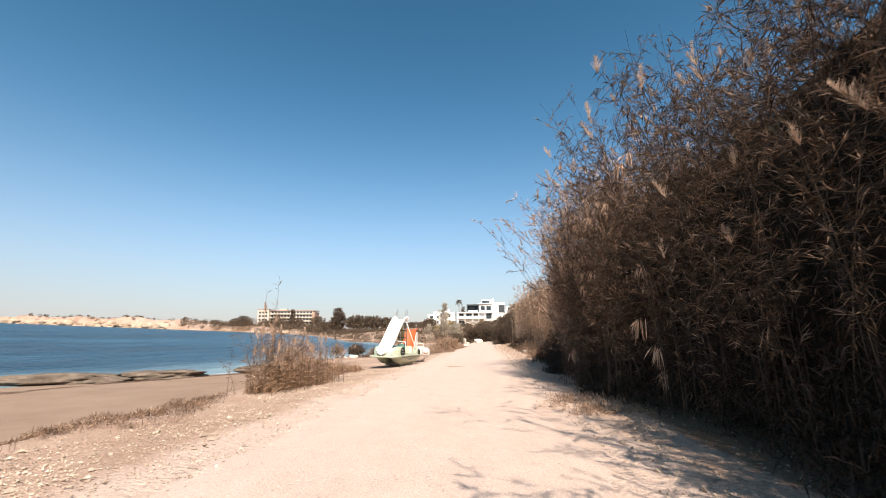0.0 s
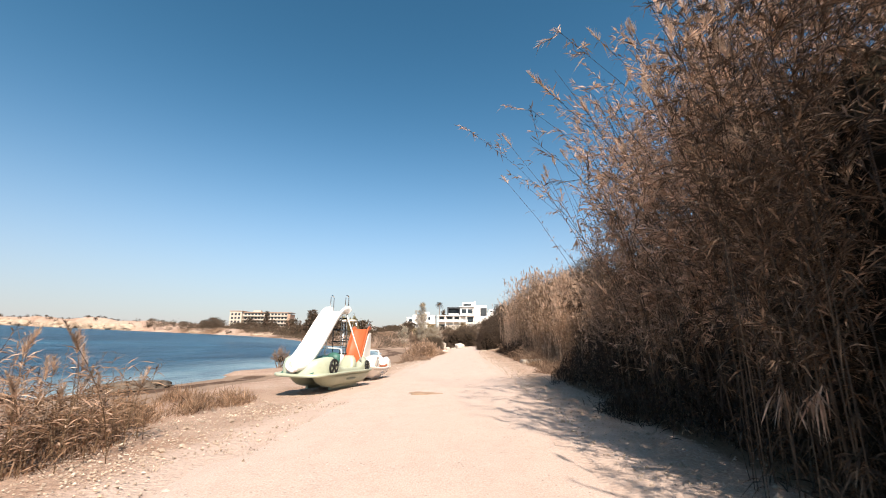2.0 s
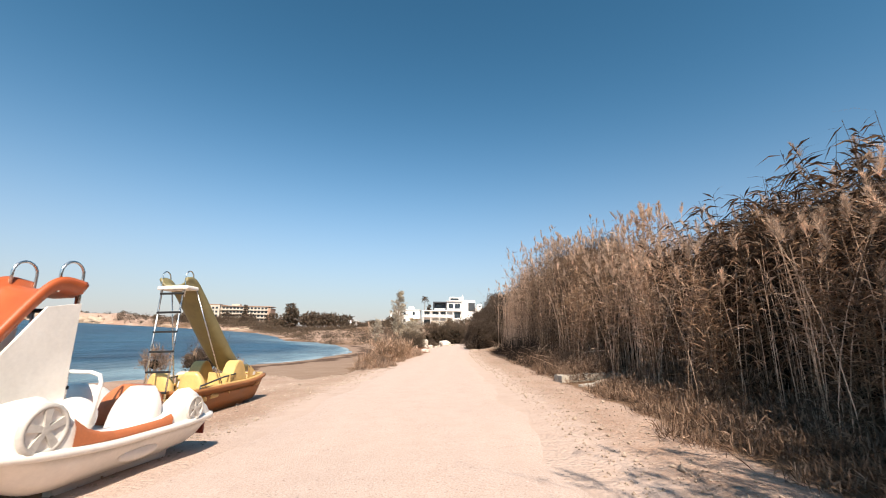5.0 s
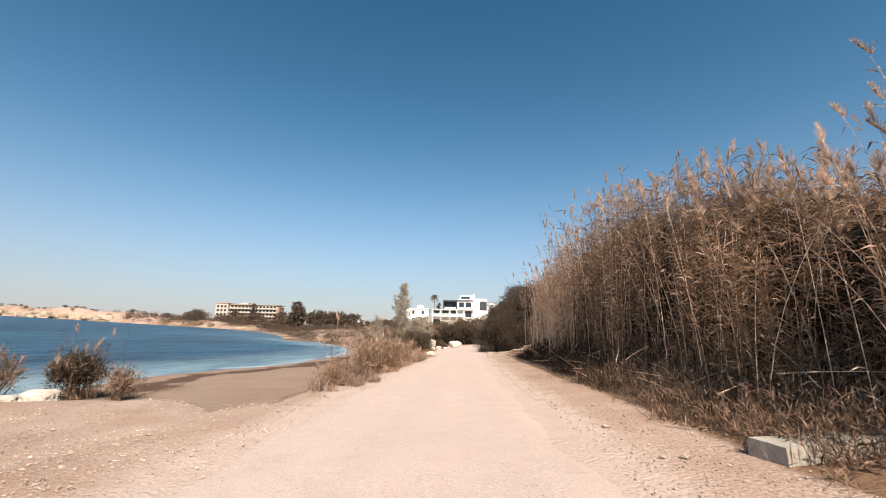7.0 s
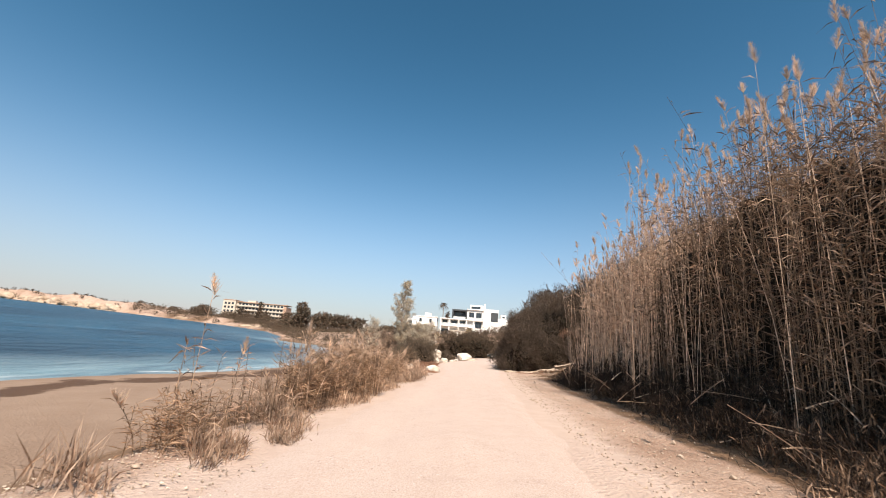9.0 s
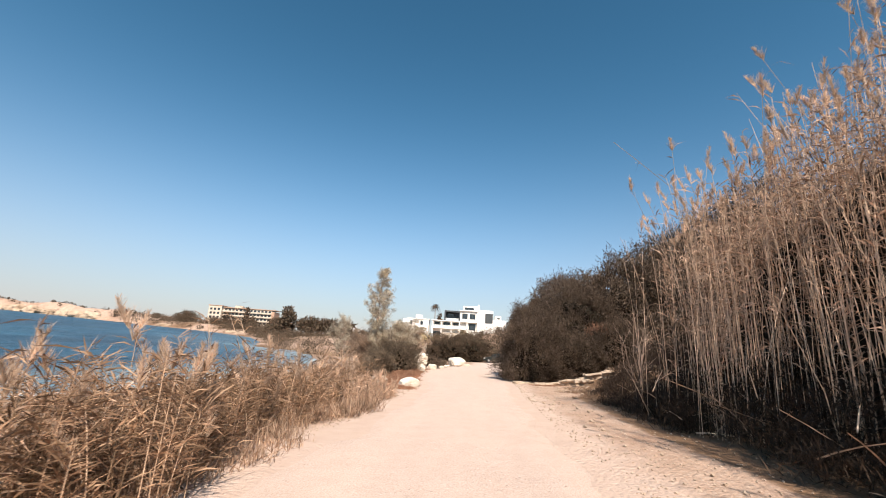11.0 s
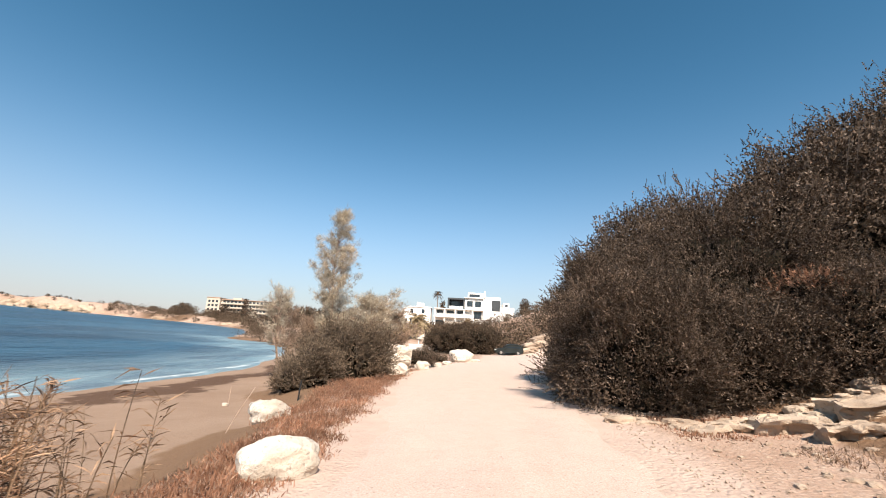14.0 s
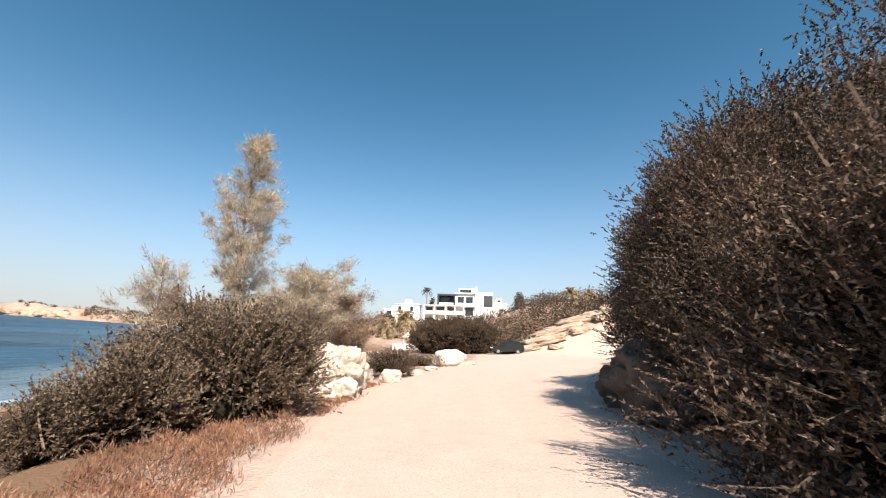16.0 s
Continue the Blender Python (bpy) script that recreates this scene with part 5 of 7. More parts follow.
def shrub(name, seed, center, radii, n, label, leaf=None, leaf_l=0.06, leaf_w=0.036, n_leaf=21, twig=0.7, low=-0.55, core=0.66, amount=0.22, group="", category="shrub", up=0.55, strays=0.07, cover=0, cover_l=0.1, tuft=10, foot=None):
    """A rounded evergreen shrub: boughs, dark core for shade, leafy twigs outside."""
    rng = np.random.default_rng(seed)
    c, r = np.array(center, float), np.array(radii, float)
    # twigs stand in tufts at the ends of boughs, with gaps between them
    mid = unit(rng.normal(size=(n // tuft + 8, 3)))
    mid = mid[mid[:, 2] > low]
    i = rng.integers(0, len(mid), n)
    d = unit(mid[i] + rng.normal(0, 1.3 / math.sqrt(len(mid)), (n, 3)))
    f = lumpy(d, seed, amount)[:, None] * (1 - 0.22 * rng.random(n) ** 2)[:, None] * rng.uniform(0.90 - 0.006 * (tuft - 10), 1.07 + 0.004 * (tuft - 10), len(mid))[i][:, None]
    p = c + d * r * f
    ok = p[:, 2] > land(p[:, 0], p[:, 1]) + 0.02
    p, d = p[ok], d[ok]
    out = unit(d / r)
    L = twig * rng.uniform(0.5, 1.2, len(p)) * np.where(rng.random(len(p)) < strays, 1.7, 1.0)
    h = Heap()
    sprays(h, rng, p - out * L[:, None] * 0.4, out * 0.8 + np.array([0, 0, up]) + rng.normal(0, 0.4, (len(p), 3)), L, n_leaf, leaf_l, leaf_w)
    if cover:
        # the close inner leafage behind the twigs
        d = unit(rng.normal(size=(cover, 3)))
        p = c + d * r * (lumpy(d, seed, amount) * rng.uniform(0.76, 0.95, cover))[:, None]
        ok = p[:, 2] > land(p[:, 0], p[:, 1]) + 0.02
        p, d = p[ok], d[ok]
        slivers(h, p, unit(d / r) * 0.5 + np.array([0, 0, 0.4]) + rng.normal(0, 0.6, p.shape), cover_l * rng.uniform(0.7, 1.4, len(p)), cover_l * 0.6, rng, 1)
    root = thing(name, Matrix.Translation((c[0], c[1], land1(c[0], c[1]))), label, category, group)
    inv = -np.array(root.matrix_world.translation)
    for a in range(len(h.v)):
        h.v[a] = h.v[a] + inv
    part("foliage", h.mesh("foliage", [SHRUB_TWIG, leaf or SHRUB]), None, root)
    # solid dark core, added so that gaps between the twigs read as shade
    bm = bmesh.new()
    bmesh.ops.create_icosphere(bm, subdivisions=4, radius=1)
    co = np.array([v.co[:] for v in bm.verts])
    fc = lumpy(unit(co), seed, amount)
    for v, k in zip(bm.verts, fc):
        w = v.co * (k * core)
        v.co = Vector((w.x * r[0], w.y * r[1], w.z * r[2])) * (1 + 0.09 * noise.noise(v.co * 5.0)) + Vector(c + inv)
    part("shade_core", bm, INNER_SHADE, root, "dark core standing in for shade inside the shrub")
    h = Heap()
    m = 14
    a = rng.uniform(0, 2 * np.pi, m)
    end = c + np.stack([np.cos(a), np.sin(a), rng.uniform(0.2, 1.2, m)], -1) * r * 0.75
    base = np.repeat(np.array([foot or (c[0], c[1], land1(c[0], c[1]))]), m, 0) + rng.normal(0, 0.1, (m, 3)) * [1, 1, 0]
    stems(h, np.stack([base, base * 0.5 + end * 0.5 + rng.normal(0, 0.1, (m, 3)), end], 1) + inv, 0.035, 0.012)
    part("framework", h.mesh("framework", [TWIG]), None, root)
    return root


BANK = "dark evergreen shrubs on the bank"
for i, (c, r, n) in enumerate([
        ((4.9, 76.3, 1.3), (2.15, 2.6, 2.45), 5600), ((5.45, 80.6, 2.45), (1.75, 3.2, 2.75), 5000), ((7.2, 84.8, 2.6), (2.1, 3.2, 3.0), 3400),
        ((8.0, 77.6, 2.9), (3.0, 3.4, 3.6), 5200), ((11.3, 77.8, 4.4), (3.2, 3.6, 3.9), 4200), ((14.8, 79.0, 5.9), (3.5, 3.8, 4.6), 3400),
        ((18.6, 80.0, 7.9), (3.8, 4.0, 5.2), 2800), ((9.0, 83.5, 4.4), (3.4, 3.6, 3.6), 3000), ((22.5, 81.0, 9.9), (4.2, 4.0, 5.6), 2000), ((11.5, 73.8, 1.9), (2.2, 1.9, 2.3), 2600), ((15.0, 73.2, 4.2), (3.0, 2.6, 3.8), 2600), ((6.9, 74.9, 1.55), (1.5, 1.35, 1.35), 2400), ((9.0, 74.2, 2.3), (1.6, 1.3, 1.5), 2200)]):
    fine = i in (0, 1, 2, 3, 11, 12)
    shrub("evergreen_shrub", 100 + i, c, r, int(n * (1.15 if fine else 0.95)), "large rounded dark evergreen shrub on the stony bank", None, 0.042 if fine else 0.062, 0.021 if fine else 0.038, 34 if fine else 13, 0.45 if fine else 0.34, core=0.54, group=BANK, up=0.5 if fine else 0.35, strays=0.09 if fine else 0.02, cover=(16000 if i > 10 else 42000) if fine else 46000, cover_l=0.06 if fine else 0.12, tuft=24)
shrub("dry_shrub", 130, (8.05, 74.7, 3.1), (0.6, 0.9, 0.4), 260, "patch of rust-coloured dead twigs in dark shrubs", RED_GRASS, 0.07, 0.02, 14, 0.4, core=0.5, foot=(8.3, 76.6, 2.0))

SEAWARD = "grey-brown shrubs on the seaward side"
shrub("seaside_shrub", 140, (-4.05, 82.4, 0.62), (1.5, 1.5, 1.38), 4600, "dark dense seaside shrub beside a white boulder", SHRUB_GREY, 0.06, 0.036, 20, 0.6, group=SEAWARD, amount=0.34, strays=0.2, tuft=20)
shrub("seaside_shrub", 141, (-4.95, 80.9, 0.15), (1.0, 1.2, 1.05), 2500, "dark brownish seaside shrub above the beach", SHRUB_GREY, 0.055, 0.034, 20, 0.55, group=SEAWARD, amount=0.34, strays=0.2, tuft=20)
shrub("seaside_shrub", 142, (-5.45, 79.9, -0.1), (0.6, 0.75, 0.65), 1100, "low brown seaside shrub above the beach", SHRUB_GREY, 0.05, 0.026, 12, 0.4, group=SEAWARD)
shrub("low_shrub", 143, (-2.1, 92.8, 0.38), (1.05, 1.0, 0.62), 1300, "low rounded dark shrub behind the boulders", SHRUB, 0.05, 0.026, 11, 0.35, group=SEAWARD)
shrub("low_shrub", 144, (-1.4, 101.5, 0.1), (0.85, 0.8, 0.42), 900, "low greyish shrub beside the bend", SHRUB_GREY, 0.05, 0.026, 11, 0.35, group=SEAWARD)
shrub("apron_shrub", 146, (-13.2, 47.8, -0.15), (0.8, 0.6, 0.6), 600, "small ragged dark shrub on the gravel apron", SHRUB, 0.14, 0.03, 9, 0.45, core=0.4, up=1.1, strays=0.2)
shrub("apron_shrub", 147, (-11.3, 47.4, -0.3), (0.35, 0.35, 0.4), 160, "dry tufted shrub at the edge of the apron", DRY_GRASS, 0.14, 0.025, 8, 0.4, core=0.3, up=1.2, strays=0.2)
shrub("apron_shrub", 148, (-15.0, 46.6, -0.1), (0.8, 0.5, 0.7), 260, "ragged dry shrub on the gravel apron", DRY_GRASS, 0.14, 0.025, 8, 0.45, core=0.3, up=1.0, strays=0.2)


def feather_tree(name, seed, x, y, height, crown_r, z0, n_branch, per, label, lean=(0.06, 0.02), mat=None, shape=1.0):
    """A tamarisk: crooked trunk, ascending limbs and fine feathery sprays."""
    rng = np.random.default_rng(seed)
    g = land1(x, y)
    root = thing(name, Matrix.Translation((x, y, g)), label, "tree")
    s = np.linspace(0, 1, 9)
    trunk = np.stack([lean[0] * height * s ** 1.5 + 0.10 * np.sin(s * 7 + seed), lean[1] * height * s + 0.08 * np.sin(s * 5), -0.1 + s * (height * 0.94)], -1)
    h = Heap()
    stems(h, trunk[None], 0.085, 0.012)
    b = rng.uniform(z0, 0.98, n_branch)
    org = np.stack([np.interp(b, s, trunk[:, k]) for k in range(3)], -1)
    a = rng.uniform(0, 2 * np.pi, n_branch)
    prof = np.interp(b, [z0, z0 + 0.12, 0.6, 0.8, 0.92, 1.0], [0.7, 1.0, 0.8 * shape, 0.55 * shape, 0.32, 0.12])
    if shape < 1:
        prof = np.interp(b, [z0, z0 + 0.15, 0.62, 0.8, 0.92, 1.0], [0.55, 0.95, 0.95, 0.62, 0.36, 0.12])
    L = crown_r * prof * rng.uniform(0.45, 1.12, n_branch)
    d = np.stack([np.cos(a), np.sin(a), rng.uniform(0.5, 1.6, n_branch) if shape <= 1 else rng.uniform(0.1, 0.9, n_branch)], -1)
    end = org + d * L[:, None]
    mid = org * 0.5 + end * 0.5 + np.array([0, 0, -0.06]) * L[:, None]
    bran = Heap()
    stems(bran, np.stack([org, mid, end], 1), 0.02, 0.006)
    part("trunk", h.mesh("trunk", [TWIG]), None, root)
    part("branchwork", bran.mesh("branchwork", [PALE_TWIG]), None, root)
    i = np.repeat(np.arange(n_branch), per)
    knot = rng.uniform(0.35, 1.05, (n_branch, 4))
    t = knot[i, rng.integers(0, 4, len(i))][:, None] + rng.normal(0, 0.03, (len(i), 1))
    p = org[i] * (1 - t) ** 2 + 2 * mid[i] * t * (1 - t) + end[i] * t ** 2 + rng.normal(0, 0.085, (len(i), 3))
    f = Heap()
    for k in range(4):
        slivers(f, p + rng.normal(0, 0.05, (len(i), 3)), d[i] * 0.4 + rng.normal(0, 0.5, (len(i), 3)) + [0, 0, 0.1], rng.uniform(0.10, 0.28, len(i)), 0.018, rng, 0)
    part("crown", f.mesh("crown", [mat or FEATHER]), None, root)
    return root


feather_tree("tamarisk_tree", 201, -6.4, 86.6, 9.15, 1.2, 0.22, 140, 46, "tall feathery grey-green tamarisk tree above the beach", (0.02, 0.0), None, 0.9)
feather_tree("tamarisk_tree", 202, -9.3, 87.6, 4.9, 1.4, 0.35, 46, 30, "sparse wispy tamarisk with thin bare twigs", (-0.05, 0.0))
feather_tree("tamarisk_tree", 203, -8.3, 86.4, 3.9, 0.8, 0.35, 30, 16, "small wispy tamarisk shoot", (0.04, 0.0), BROWN_SPRAY)
feather_tree("tamarisk_tree", 204, -4.9, 88.0, 4.25, 2.0, 0.2, 150, 44, "broad low feathery tamarisk behind a dark shrub", (0.10, 0.0), None, 1.5)
feather_tree("tamarisk_tree", 205, -3.7, 89.6, 3.4, 1.4, 0.15, 90, 40, "low brownish tamarisk bush behind a boulder", (0.03, 0.0), BROWN_SPRAY, 1.6)
feather_tree("tamarisk_tree", 206, -6.2, 90.5, 3.6, 1.8, 0.2, 80, 42, "low brownish tamarisk bush above the beach", (-0.05, 0.0), BROWN_SPRAY, 1.5)
feather_tree("tamarisk_tree", 207, -7.3, 89.0, 3.0, 1.2, 0.1, 80, 40, "low brownish tamarisk bush above the beach", (-0.05, 0.0), BROWN_SPRAY, 1.5)
feather_tree("tamarisk_tree", 208, -7.1, 87.6, 3.4, 1.4, 0.1, 80, 40, "low brownish tamarisk bush behind a dark shrub", (0.05, 0.0), BROWN_SPRAY, 1.5)


def bare_bush(x, y, hgt, seed):
    """A leafless bleached bush in front of the reeds."""
    rng = np.random.default_rng(seed)
    h = Heap()
    base = np.array([[x, y, land1(x, y)]])
    stem_end = []
    for i in range(7):
        e = base[0] + np.array([rng.normal(-0.25, 0.45), rng.normal(0, 0.35), hgt * rng.uniform(0.7, 1.1)])
        m = (base[0] + e) / 2 + rng.normal(0, 0.1, 3)
        stems(h, np.stack([base[0], m, e])[None], 0.014, 0.004)
        for j in range(16):
            t = rng.uniform(0.3, 1)
            o = base[0] * (1 - t) ** 2 + 2 * m * t * (1 - t) + e * t * t
            q = o + np.array([rng.normal(-0.1, 0.35), rng.normal(0, 0.3), rng.uniform(0.1, 0.6)])
            stems(h, np.stack([o, (o + q) / 2 + rng.normal(0, 0.04, 3), q])[None], 0.006, 0.002)
    ob = new("bare_bush", h.mesh("bare_bush", [PALE_TWIG]))
    return tagged(ob, "leafless bleached bush in front of pale reeds", "bush")


bare_bush(6.7, 66.0, 2.6, 301)


# ---- pedal boats on the gravel ----
GRP_GREEN = plain("pale_green_gelcoat", (0.378, 0.405, 0.30), 0.38, 0.5, vary=0.10, scale=2.5)
GRP_WHITE = plain("white_gelcoat", (0.80, 0.76, 0.70), 0.38, 0.5, vary=0.08, scale=2.5)
GRP_YELLOW = plain("yellow_gelcoat", (0.608, 0.41, 0.152), 0.42, 0.5, vary=0.14, scale=2.5)
# brown copy of the yellow: the hull side's shade put into the colour
GRP_YELLOW_SHADED = plain("shaded_yellow_gelcoat", (0.304, 0.125, 0.0418), 0.5, 0.4, vary=0.2, scale=2.5)
TEAL = plain("teal_deck_paint", (0.0418, 0.129, 0.103), 0.5, 0.4, vary=0.2, scale=3)
SLIDE_WHITE = plain("white_slide", (0.90, 0.88, 0.85), 0.35, 0.5, vary=0.04, scale=2)
SLIDE_ORANGE = plain("orange_slide", (0.403, 0.092, 0.0267), 0.4, 0.5, vary=0.10, scale=3)
SLIDE_OLIVE = plain("faded_olive_slide", (0.217, 0.186, 0.0877), 0.5, 0.4, vary=0.16, scale=3)
MAROON = plain("maroon_paint", (0.175, 0.0342, 0.0228), 0.45, 0.4, vary=0.2, scale=4)
ORANGE_PAINT = plain("faded_orange_paint", (0.471, 0.152, 0.0608), 0.5, 0.4, vary=0.15, scale=4)
RUBBER = plain("black_rubber", (0.018, 0.018, 0.018), 0.6, 0.3, vary=0.3, scale=8)
WORN_GREY = plain("worn_grey_paint", (0.50, 0.47, 0.43), 0.5, 0.4, vary=0.15, scale=6)
STEEL = plain("stainless_tube", (0.62, 0.62, 0.60), 0.28, 0.5, 1.0, 0.1, 8)
WHITE_TUBE = plain("white_painted_tube", (0.78, 0.76, 0.72), 0.4, 0.5, vary=0.08, scale=6)
DARK_TUBE = plain("dark_weathered_tube", (0.06, 0.065, 0.065), 0.45, 0.5, 0.4, 0.2, 8)
TOWEL = plain("pale_cloth", (0.70, 0.66, 0.60), 0.9, 0.1, vary=0.15, scale=8, grit=0.4)


def hull_shape(L, W, zg, zb, bow=0.75):
    """Rings of the outer shell from stern (y = 0) to bow (y = L)."""
    out = []
    for k in range(25):
        s = k / 24
        y = L * s
        w = W / 2 * (0.90 + 0.10 * math.sin(min(s / 0.3, 1) * math.pi / 2)) * (1 - 0.20 * max(0, (s - 0.72) / 0.28) ** 2.2)
        lift = zb + 0.30 * max(0, (s - (1 - bow * 0.42)) / (bow * 0.42)) ** 1.6 + 0.10 * max(0, (0.10 - s) / 0.10)
        g = zg + 0.10 * max(0, (s - 0.6) / 0.4) ** 1.5
        half = [(w * 0.45, lift), (w * 0.70, lift + 0.03), (w * 0.82, lift + (g - lift) * 0.4), (w * 0.945, g - 0.045), (w + 0.035, g - 0.04), (w + 0.045, g), (w + 0.03, g + 0.035), (w - 0.05, g + 0.035)]
        ring = [(-a, y, b) for a, b in half[::-1]] + [(a, y, b) for a, b in half]
        out.append(ring)
    return out


def half_beam(s, W, pinch=0.42):
    """Half width of the moulded deck, stern 0 to bow 1."""
    return W / 2 * (0.88 + 0.12 * math.sin(min(s / 0.25, 1) * math.pi / 2)) * (1 - pinch * max(0, (s - 0.66) / 0.34) ** 2.8) * math.sqrt(1 - 0.45 * max(0, (s - 0.9) / 0.1) ** 2)


def rim_height(s, zg, sheer=0.17):
    return zg + sheer * max(0, (s - 0.5) / 0.5) ** 1.6


def pod_profile(s, fw, rw, run=1.35):
    """Height of a car-like flank over the deck: rear wing, door dip, front wing running out to the bow."""
    front = 0.37 * (math.exp(-((s - fw) / 0.105) ** 2) if s < fw else 1 - min(1, (s - fw) / (0.985 - fw)) ** run)
    return max(front, 0.0) + 0.30 * math.exp(-((s - rw) / 0.09) ** 2) + 0.09 * min(1, (1 - s) / 0.06)


def wheel_ring(bm, x, y, z, r, dx, n=36):
    return [bm.verts.new((x + dx, y + r * math.cos(a), z + r * math.sin(a))) for a in (2 * math.pi * k / n for k in range(n))]


def flank_wheel(root, x, y, z, r, side, dish_mat, tyre_mat=None):
    """A moulded sham wheel: black tyre ring, pale dish, black spokes and hub."""
    bm = bmesh.new()
    rings = [wheel_ring(bm, x, y, z, r * q, side * d) for q, d in ((1.0, -0.02), (0.98, 0.02), (0.90, 0.03), (0.80, 0.026), (0.76, 0.0))]
    for p, q in zip(rings, rings[1:]):
        for i in range(36):
            bm.faces.new((p[i], p[(i + 1) % 36], q[(i + 1) % 36], q[i]))
    tyre_mat = tyre_mat or RUBBER
    wheel = part("wheel", bm, tyre_mat, root, "moulded sham wheel", True)
    bm = bmesh.new()
    bm.faces.new(wheel_ring(bm, x, y, z, r * 0.79, side * 0.004))
    part("dish", bm, dish_mat, wheel)
    bm = bmesh.new()
    a, b = wheel_ring(bm, x, y, z, r * 0.2, side * 0.004, 16), wheel_ring(bm, x, y, z, r * 0.16, side * 0.026, 16)
    for i in range(16):
        bm.faces.new((a[i], a[(i + 1) % 16], b[(i + 1) % 16], b[i]))
    bm.faces.new(b)
    part("hub", bm, tyre_mat, wheel)
    for k in range(5):
        a = 2 * math.pi * k / 5 + 0.3
        u, v = Vector((0, math.cos(a), math.sin(a))), Vector((0, -math.sin(a), math.cos(a)))
        b2 = bmesh.new()
        c = Vector((x + side * 0.004, y, z))
        q = [c + u * r * 0.14 - v * r * 0.10, c + u * r * 0.14 + v * r * 0.10, c + u * r * 0.79 + v * r * 0.17, c + u * r * 0.79 - v * r * 0.17]
        lo = [b2.verts.new(p) for p in q]
        hi = [b2.verts.new(p + Vector((side * 0.02, 0, 0))) for p in q]
        b2.faces.new(hi)
        for i in range(4):
            b2.faces.new((lo[i], lo[(i + 1) % 4], hi[(i + 1) % 4], hi[i]))
        part("spoke", b2, tyre_mat, wheel)
    return wheel


def chute(path, width, wall, taper=0):
    """A slide: a trough with thick rolled edges along a path in the y-z plane."""
    secs = []
    n = len(path)
    for i, p in enumerate(path):
        a, b = path[max(i - 1, 0)], path[min(i + 1, n - 1)]
        t = Vector((0, b[0] - a[0], b[1] - a[1])).normalized()
        up = Vector((1, 0, 0)).cross(t)
        if up.z < 0:
            up = -up
        c = Vector((0, p[0], p[1]))
        w = width / 2 * (math.sqrt(max(0.25, 1 - (1 - (n - 1 - i) / taper) ** 2)) if n - 1 - i < taper else 1.0)
        prof = [(-w - 0.03, wall - 0.02), (-w, wall + 0.02), (-w + 0.04, wall), (-w + 0.06, wall * 0.4), (-w + 0.13, 0.02), (0, 0), (w - 0.13, 0.02), (w - 0.06, wall * 0.4), (w - 0.04, wall), (w, wall + 0.02), (w + 0.03, wall - 0.02), (w - 0.02, 0.0), (w - 0.12, -0.05), (0, -0.06), (-w + 0.12, -0.05), (-w + 0.02, 0.0)]
        secs.append([c + Vector((x, 0, 0)) + up * z for x, z in prof])
    return loft(secs, True)


def curve_points(ctrl, n):
    """Smooth points through control points."""
    ctrl = [Vector((a, b, 0)) for a, b in ctrl]
    c = [ctrl[0] * 2 - ctrl[1]] + ctrl + [ctrl[-1] * 2 - ctrl[-2]]
    out = []
    for i in range(1, len(c) - 2):
        for k in range(n):
            t = k / n
            p = 0.5 * (2 * c[i] + (c[i + 1] - c[i - 1]) * t + (2 * c[i - 1] - 5 * c[i] + 4 * c[i + 1] - c[i + 2]) * t * t + (3 * c[i] - c[i - 1] - 3 * c[i + 1] + c[i + 2]) * t ** 3)
            out.append((p.x, p.y))
    out.append((ctrl[-1].x, ctrl[-1].y))
    return out


def seat_shape(x, y, z, w, d, h, face=1):
    """A moulded bucket seat back with rounded shoulders."""
    secs = []
    for k in range(9):
        s = k / 8
        ww = w / 2 * (1 - 0.55 * max(0, (s - 0.45) / 0.55) ** 2.4)
        dd = d * (1 - 0.55 * s)
        yc = y - face * 0.18 * s * h
        zz = z + h * (s if s < 1 else 1)
        secs.append([(x + ww * math.copysign(abs(math.cos(a)) ** 0.6, math.cos(a)), yc + dd / 2 * math.copysign(abs(math.sin(a)) ** 0.6, math.sin(a)), zz) for a in (2 * math.pi * i / 20 for i in range(20))])
    return loft(secs, True)


def ladder(root, y0, z0, y1, z1, w, rungs, tube_mat, rung_mat, hoop=0.42, reach=0.3):
    for sx in (-1, 1):
        x, q = sx * w / 2, reach / 2
        part("ladder_rail", tube([(x, y0, z0), (x, y1, z1)], 0.019), tube_mat, root, "ladder rail", True)
        pts = [(x + sx * 0.03, y1, z1 - 0.25), (x + sx * 0.03, y1, z1)] + [(x + sx * 0.03, y1 + q - q * math.cos(radians(a)), z1 + hoop - q + q * math.sin(radians(a))) for a in range(0, 181, 20)] + [(x + sx * 0.03, y1 + reach, z1 + 0.02)]
        part("handle", tube(pts, 0.014), STEEL, root, "bright hooped steel handle", True)
    for k in range(rungs):
        s = (k + 0.6) / rungs
        y, z = y0 + (y1 - y0) * s, z0 + (z1 - z0) * s
        part("rung", box(-w / 2 - 0.02, w / 2 + 0.02, y - 0.035, y + 0.035, z - 0.022, z + 0.022, 0.012), rung_mat, root)


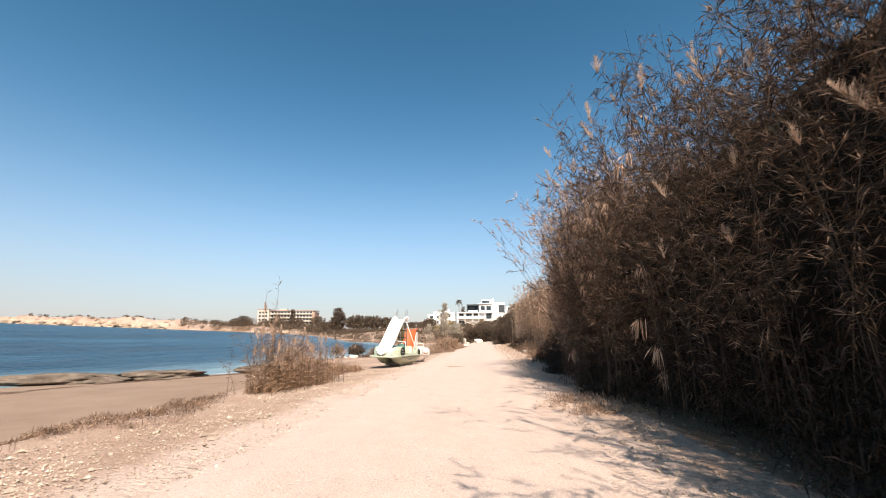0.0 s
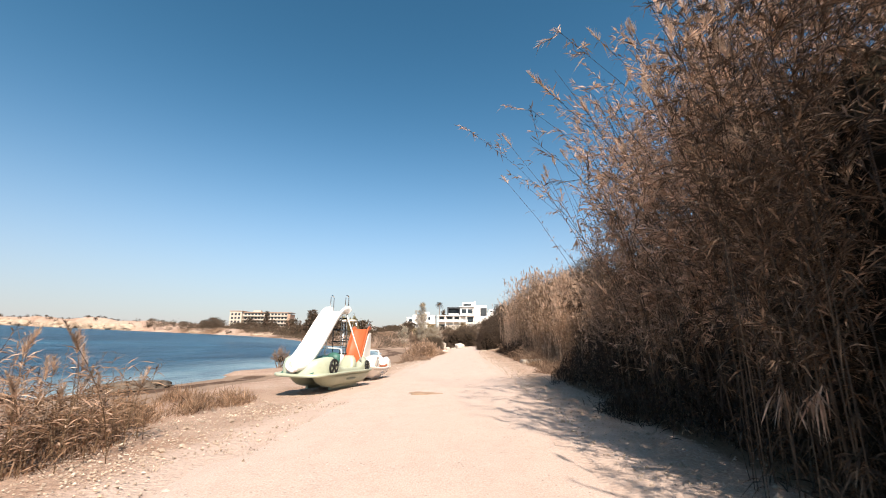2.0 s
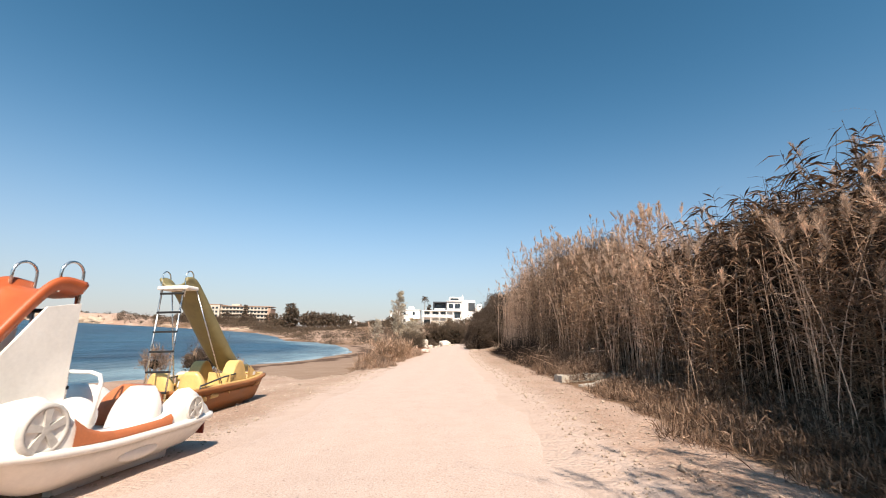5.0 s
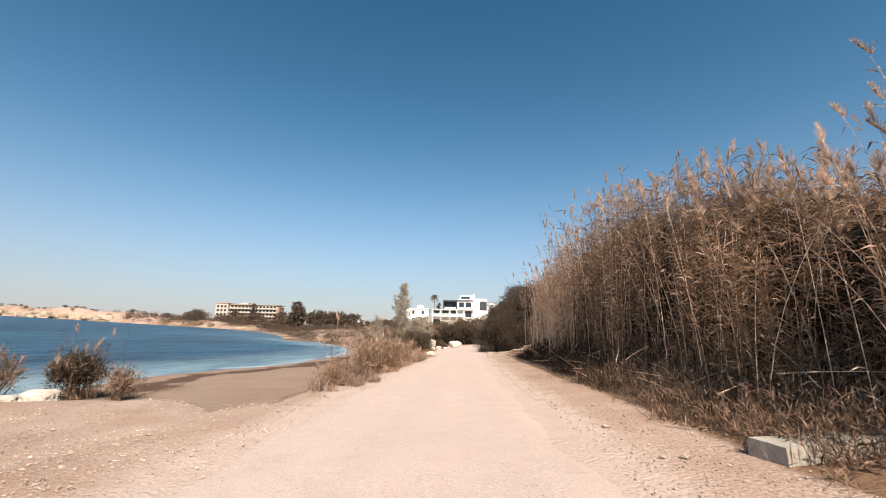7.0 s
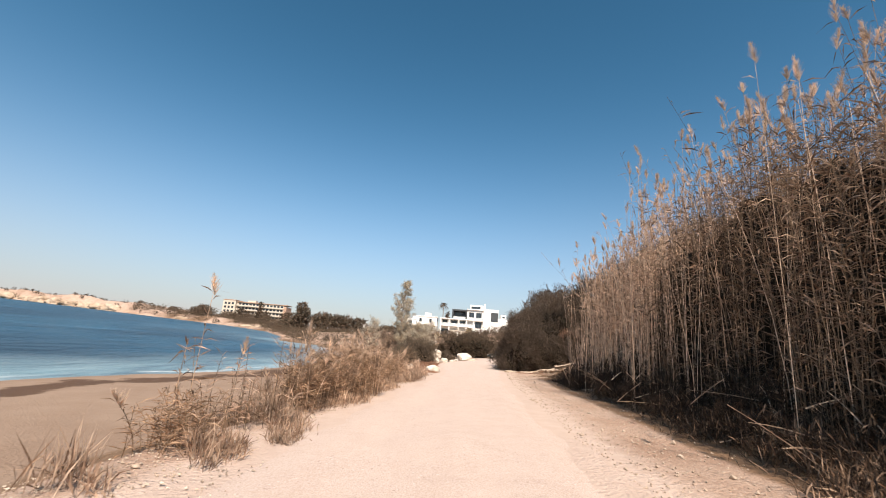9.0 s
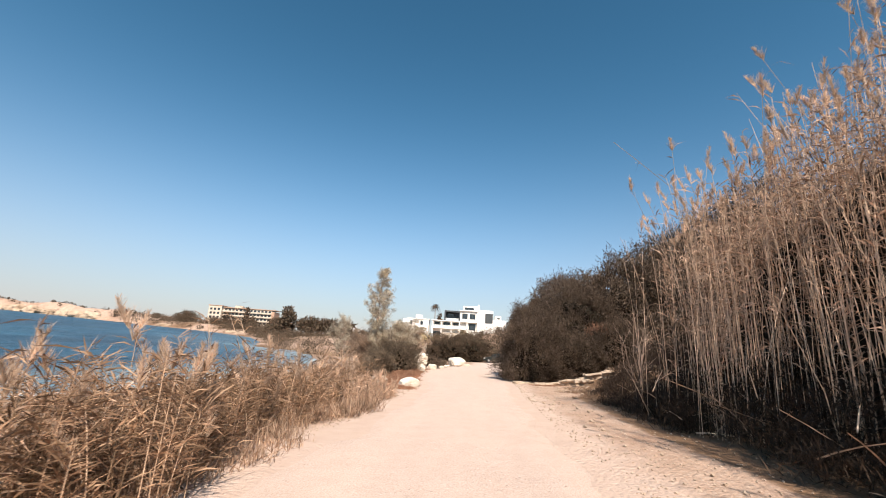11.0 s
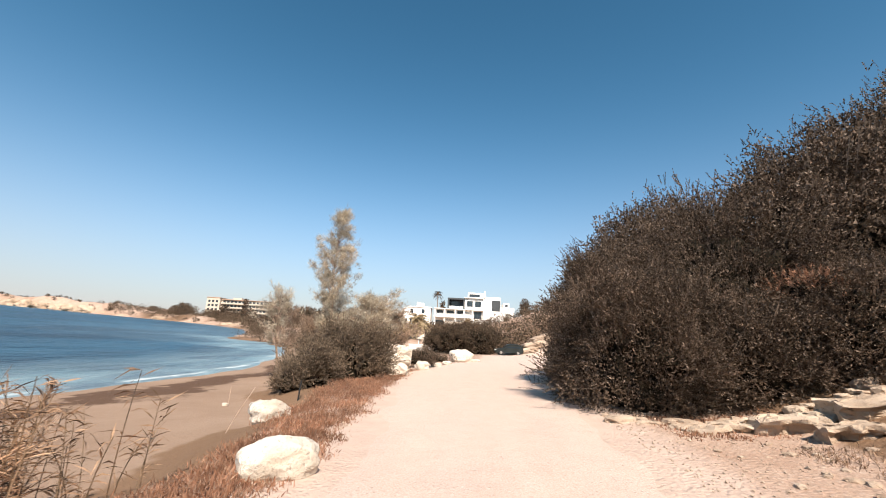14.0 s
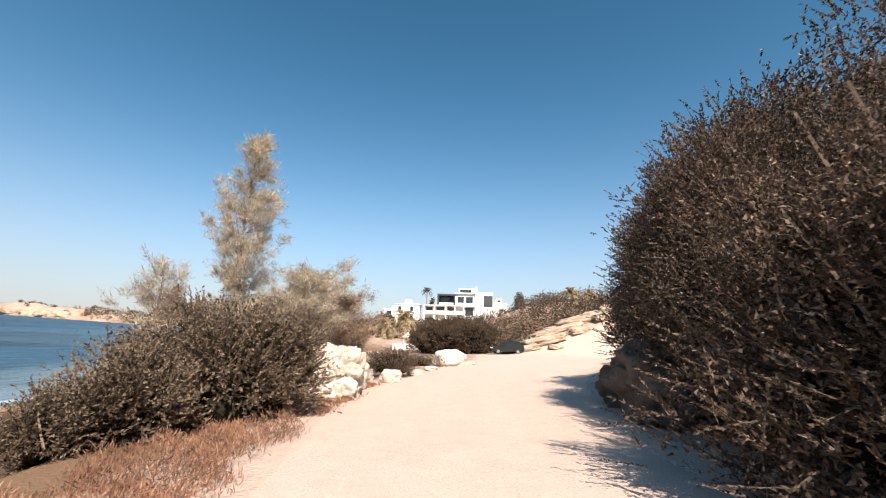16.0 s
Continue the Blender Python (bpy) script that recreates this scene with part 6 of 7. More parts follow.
def tub_boat(m, L, W, hull_mat, inner_mat, label):
    """An open pedal boat. Bow towards +y, stern at y = 0."""
    root = thing("pedal_boat", m, label, "pedal boat", "pedal boats beside the track")
    zb, zg = 0.05, 0.60
    rings = hull_shape(L, W, zg, zb, 0.3)
    bm = loft(rings, False)
    bm.verts.ensure_lookup_table()
    n = len(rings[0])
    bm.faces.new([bm.verts[i] for i in range(n)][::-1])
    bm.faces.new([bm.verts[(len(rings) - 1) * n + i] for i in range(n)])
    part("hull", bm, hull_mat, root, "", True)
    for sx in (-1, 1):
        part("keel", loft([[(sx * W * 0.27 + q * 0.13, y, z) for q, z in ((-1, zt), (-0.7, 0.0), (0.7, 0.0), (1, zt))] for y, zt in ((0.25, 0.12), (L * 0.5, 0.10), (L * 0.72, 0.12))], False), hull_mat, root)
    deck = loft([[(r[0][0], r[0][1], zg + 0.03 - (0.18 if 0.12 < i / 24 < 0.80 else 0.02)), (r[-1][0], r[-1][1], zg + 0.03 - (0.18 if 0.12 < i / 24 < 0.80 else 0.02))] for i, r in enumerate(rings)], False)
    part("deck", deck, inner_mat, root)
    part("rim", tube([(r[0][0] + 0.03, r[0][1], r[0][2]) for r in rings] + [(r[-1][0] - 0.03, r[-1][1], r[-1][2]) for r in rings[::-1]], 0.035), inner_mat, root, "rolled yellow rim", True)
    return root


def car_boat(m, L, W, zg, fw, rw, hull_mat, bonnet_mat, label, hood=0.0, sheer=0.17, pinch=0.42, run=1.35):
    """A car-shaped pedal boat on two floats. Bow towards +y, stern at y = 0."""
    root = thing("pedal_boat", m, label, "pedal boat", "pedal boats beside the track")
    secs = []
    for k in range(41):
        s = k / 40
        w, g = half_beam(s, W, pinch), rim_height(s, zg, sheer)
        if k == 0 or k == 40:
            w *= 0.93
        d = 0.22 * float(sstep(0.20, 0.25, s) * (1 - sstep(0.58, 0.64, s)))
        half = [(w - 0.03, g - 0.055), (w + 0.015, g - 0.045), (w + 0.03, g - 0.01), (w + 0.015, g + 0.025), (w - 0.05, g + 0.035), (w - 0.30, g + 0.035), (w - 0.34, g + 0.035 - d)]
        low = [(w - 0.36, g - 0.06 - d), (w - 0.10, g - 0.06)]
        prof = half + [(-x, z) for x, z in half[::-1]] + [(-x, z) for x, z in low[::-1]] + low
        secs.append([(x, L * s, z) for x, z in prof])
    part("deck", loft(secs, True), hull_mat, root, "moulded deck with a wide overhanging lip", True)
    # two floats under the deck
    for sx in (-1, 1):
        secs = []
        for k in range(27):
            u = k / 26
            y = 0.05 + (L - 0.56) * u
            w, g = half_beam(y / L, W, pinch), rim_height(y / L, zg, sheer)
            rise = max(0, (u - 0.76) / 0.24) ** 2.2 + 0.25 * max(0, (0.08 - u) / 0.08) ** 1.5
            zb = 0.11 + (g - 0.17) * min(rise, 0.98)
            pinch = 1 - 0.35 * max(0, (u - 0.80) / 0.20) ** 2
            xi, xo = W * 0.10, (w - 0.05)
            xm = (xi + xo) / 2
            prof = [(xo, g - 0.05), (xo - 0.05, zb + (g - zb) * 0.62), (xo - 0.13, zb + (g - zb) * 0.28), (xo - 0.24, zb + (g - zb) * 0.06), (xo - 0.34, zb), (xi + 0.18, zb), (xi + 0.06, zb + (g - zb) * 0.12), (xi, zb + (g - zb) * 0.45), (xi, g - 0.05)]
            secs.append([(sx * (xm + (x - xm) * pinch), y, z) for x, z in prof])
        part("float", loft(secs, True), hull_mat, root, "", True)
        part("keel", box(sx * W * 0.24 - 0.05, sx * W * 0.24 + 0.05, 0.5, L * 0.62, 0.0, 0.125, 0.02), hull_mat, root)
        # a shallow moulded swelling on the float's side
        part("side_swelling", lump((sx * (W / 2 - 0.135), L * 0.40, zg * 0.56), (0.05, 0.30, 0.075), 0.02, 5, 3), hull_mat, root, "shallow moulded rib", True)
        secs = []
        for k in range(45):
            s = 0.035 + 0.94 * k / 44
            w, g = half_beam(s, W, pinch) - 0.02, rim_height(s, zg, sheer) + 0.03
            hgt = pod_profile(s, fw, rw, run) * (1.0 if 0 < k < 44 else 0.1)
            secs.append([(sx * w, L * s, g - 0.02), (sx * (w - 0.005), L * s, g + hgt * 0.55), (sx * (w - 0.05), L * s, g + hgt * 0.88), (sx * (w - 0.13), L * s, g + hgt), (sx * (w - 0.24), L * s, g + hgt * 0.95), (sx * (w - 0.33), L * s, g + hgt * 0.6), (sx * (w - 0.36), L * s, g - 0.10)])
        part("flank", loft(secs, False), hull_mat, root, "car-shaped moulded flank", True)
        for s, r in ((fw, 0.23), (rw, 0.165)):
            flank_wheel(root, sx * (half_beam(s, W, pinch) - 0.012), L * s, rim_height(s, zg, sheer) + 0.02 + r * 0.82, r, sx, hull_mat, WORN_GREY if hull_mat is GRP_WHITE else RUBBER)
    part("bonnet", loft([[(x * W * 0.5, y, z - 0.10 * abs(x) ** 2) for x in (-0.64, -0.4, -0.2, 0, 0.2, 0.4, 0.64)] for y, z in ((L * 0.58, zg + 0.10), (L * 0.60, zg + 0.32 + hood), (L * 0.66, zg + 0.35 + hood), (L * 0.78, zg + 0.29 + hood * 0.8), (L * 0.88, zg + 0.25 + hood * 0.2 + (sheer - 0.17) * 0.4), (L * 0.955, zg + 0.17 + (sheer - 0.17) * 0.65))], False), bonnet_mat, root, "sloping bonnet between the wings", True)
    for sx in (-1, 1):
        part("seat", seat_shape(sx * 0.46, L * 0.36, zg - 0.18, 0.56, 0.46, 0.66), hull_mat, root, "moulded seat back", True)
        part("seat_base", box(sx * 0.46 - 0.26, sx * 0.46 + 0.26, L * 0.36 + 0.15, L * 0.36 + 0.52, zg - 0.2, zg + 0.02, 0.05), hull_mat, root)
        part("dashboard_cowl", lump((sx * 0.42, L * 0.585, zg + 0.26 + hood), (0.25, 0.17, 0.20), 0.03, 3 + sx, 3), bonnet_mat, root, "rounded dashboard cowl", True)
    y = L * 0.60
    rail = [(-W * 0.42, y + 0.05, zg + 0.22), (-W * 0.42, y, zg + 0.62), (-W * 0.40, y - 0.01, zg + 0.69), (-W * 0.34, y - 0.01, zg + 0.72), (W * 0.34, y - 0.01, zg + 0.72), (W * 0.40, y - 0.01, zg + 0.69), (W * 0.42, y, zg + 0.62), (W * 0.42, y + 0.05, zg + 0.22)]
    part("grab_rail", tube(rail, 0.02), WHITE_TUBE, root, "bent pale grab rail", True)
    return root


def green_boat():
    L, W, zg = 3.5, 1.70, 0.55
    root = car_boat(pose(-3.92, 25.69, land1(-4.3, 24.0), 0.5, -0.9, 163.96), L, W, zg, 0.757, 0.157, GRP_GREEN, TEAL, "pale green car-shaped pedal boat with a long white slide", 0.14, -0.04, 0.13, 4.0)
    path = curve_points([(1.14, 2.44), (1.22, 2.49), (1.36, 2.47), (1.5, 2.44), (1.78, 2.22), (2.17, 1.80), (2.57, 1.33), (2.95, 0.96), (3.25, 0.75), (3.54, 0.63)], 6)
    part("slide", chute(path, 0.74, 0.15, 8), SLIDE_WHITE, root, "long wavy glossy white slide", True)
    ladder(root, 1.0, zg - 0.1, 1.16, 2.42, 0.52, 5, DARK_TUBE, RUBBER, 0.62, 0.2)
    for sx in (-1, 1):
        part("strut", tube([(sx * 0.30, 1.22, 2.36), (sx * 0.80, 0.78, zg + 0.12)], 0.02), WHITE_TUBE, root, "white diagonal slide strut", True)
        part("strut", tube([(sx * 0.28, 1.5, 2.38), (sx * 0.62, 2.05, zg + 0.3)], 0.014), DARK_TUBE, root, "thin dark slide strut", True)
        # air slots on the bonnet beside the slide
        for k in range(4):
            part("air_slot", box(sx * 0.47 - 0.06, sx * 0.47 + 0.06, 3.0 + k * 0.05, 3.018 + k * 0.05, 0.70 - k * 0.02, 0.712 - k * 0.02), RUBBER, root)
    return root


def white_boat():
    L, W, zg = 3.4, 1.73, 0.49
    root = car_boat(pose(-3.96, 29.99, land1(-4.0, 28.4), 0.1, -0.4, 175.6), L, W, zg, 0.782, 0.176, GRP_WHITE, GRP_WHITE, "white car-shaped pedal boat with an orange slide")
    path = curve_points([(2.02, 2.03), (2.28, 2.05), (2.45, 1.90), (2.75, 1.50), (3.1, 1.02), (3.38, 0.76), (3.56, 0.70)], 6)
    part("slide", chute(path, 0.66, 0.11), SLIDE_ORANGE, root, "straight bright orange slide", True)
    ladder(root, 1.92, zg - 0.1, 2.02, 2.0, 0.5, 4, STEEL, RUBBER, 0.36, 0.26)
    for sx in (-1, 1):
        part("side_panel", loft([[(sx * x, 2.06, 1.92), (sx * x, 2.06, zg), (sx * x, 3.2, zg + 0.1), (sx * x, 3.2, 0.82), (sx * x, 2.42, 1.86)] for x in (0.335, 0.36)], True), GRP_WHITE, root, "cream triangular panel under the slide")
        pan = []
        for k in range(9):
            s = 0.30 + 0.40 * k / 8
            w, g = half_beam(s, W) - 0.008, rim_height(s, zg) + 0.035
            h = pod_profile(s, 0.782, 0.176)
            pan.append([(sx * w, L * s, g), (sx * (w + 0.004), L * s, g + h * 0.55), (sx * (w - 0.036), L * s, g + h * 0.88)])
        part("flank_panel", loft(pan, False), ORANGE_PAINT, root, "faded orange flank panel", True)
    part("stern_panel", box(-0.62, 0.62, -0.03, -0.002, 0.2, 0.40), MAROON, root, "maroon painted stern panel")
    part("rear_seat", seat_shape(0.0, 0.72, 0.45, 0.8, 0.42, 0.48), ORANGE_PAINT, root, "orange moulded rear seat", True)
    return root


def yellow_boat():
    L, W = 3.72, 1.55
    root = tub_boat(pose(-5.94, 32.96, land1(-5.9, 34.8) + 0.02, 0, -2.0, -2.5), L, W, GRP_YELLOW_SHADED, GRP_YELLOW, "old yellow pedal boat with a faded olive slide")
    path = curve_points([(0.10, 2.96), (0.36, 2.97), (0.65, 2.74), (1.3, 2.12), (1.95, 1.50), (2.55, 1.02), (3.0, 0.86), (3.25, 0.84)], 6)
    part("slide", chute(path, 0.62, 0.16), SLIDE_OLIVE, root, "faded olive-yellow slide", True)
    ladder(root, -0.18, 0.36, 0.10, 2.94, 0.5, 6, STEEL, RUBBER, 0.36, 0.28)
    part("platform", box(-0.36, 0.36, 0.06, 0.5, 2.86, 2.95, 0.03), GRP_WHITE, root, "cream slide platform")
    for sx in (-1, 1):
        part("strut", tube([(sx * 0.3, 0.5, 2.88), (sx * 0.62, 1.4, 0.6)], 0.014), STEEL, root, "thin slide strut", True)
        part("side_rail", tube([(sx * 0.72, 0.3, 0.60), (sx * 0.72, 0.32, 0.70), (sx * 0.70, 1.3, 0.82), (sx * 0.62, 2.0, 0.84)], 0.02), DARK_TUBE, root, "low dark side rail", True)
        part("seat", seat_shape(sx * 0.38, 0.62, 0.34, 0.60, 0.34, 0.66, 1), GRP_YELLOW, root, "moulded yellow seat back", True)
        part("bench_panel", loft([[(sx * 0.10, y, 0.4), (sx * 0.70, y, 0.4), (sx * 0.70, y, 0.86), (sx * 0.14, y, 0.92)] for y in (1.58, 1.64)], True), GRP_YELLOW, root, "upright yellow panel")
        # arched paddle housing: a tall round-headed shell
        secs = []
        for q, k in ((-0.16, 0.94), (-0.14, 1.0), (0.14, 1.0), (0.16, 0.94)):
            secs.append([(sx * 0.46 + q, 2.22 + 0.38 * k * math.cos(a), 0.52 + 0.66 * k * math.sin(a)) for a in (math.pi * i / 18 for i in range(19))] + [(sx * 0.46 + q, 2.22 - 0.38 * k, 0.36), (sx * 0.46 + q, 2.22 + 0.38 * k, 0.36)])
        part("paddle_housing", loft(secs, True), GRP_YELLOW, root, "round-headed yellow paddle-wheel housing")
        part("locker", box(sx * 0.46 - 0.14, sx * 0.46 + 0.14, 1.72, 1.95, 0.44, 0.86, 0.03), GRP_YELLOW, root)
        part("bow_cheek", loft([[(sx * x, y, z), (sx * x, y, 0.45)] for x in (0.60, 0.66) for y, z in ((2.70, 1.0), (2.95, 0.86), (3.3, 0.74))], False), GRP_YELLOW, root, "sloping bow cheek")
        part("thwart", box(sx * 0.40 - 0.30, sx * 0.40 + 0.30, 0.80, 1.15, 0.36, 0.52, 0.04), GRP_YELLOW, root)
    part("stern_block", box(-0.5, 0.5, -0.16, 0.1, 0.10, 0.48, 0.09), GRP_YELLOW, root, "rounded stern block")
    part("bow_deck", loft([[(x * 0.66, 2.8 + 0.82 * s, 0.70 + 0.05 * math.sin(s * 3.1) - 0.05 * abs(x)) for x in (-1, -0.5, 0, 0.5, 1)] for s in (0, 0.25, 0.5, 0.75, 1.0)], False), GRP_YELLOW, root, "raised bow deck", True)
    part("sticker", box(0.664, 0.668, 2.86, 3.0, 0.74, 0.83), GRP_WHITE, root, "small white sticker")
    part("cloth", lump((-0.05, 1.1, 0.66), (0.24, 0.22, 0.15), 0.25, 21, 3), TOWEL, root, "crumpled pale cloth on the seats", True)
    return root


green_boat()
white_boat()
yellow_boat()


# ---- buildings beyond the bend ----
STUCCO = plain("white_stucco", (0.80, 0.77, 0.73), 0.85, 0.2, vary=0.07, scale=0.4, grit=0.2, gscale=6)
CREAM = plain("cream_stucco", (0.502, 0.433, 0.357), 0.88, 0.2, vary=0.10, scale=0.3)
PINKISH = plain("terracotta_stucco", (0.38, 0.251, 0.182), 0.88, 0.2, vary=0.12, scale=0.3)
CHARCOAL = plain("charcoal_cladding", (0.045, 0.05, 0.055), 0.5, 0.4, vary=0.2, scale=0.8)
GLASS = plain("dark_window_glass", (0.025, 0.035, 0.045), 0.08, 0.6, vary=0.2, scale=0.5)
PALE_GLASS = plain("balcony_glass", (0.42, 0.47, 0.48), 0.1, 0.6, vary=0.1, scale=0.5)
CAR_PAINT = plain("dark_green_car_paint", (0.010, 0.014, 0.013), 0.4, 0.35, vary=0.15, scale=1.0)
THATCH = plain("pale_canvas_roof", (0.502, 0.418, 0.342), 0.9, 0.1, vary=0.15, scale=2)
CRATE = plain("weathered_beige_panel", (0.34, 0.28, 0.22), 0.8, 0.2, vary=0.25, scale=1.0)


def window(root, x0, x1, z0, z1, y, panes=2, name="window"):
    w = part(name, box(x0, x1, y - 0.06, y + 0.04, z0, z1), CHARCOAL, root)
    n = panes
    for i in range(n):
        a, b = x0 + (x1 - x0) * i / n + 0.06, x0 + (x1 - x0) * (i + 1) / n - 0.06
        part("pane", box(a, b, y - 0.09, y - 0.062, z0 + 0.07, z1 - 0.07), GLASS, w)
    return w


def railing(root, x0, x1, z, y):
    r = part("balcony_rail", box(x0, x1, y - 0.05, y + 0.05, z + 0.95, z + 1.03), STUCCO, root)
    part("glass_panel", box(x0 + 0.05, x1 - 0.05, y - 0.015, y + 0.015, z + 0.05, z + 0.93), PALE_GLASS, r)


def villa():
    Y = 225.0
    root = thing("villa", pose(0, Y, 0), "modern white three-storey villa with a dark framed balcony", "house")
    part("wall", box(-9.3, 5.0, 3.0, 12, 4.6, 14.0), STUCCO, root)
    part("terrace_floor", box(-9.6, 5.2, 0.2, 3.4, 10.7, 11.05, 0.03), STUCCO, root)
    part("terrace_roof", box(-9.6, 5.2, 0.2, 3.4, 13.7, 14.02, 0.03), STUCCO, root)
    for x in (-9.2, -5.6, -1.6, 1.6, 4.7):
        part("column", box(x - 0.22, x + 0.22, 0.4, 0.9, 4.6, 13.7, 0.02), STUCCO, root)
    part("plinth", box(-5.4, 4.9, 0.6, 3.2, 4.6, 9.2), CREAM, root)
    window(root, -8.9, -5.8, 5.2, 9.6, 2.98, 2, "garage_door")
    for x0, x1 in ((-8.6, -6.4), (-4.9, -2.2), (-1.0, 1.3), (2.2, 4.4)):
        window(root, x0, x1, 11.2, 13.4, 2.98)
    railing(root, -9.2, 4.9, 11.05, 0.45)
    # dark framed balcony
    for n, b in (("frame_side", (-4.7, -4.1, 1.2, 6.0, 14.02, 18.1)), ("frame_side", (1.2, 1.75, 1.2, 6.0, 14.02, 18.1)), ("frame_top", (-4.1, 1.2, 1.2, 6.0, 17.5, 18.1))):
        part(n, box(*b), CHARCOAL, root)
    part("wall", box(-4.1, 1.2, 3.4, 11, 14.02, 17.5), CHARCOAL, root)
    window(root, -3.4, -0.6, 14.3, 17.0, 3.38)
    railing(root, -4.1, 1.2, 14.02, 1.5)
    # upper storey and right wing
    part("wall", box(1.77, 8.7, 2.4, 12, 4.6, 18.3), STUCCO, root)
    window(root, 2.6, 4.8, 14.6, 17.3, 2.38)
    window(root, 5.6, 8.0, 14.6, 17.3, 2.38)
    window(root, 5.4, 8.2, 10.7, 13.4, 2.38)
    part("balcony_slab", box(1.77, 8.9, 1.0, 2.4, 13.7, 14.0), STUCCO, root)
    railing(root, 1.8, 8.8, 14.0, 1.05)
    part("wall", box(8.72, 15.1, 1.6, 12, 4.6, 19.0), STUCCO, root)
    part("dark_screen", box(11.9, 15.0, 1.5, 1.58, 13.8, 17.8), CHARCOAL, root, "large dark brown screen")
    part("roof_slab", box(1.5, 9.2, 1.6, 12.2, 18.32, 18.6), STUCCO, root)
    part("penthouse", box(2.9, 9.6, 3.6, 11, 18.6, 20.6), STUCCO, root)
    window(root, 3.4, 7.4, 19.0, 20.0, 3.58, 4)
    part("chimney", box(9.0, 9.5, 4, 4.6, 20.6, 21.4), STUCCO, root)
    part("wall", box(15.12, 20.4, 3, 12, 4.6, 15.4), STUCCO, root)
    part("wall", box(16.4, 18.6, 4, 11, 15.4, 17.2), STUCCO, root)
    window(root, 16.9, 18.1, 15.9, 16.6, 3.98)
    return root


def small_house(x, y, w, d, h, z, label, mat, seed, storeys=2, cols=3, open_share=0.5):
    rr = random.Random(seed)
    root = thing("house", pose(x, y, z), label, "house", "white houses on the hill")
    part("wall", box(0, w, 0, d, -2.5, h), mat, root)
    part("roof", box(-0.3, w + 0.3, -0.3, d + 0.3, h, h + 0.35, 0.05), mat, root)
    part("stair_block", box(w * 0.35, w * 0.65, d * 0.3, d * 0.8, h + 0.35, h + 2.0), mat, root)
    for s in range(storeys):
        for c in range(cols):
            x0 = w * (c + 0.22) / cols
            window(root, x0, x0 + w * open_share / cols, h * s / storeys + 0.8 + 1.4 * (0.5 - open_share), h * (s + 1) / storeys - 0.6, -0.01, 1)
    return root


def hotel():
    root = thing("hotel", pose(-248, 478, 10.5, 0, 0, 3), "long cream five-storey seaside hotel block", "hotel")
    part("wall", box(0, 13, -2, 16, -4, 21.5), CREAM, root)
    part("wall", box(13, 40, 2, 16, -4, 20.2), CREAM, root)
    part("wall", box(40, 62, 1, 16, -4, 19.6), CREAM, root)
    part("end_wall", box(62, 65, 0.5, 16, -4, 19.0), PINKISH, root, "reddish end wall")
    part("roof_edge", box(-0.5, 13.3, -2.4, 16.4, 21.5, 22.1), PINKISH, root)
    part("roof_edge", box(13.4, 65.5, 0.6, 16.4, 20.25, 20.9), PINKISH, root)
    part("roof_plant", box(22, 30, 6, 12, 20.9, 23), CREAM, root)
    for s in range(5):
        z = 0.6 + s * 4.0
        part("balcony_slab", box(13.2, 61.8, -0.6, 2.2, z - 0.5, z - 0.1), CREAM, root)
        part("balcony_front", box(13.2, 61.8, -0.65, -0.45, z - 0.1, z + 0.9), CREAM, root)
        for c in range(13):
            x = 14.4 + c * 3.7
            window(root, x, x + 2.4, z + 0.1, z + 2.9, 0.95 if c > 6 else 1.95, 1)
        for c in range(3):
            x = 1.6 + c * 3.7
            window(root, x, x + 2.2, z + 0.6, z + 2.8, -2.05, 1)
    root2 = thing("hotel_annexe", pose(-190, 462, 4.5, 0, 0, 2), "low cream hotel annexe above the water", "hotel")
    part("wall", box(0, 17, 0, 12, -4, 9.2), CREAM, root2)
    part("roof_edge", box(-0.3, 17.3, -0.3, 12.3, 9.2, 9.7), PINKISH, root2)
    for s in range(3):
        for c in range(5):
            window(root2, 1.0 + c * 3.2, 3.0 + c * 3.2, 0.5 + s * 3, 2.4 + s * 3, -0.02, 1)


villa()
small_house(-19.4, 226, 8.5, 9, 6.6, 7.2, "white stepped house beside the modern villa", STUCCO, 1, 2, 2, 0.25)
small_house(-29, 262, 9, 9, 6.0, 8.5, "small white house half hidden by trees", STUCCO, 2, 2, 2)
small_house(-58, 330, 16, 10, 6.5, 4.0, "pale low house behind shoreline trees", CREAM, 3, 2, 4)
small_house(-78, 345, 14, 10, 8.0, 4.5, "white flat-roofed house on the far shore", STUCCO, 4, 2, 3)
small_house(-38, 300, 12, 9, 6.0, 6.0, "pale low house behind shoreline trees", CREAM, 5, 2, 3)
small_house(30, 150, 8, 6, 3.0, 8.0, "small white house on the ridge", STUCCO, 6, 1, 2)
hotel()


# ---- trees and scrub of the distance ----
def clump(rng, heap, c, r, n, size, mat=0):
    d = unit(rng.normal(size=(n, 3)))
    f = lumpy(d, float(c[0] * 0.37 + c[1] * 0.11), 0.3)[:, None] * (1 - 0.35 * rng.random((n, 1)) ** 2)
    p = np.array(c) + d * np.array(r) * f
    scales(heap, p, d + rng.normal(0, 0.8, (n, 3)), size * rng.uniform(0.6, 1.4, n), size * 0.55 * rng.uniform(0.7, 1.3, n), rng, mat)


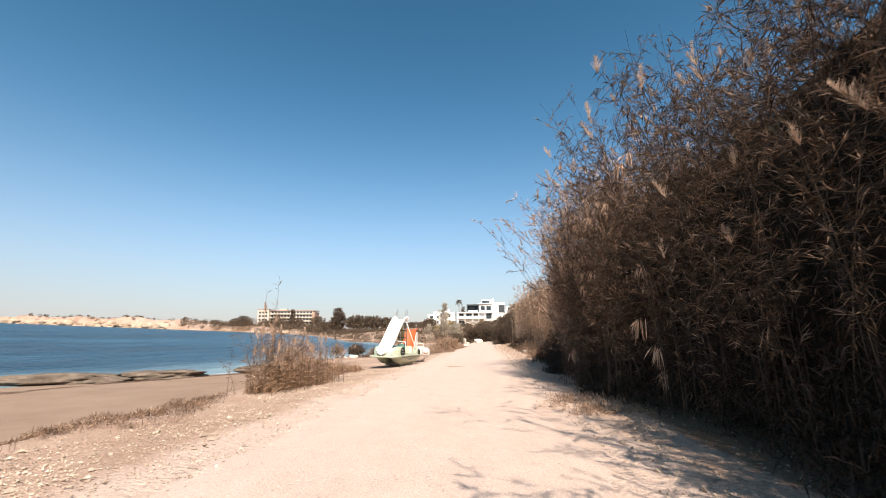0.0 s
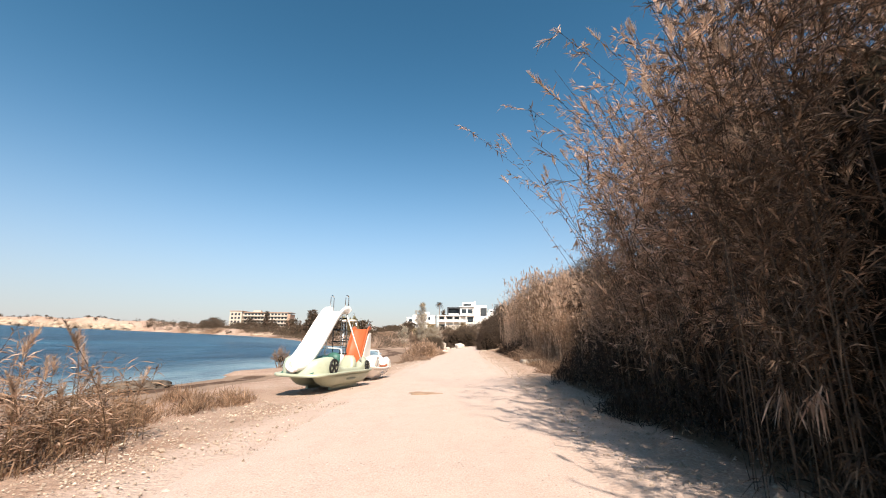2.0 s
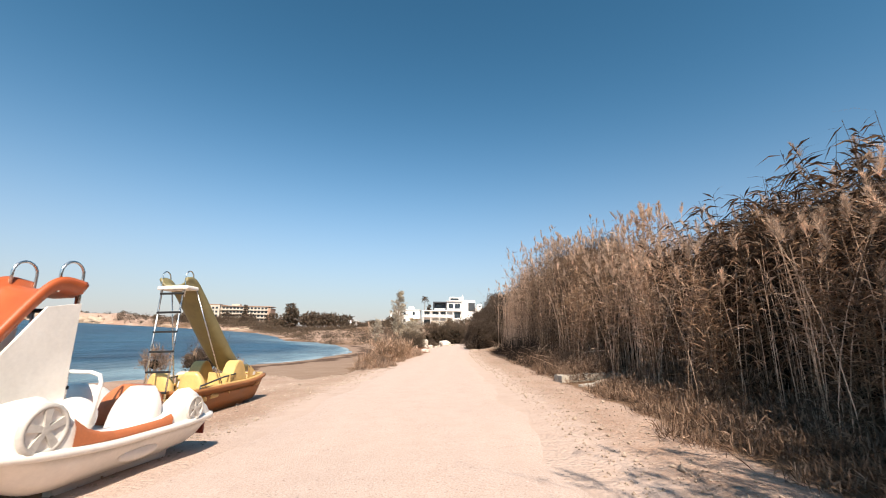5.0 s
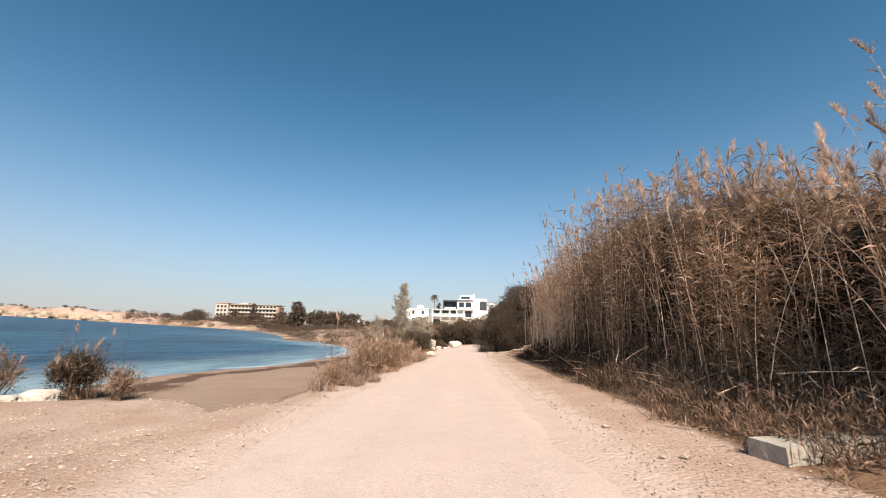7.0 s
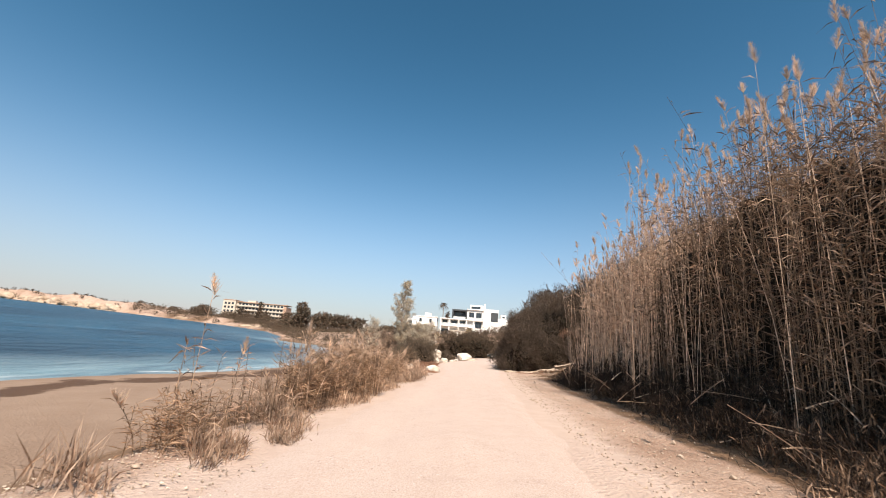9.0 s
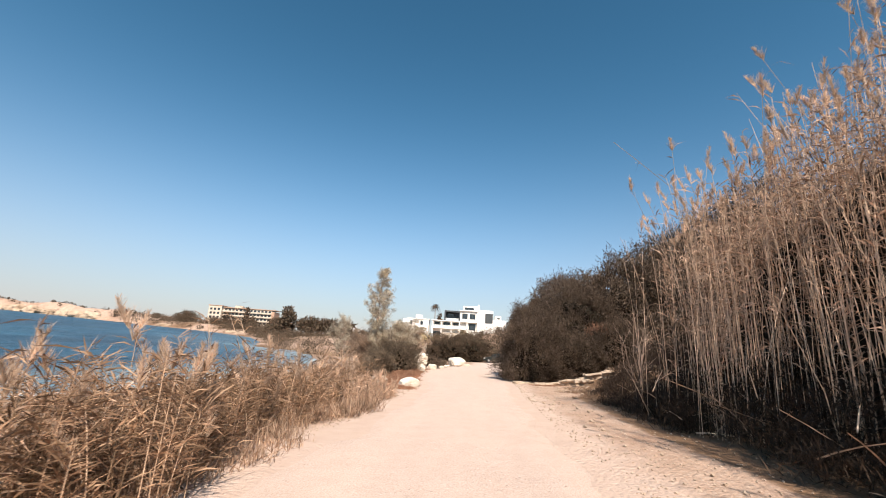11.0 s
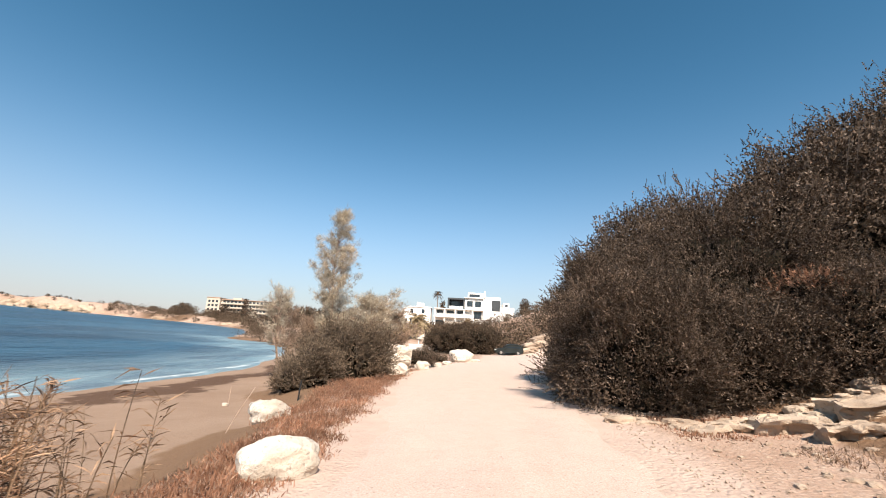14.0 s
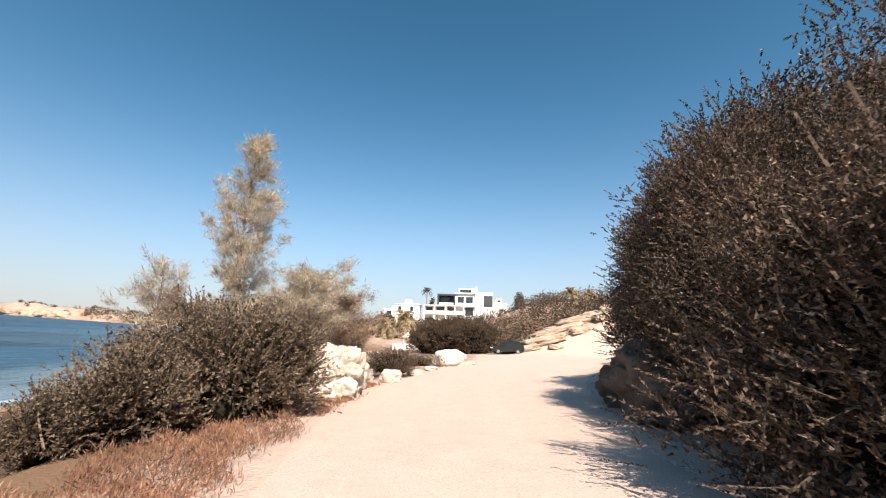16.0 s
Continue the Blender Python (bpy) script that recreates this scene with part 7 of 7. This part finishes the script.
def far_tree(x, y, h, w, seed, label, kind="round", n=900, name="tree"):
    rng = np.random.default_rng(seed)
    g = land1(x, y)
    root = thing(name, Matrix.Translation((x, y, g)), label, "tree", "trees of the far shore")
    t = Heap()
    stems(t, np.array([[(0, 0, -0.3), (0.1, 0, h * 0.3), (0.05 * h, 0, h * 0.7)]]), 0.03 * h * 0.5, 0.01 * h)
    part("trunk", t.mesh("trunk", [TWIG]), None, root)
    hp = Heap()
    if kind == "tall":
        for k in range(5):
            s = k / 4
            clump(rng, hp, (rng.normal(0, w * 0.12), rng.normal(0, w * 0.12), h * (0.25 + 0.62 * s)), (w * (0.5 - 0.28 * s), w * (0.5 - 0.28 * s), h * 0.16), n // 5, h * 0.085)
    else:
        for k in range(5):
            a = 2 * math.pi * k / 5
            clump(rng, hp, (w * 0.24 * math.cos(a), w * 0.24 * math.sin(a), h * rng.uniform(0.52, 0.72)), (w * 0.32, w * 0.32, h * 0.26), n // 5, h * 0.11)
    part("crown", hp.mesh("crown", [FAR_LEAF]), None, root)
    return root


rr = random.Random(31)
far_tree(-94, 290, 16.5, 11, 401, "tall grey-green tree on the far shore", "tall", 1600)
far_tree(-99, 300, 12, 8, 402, "dark rounded tree on the far shore", "tall", 1200)
for i, (x, y, h, w) in enumerate([(-80, 292, 13, 13), (-72, 296, 13.5, 14), (-64, 300, 12, 13), (-86, 300, 11, 12), (-52, 296, 7, 8), (-47, 310, 8, 9), (-38, 290, 7.5, 8), (-56, 285, 5.5, 7), (-30, 280, 8, 8), (-112, 320, 9, 11), (-122, 345, 9, 11), (-26, 250, 7, 7), (-34, 240, 5, 6)]):
    far_tree(x, y, h, w, 410 + i, "dark rounded tree on the far shore", n=1100)
for i in range(22):
    x = -275 + i * 5.4 + rr.uniform(-2, 2)
    far_tree(x, 455 + rr.uniform(-12, 10), rr.uniform(4, 9), rr.uniform(7, 13), 430 + i, "dark tree in front of the seaside hotel", n=500)
for i in range(15):
    far_tree(-246 + 6.0 * i + rr.uniform(-2.5, 2.5), rr.uniform(415, 440), rr.uniform(7, 13), rr.uniform(6, 11), 470 + i, "dark tree on the slope below the seaside hotel", n=400)
far_tree(-196, 452, 18, 5, 450, "slim dark cypress beside the hotel", "tall", 500)
far_tree(-178, 478, 15, 15, 451, "umbrella-shaped dark pine by the annexe", n=700)
far_tree(16.5, 176, 3.9, 2.8, 452, "dark slim cypress on the ridge", "tall", 700)
far_tree(20.5, 200, 6.5, 3.0, 453, "dark cypress beside the villa", "tall", 600)
far_tree(-6.6, 236, 11.0, 2.0, 454, "dark slim cypress behind the villa", "tall", 500)


def palm(x, y, h, crown, seed, label, n=34, z=None, thick=0.22, leaf=None):
    """A palm: scarred trunk, arching feathered fronds, hanging dead skirt."""
    rng = np.random.default_rng(seed)
    g = land1(x, y) if z is None else z
    root = thing("palm_tree", Matrix.Translation((x, y, g)), label, "palm tree", "palms near the houses")
    t = Heap()
    stems(t, np.array([[(0, 0, -0.4), (0.05 * h, 0, h * 0.5), (0.04 * h, 0, h)]]), thick * 1.2, thick)
    part("trunk", t.mesh("trunk", [TWIG]), None, root)
    fr = Heap()
    top = np.array([0.04 * h, 0, h])
    for k in range(n):
        a, e = rng.uniform(0, 2 * np.pi), rng.uniform(-0.7, 1.2)
        d = np.array([math.cos(a) * math.cos(e), math.sin(a) * math.cos(e), math.sin(e)])
        s = np.linspace(0, 1, 16)[:, None]
        rib = top + d * crown * s + np.array([0, 0, -0.55]) * crown * s ** 2
        stems(fr, rib[::5][None], 0.03, 0.008)
        side = unit(np.cross(d, [0, 0, 1.0]))
        for sg in (-1, 1):
            leaves(fr, rib[1:], np.repeat((side * sg + d * 0.5)[None], 15, 0) + rng.normal(0, 0.12, (15, 3)), crown * 0.26 * (1 - 0.5 * s[1:, 0]), crown * 0.055, 0.7, rng, 0)
    part("fronds", fr.mesh("fronds", [leaf or PALM_LEAF]), None, root)
    return root


palm(-9.3, 160, 5.6, 3.6, 501, "bushy palm with drooping pale fronds below the villa", z=0.4)
palm(-12.4, 159, 3.6, 3.3, 502, "bushy palm with drooping pale fronds below the villa", z=1.0)
palm(-14.8, 168, 4.0, 2.8, 503, "bushy palm with drooping pale fronds below the villa", z=1.2)
palm(-9.6, 236, 13.6, 2.3, 504, "tall slender dark palm beside the villa", 30, 7, 0.18, FAR_LEAF)
palm(21.6, 150, 3.2, 2.2, 505, "short bushy palm on the ridge")
palm(25.6, 152, 2.8, 1.8, 506, "short bushy palm on the ridge")
palm(2.6, 214, 2.2, 2.4, 507, "low bushy palm in front of the villa")

# hedge and scrub between the track and the houses
HEDGE = "dark shrubs below the houses"
for i, (c, r, n) in enumerate([((-0.4, 127.5, 1.5), (2.5, 2.2, 2.2), 1800), ((3.2, 127.2, 1.6), (2.7, 2.2, 2.4), 1900), ((-2.6, 131.0, 1.4), (2.4, 2.2, 2.0), 1200), ((4.6, 130.6, 1.7), (2.1, 2.2, 2.2), 1200), ((1.4, 131.5, 2.2), (3.0, 2.4, 2.1), 1300)]):
    shrub("hedge_shrub", 160 + i, c, r, n, "dense olive-brown evergreen shrub beyond the bend", FAR_LEAF, 0.16, 0.09, 12, 0.7, group=HEDGE, amount=0.3)


def hillside_scrub(name, seed, spots, size, label, per=260, leaf=0.22):
    rng = np.random.default_rng(seed)
    h = Heap()
    for x, y, r in spots:
        z = land1(x, y)
        clump(rng, h, (x, y, z + r * 0.35), (r, r, r * 0.75), per, leaf * size)
    ob = new(name, h.mesh(name, [FAR_LEAF, SHRUB_GREY]))
    return tagged(ob, label, "scrub", kind="stuff")


rr = random.Random(77)
spots = []
while len(spots) < 330:
    x, y = rr.uniform(5, 40), 124 + 80 * rr.random() ** 1.5
    if not (y < 126 + max(0, x - 8) * 0.45 and rr.random() < 0.85) and not (-22 < x < 21 and y > 212):
        spots.append((x, y, rr.uniform(1.0, 2.6)))
hillside_scrub("hillside_scrub", 601, spots, 1.0, "mixed dark scrub on the slope beside the villa", 120, 0.34)
spots = [(rr.uniform(-22, 8), rr.uniform(134, 214), rr.uniform(1.0, 2.4)) for _ in range(190)]
spots = [s for s in spots if not (-16 < s[0] < -4 and s[1] < 168)]
hillside_scrub("hillside_scrub", 602, spots, 1.0, "mixed dark scrub below the white houses", 120, 0.34)
spots = [(np.interp(v, SHORE_Y, SHORE_X) + 2.5 + rr.random() ** 1.4 * 45, v, rr.uniform(0.8, 2.6)) for v in (rr.uniform(136, 310) for _ in range(520))]
spots = [s for s in spots if s[0] < -6 and not (-16 < s[0] and 136 < s[1] < 168)]
hillside_scrub("hillside_scrub", 603, spots, 1.2, "patchy scrub behind the end of the beach", 160)
spots = []
while len(spots) < 700:
    y = rr.uniform(300, 500)
    x = rr.uniform(-600, -90)
    d = x - np.interp(y, SHORE_Y, SHORE_X)
    if d > 9 and (x > -300 or rr.random() < 0.3):
        spots.append((x, y, rr.uniform(1.5, 4.5) if x > -300 else rr.uniform(0.9, 2.4)))
hillside_scrub("headland_scrub", 604, spots, 3.0, "dark low scrub dotted over the pale headland", 70, 0.3)
spots = [(-0.4 - 0.9 * i + rr.uniform(-0.4, 0.4), 100 + 2.6 * i + rr.uniform(-1, 1), rr.uniform(0.35, 0.8)) for i in range(12)]
hillside_scrub("bend_scrub", 605, spots, 0.5, "low dry scrub along the outside of the bend", 160)


def cliff_crust():
    """Rough pale rock faces along the headland's foot."""
    rng = np.random.default_rng(9)
    rr2 = random.Random(4)
    for i in range(26):
        t = i / 25
        y = np.interp(t, [0, 0.35, 1], [330, 415, 470])
        x = np.interp(y, SHORE_Y, SHORE_X) + 9 + rr2.uniform(-3, 6)
        r = rr2.uniform(4, 9) * (1.0 if x < -300 else 0.45)
        ob = new("cliff_rock", bm_mesh("cliff_rock", lump((0, 0, 0), (r * 1.5, r * 0.8, r * 0.62), 0.4, 70 + i, 4, 0.3, 2.6), CLIFF, True))
        ob.matrix_world = pose(x, y, float(sea_level(x)) + r * 0.2, 0, 0, rr2.uniform(-30, 30))
        tagged(ob, "pale eroded sandstone outcrop at the headland's foot", "cliff", "sandstone outcrops of the headland")


cliff_crust()
# tilted beds of rock beside the bend
for i, (x, y, a, b, c, lean) in enumerate([(11.2, 124.0, 2.6, 1.0, 0.55, -14), (13.2, 125.0, 3.2, 1.1, 0.6, -16), (16.2, 126.0, 3.0, 1.2, 0.7, -12), (19.5, 127.0, 2.8, 1.4, 0.8, -15), (14.4, 127.4, 3.0, 1.0, 0.6, -14), (17.8, 129.0, 3.2, 1.2, 0.7, -16), (9.4, 123.4, 1.3, 0.7, 0.4, -10), (22.4, 129.5, 2.8, 1.6, 1.0, -12), (12.2, 122.2, 0.8, 0.5, 0.3, 5), (15.3, 123.6, 1.1, 0.6, 0.4, -8), (18.4, 124.4, 1.3, 0.7, 0.5, -10), (21.0, 124.8, 1.0, 0.7, 0.5, 8), (24.6, 131.0, 2.6, 1.6, 1.0, -10)]):
    ob = boulder(x, y, (a, b, c), 80 + i, "tilted bed of tan rock on the roadside slope", 0.22, rr.uniform(-12, 12), OUTCROP, 4, 5.0, "rock_outcrop", 0.35, 0.25)
    ob.matrix_world = ob.matrix_world @ Matrix.Rotation(radians(lean), 4, "Y")


# ---- parked car ----
def parked_car():
    root = thing("car", pose(5.1, 122.4, land1(7.1, 122.4) + 0.02, 0, 0, 3), "dark green hatchback parked beside a rocky slope", "car")
    L, W = 3.7, 1.62
    prof = [(0.02, 0.38), (0.05, 0.62), (0.35, 0.78), (1.05, 0.92), (1.55, 1.36), (2.0, 1.46), (2.9, 1.45), (3.35, 1.30), (3.62, 0.95), (3.68, 0.55), (3.6, 0.30), (0.1, 0.26)]
    secs = []
    for y, k in ((0, 0.93), (0.12, 1.0), (W / 2, 1.02), (W - 0.12, 1.0), (W, 0.93)):
        secs.append([(x, y, 0.28 + (z - 0.28) * (k if z > 0.9 else 1)) for x, z in prof])
    part("body", loft(secs, True), CAR_PAINT, root)
    for x in (0.72, 2.95):
        for y in (0.02, W - 0.02):
            bm = bmesh.new()
            bmesh.ops.create_cone(bm, cap_ends=True, segments=24, radius1=0.30, radius2=0.30, depth=0.2, matrix=Matrix.Translation((x, y, 0.30)) @ Matrix.Rotation(radians(90), 4, "X"))
            w = part("wheel", bm, RUBBER, root)
            b2 = bmesh.new()
            bmesh.ops.create_cone(b2, cap_ends=True, segments=16, radius1=0.19, radius2=0.17, depth=0.03, matrix=Matrix.Translation((x, y - 0.105 if y < 1 else y + 0.105, 0.30)) @ Matrix.Rotation(radians(90), 4, "X"))
            part("rim", b2, STEEL, w)
    for x0, x1, s0, s1 in ((1.42, 2.1, 0.28, 0.0), (2.17, 2.75, 0.0, 0.0), (2.82, 3.3, 0.0, 0.16)):
        for y in (-0.012, W + 0.002):
            bm = bmesh.new()
            vs = [bm.verts.new(p) for p in ((x0, y, 0.93), (x1, y, 0.93), (x1 - s1, y + 0.03 * (1 if y < 0 else -1), 1.33), (x0 + s0, y + 0.03 * (1 if y < 0 else -1), 1.33))]
            f = bm.faces.new(vs)
            r = bmesh.ops.extrude_face_region(bm, geom=[f])
            bmesh.ops.translate(bm, verts=[v for v in r["geom"] if isinstance(v, bmesh.types.BMVert)], vec=(0, 0.01, 0))
            part("side_window", bm, GLASS, root)
    part("windscreen", loft([[(1.06, y, 0.95), (1.5, y, 1.33)] for y in (0.14, W - 0.14)], False), GLASS, root)
    part("bumper", box(-0.03, 0.12, 0.06, W - 0.06, 0.30, 0.52, 0.04), CAR_PAINT, root)
    for y in (0.14, W - 0.38):
        part("headlight", box(0.03, 0.14, y, y + 0.24, 0.60, 0.72, 0.03), GRP_WHITE, root)
    for y in (0.02, W - 0.10):
        part("wing_mirror", box(1.25, 1.40, y - 0.12 if y < 1 else y + 0.1, y if y < 1 else y + 0.22, 0.92, 1.04, 0.03), CAR_PAINT, root)


parked_car()


# ---- small buildings at the bend ----
def pavilion(x, y):
    root = thing("pavilion", pose(x, y, land1(x, y)) @ Matrix.Scale(1.15, 4), "white open pavilion with pointed canvas roofs", "pavilion")
    for dx in (0, 2.4):
        for px in (0.1, 1.9):
            for py in (0.1, 1.7):
                part("post", box(dx + px - 0.06, dx + px + 0.06, py - 0.06, py + 0.06, -0.3, 1.6), GRP_WHITE, root)
        part("roof", loft([[(dx - 0.25, -0.2, 1.55), (dx + 2.25, -0.2, 1.55), (dx + 2.25, 2.0, 1.55), (dx - 0.25, 2.0, 1.55)], [(dx + 0.95, 0.85, 2.45), (dx + 1.05, 0.85, 2.45), (dx + 1.05, 0.95, 2.45), (dx + 0.95, 0.95, 2.45)]], True), THATCH, root, "pointed canvas roof")
    part("low_wall", box(-1.2, 2.6, -1.2, -0.9, -0.4, 0.75), STUCCO, root, "low white wall")
    return root


pavilion(-6.8, 140)


def kiosk(x, y, w, d, h, mat, label):
    root = thing("kiosk", pose(x, y, land1(x, y) - 0.2, 0, 0, -8), label, "kiosk", "shuttered kiosks at the slope's foot")
    part("wall", box(0, w, 0, d, 0, h, 0.02), mat, root)
    part("roof", box(-0.15, w + 0.15, -0.15, d + 0.15, h, h + 0.12), mat, root)
    part("shutter", box(w * 0.15, w * 0.85, -0.04, -0.002, h * 0.35, h * 0.85), CRATE, root, "closed shutter")
    return root


kiosk(20.2, 124.5, 2.4, 2.2, 2.7, CRATE, "weathered beige kiosk at the foot of the slope")
kiosk(23.2, 125.0, 1.6, 2.0, 2.5, STUCCO, "small white kiosk at the foot of the slope")

# ---- odds and ends on the bank ----
def post(x, y, h, mat, label, lean=0.0, r=0.025):
    bm = tube([(0, 0, -0.1), (lean * 0.5, 0, h * 0.5), (lean, 0, h)], r, 7)
    ob = new("post", bm_mesh("post", bm, mat))
    ob.matrix_world = Matrix.Translation((x, y, land1(x, y)))
    return tagged(ob, label, "post")


post(-4.3, 77.6, 0.55, RUBBER, "short dark post standing in russet herbs", 0.05)
post(-6.75, 78.4, 0.55, PALE_TWIG, "thin pale stake stuck in the beach sand", 0.02, 0.01)
boulder(-6.75, 78.25, (0.1, 0.08, 0.05), 24, "small pale block at the foot of a stake", 0.25, 20, sub=3)
for x, y, tall, ln in ((-4.1, 74.75, 0.42, 0.2), (-3.68, 74.75, 0.42, -0.2), (-4.5, 74.0, 0.95, 0.55)):
    post(x, y, tall, PALE_TWIG, "bleached stick leaning beside a pale boulder", ln, 0.012)
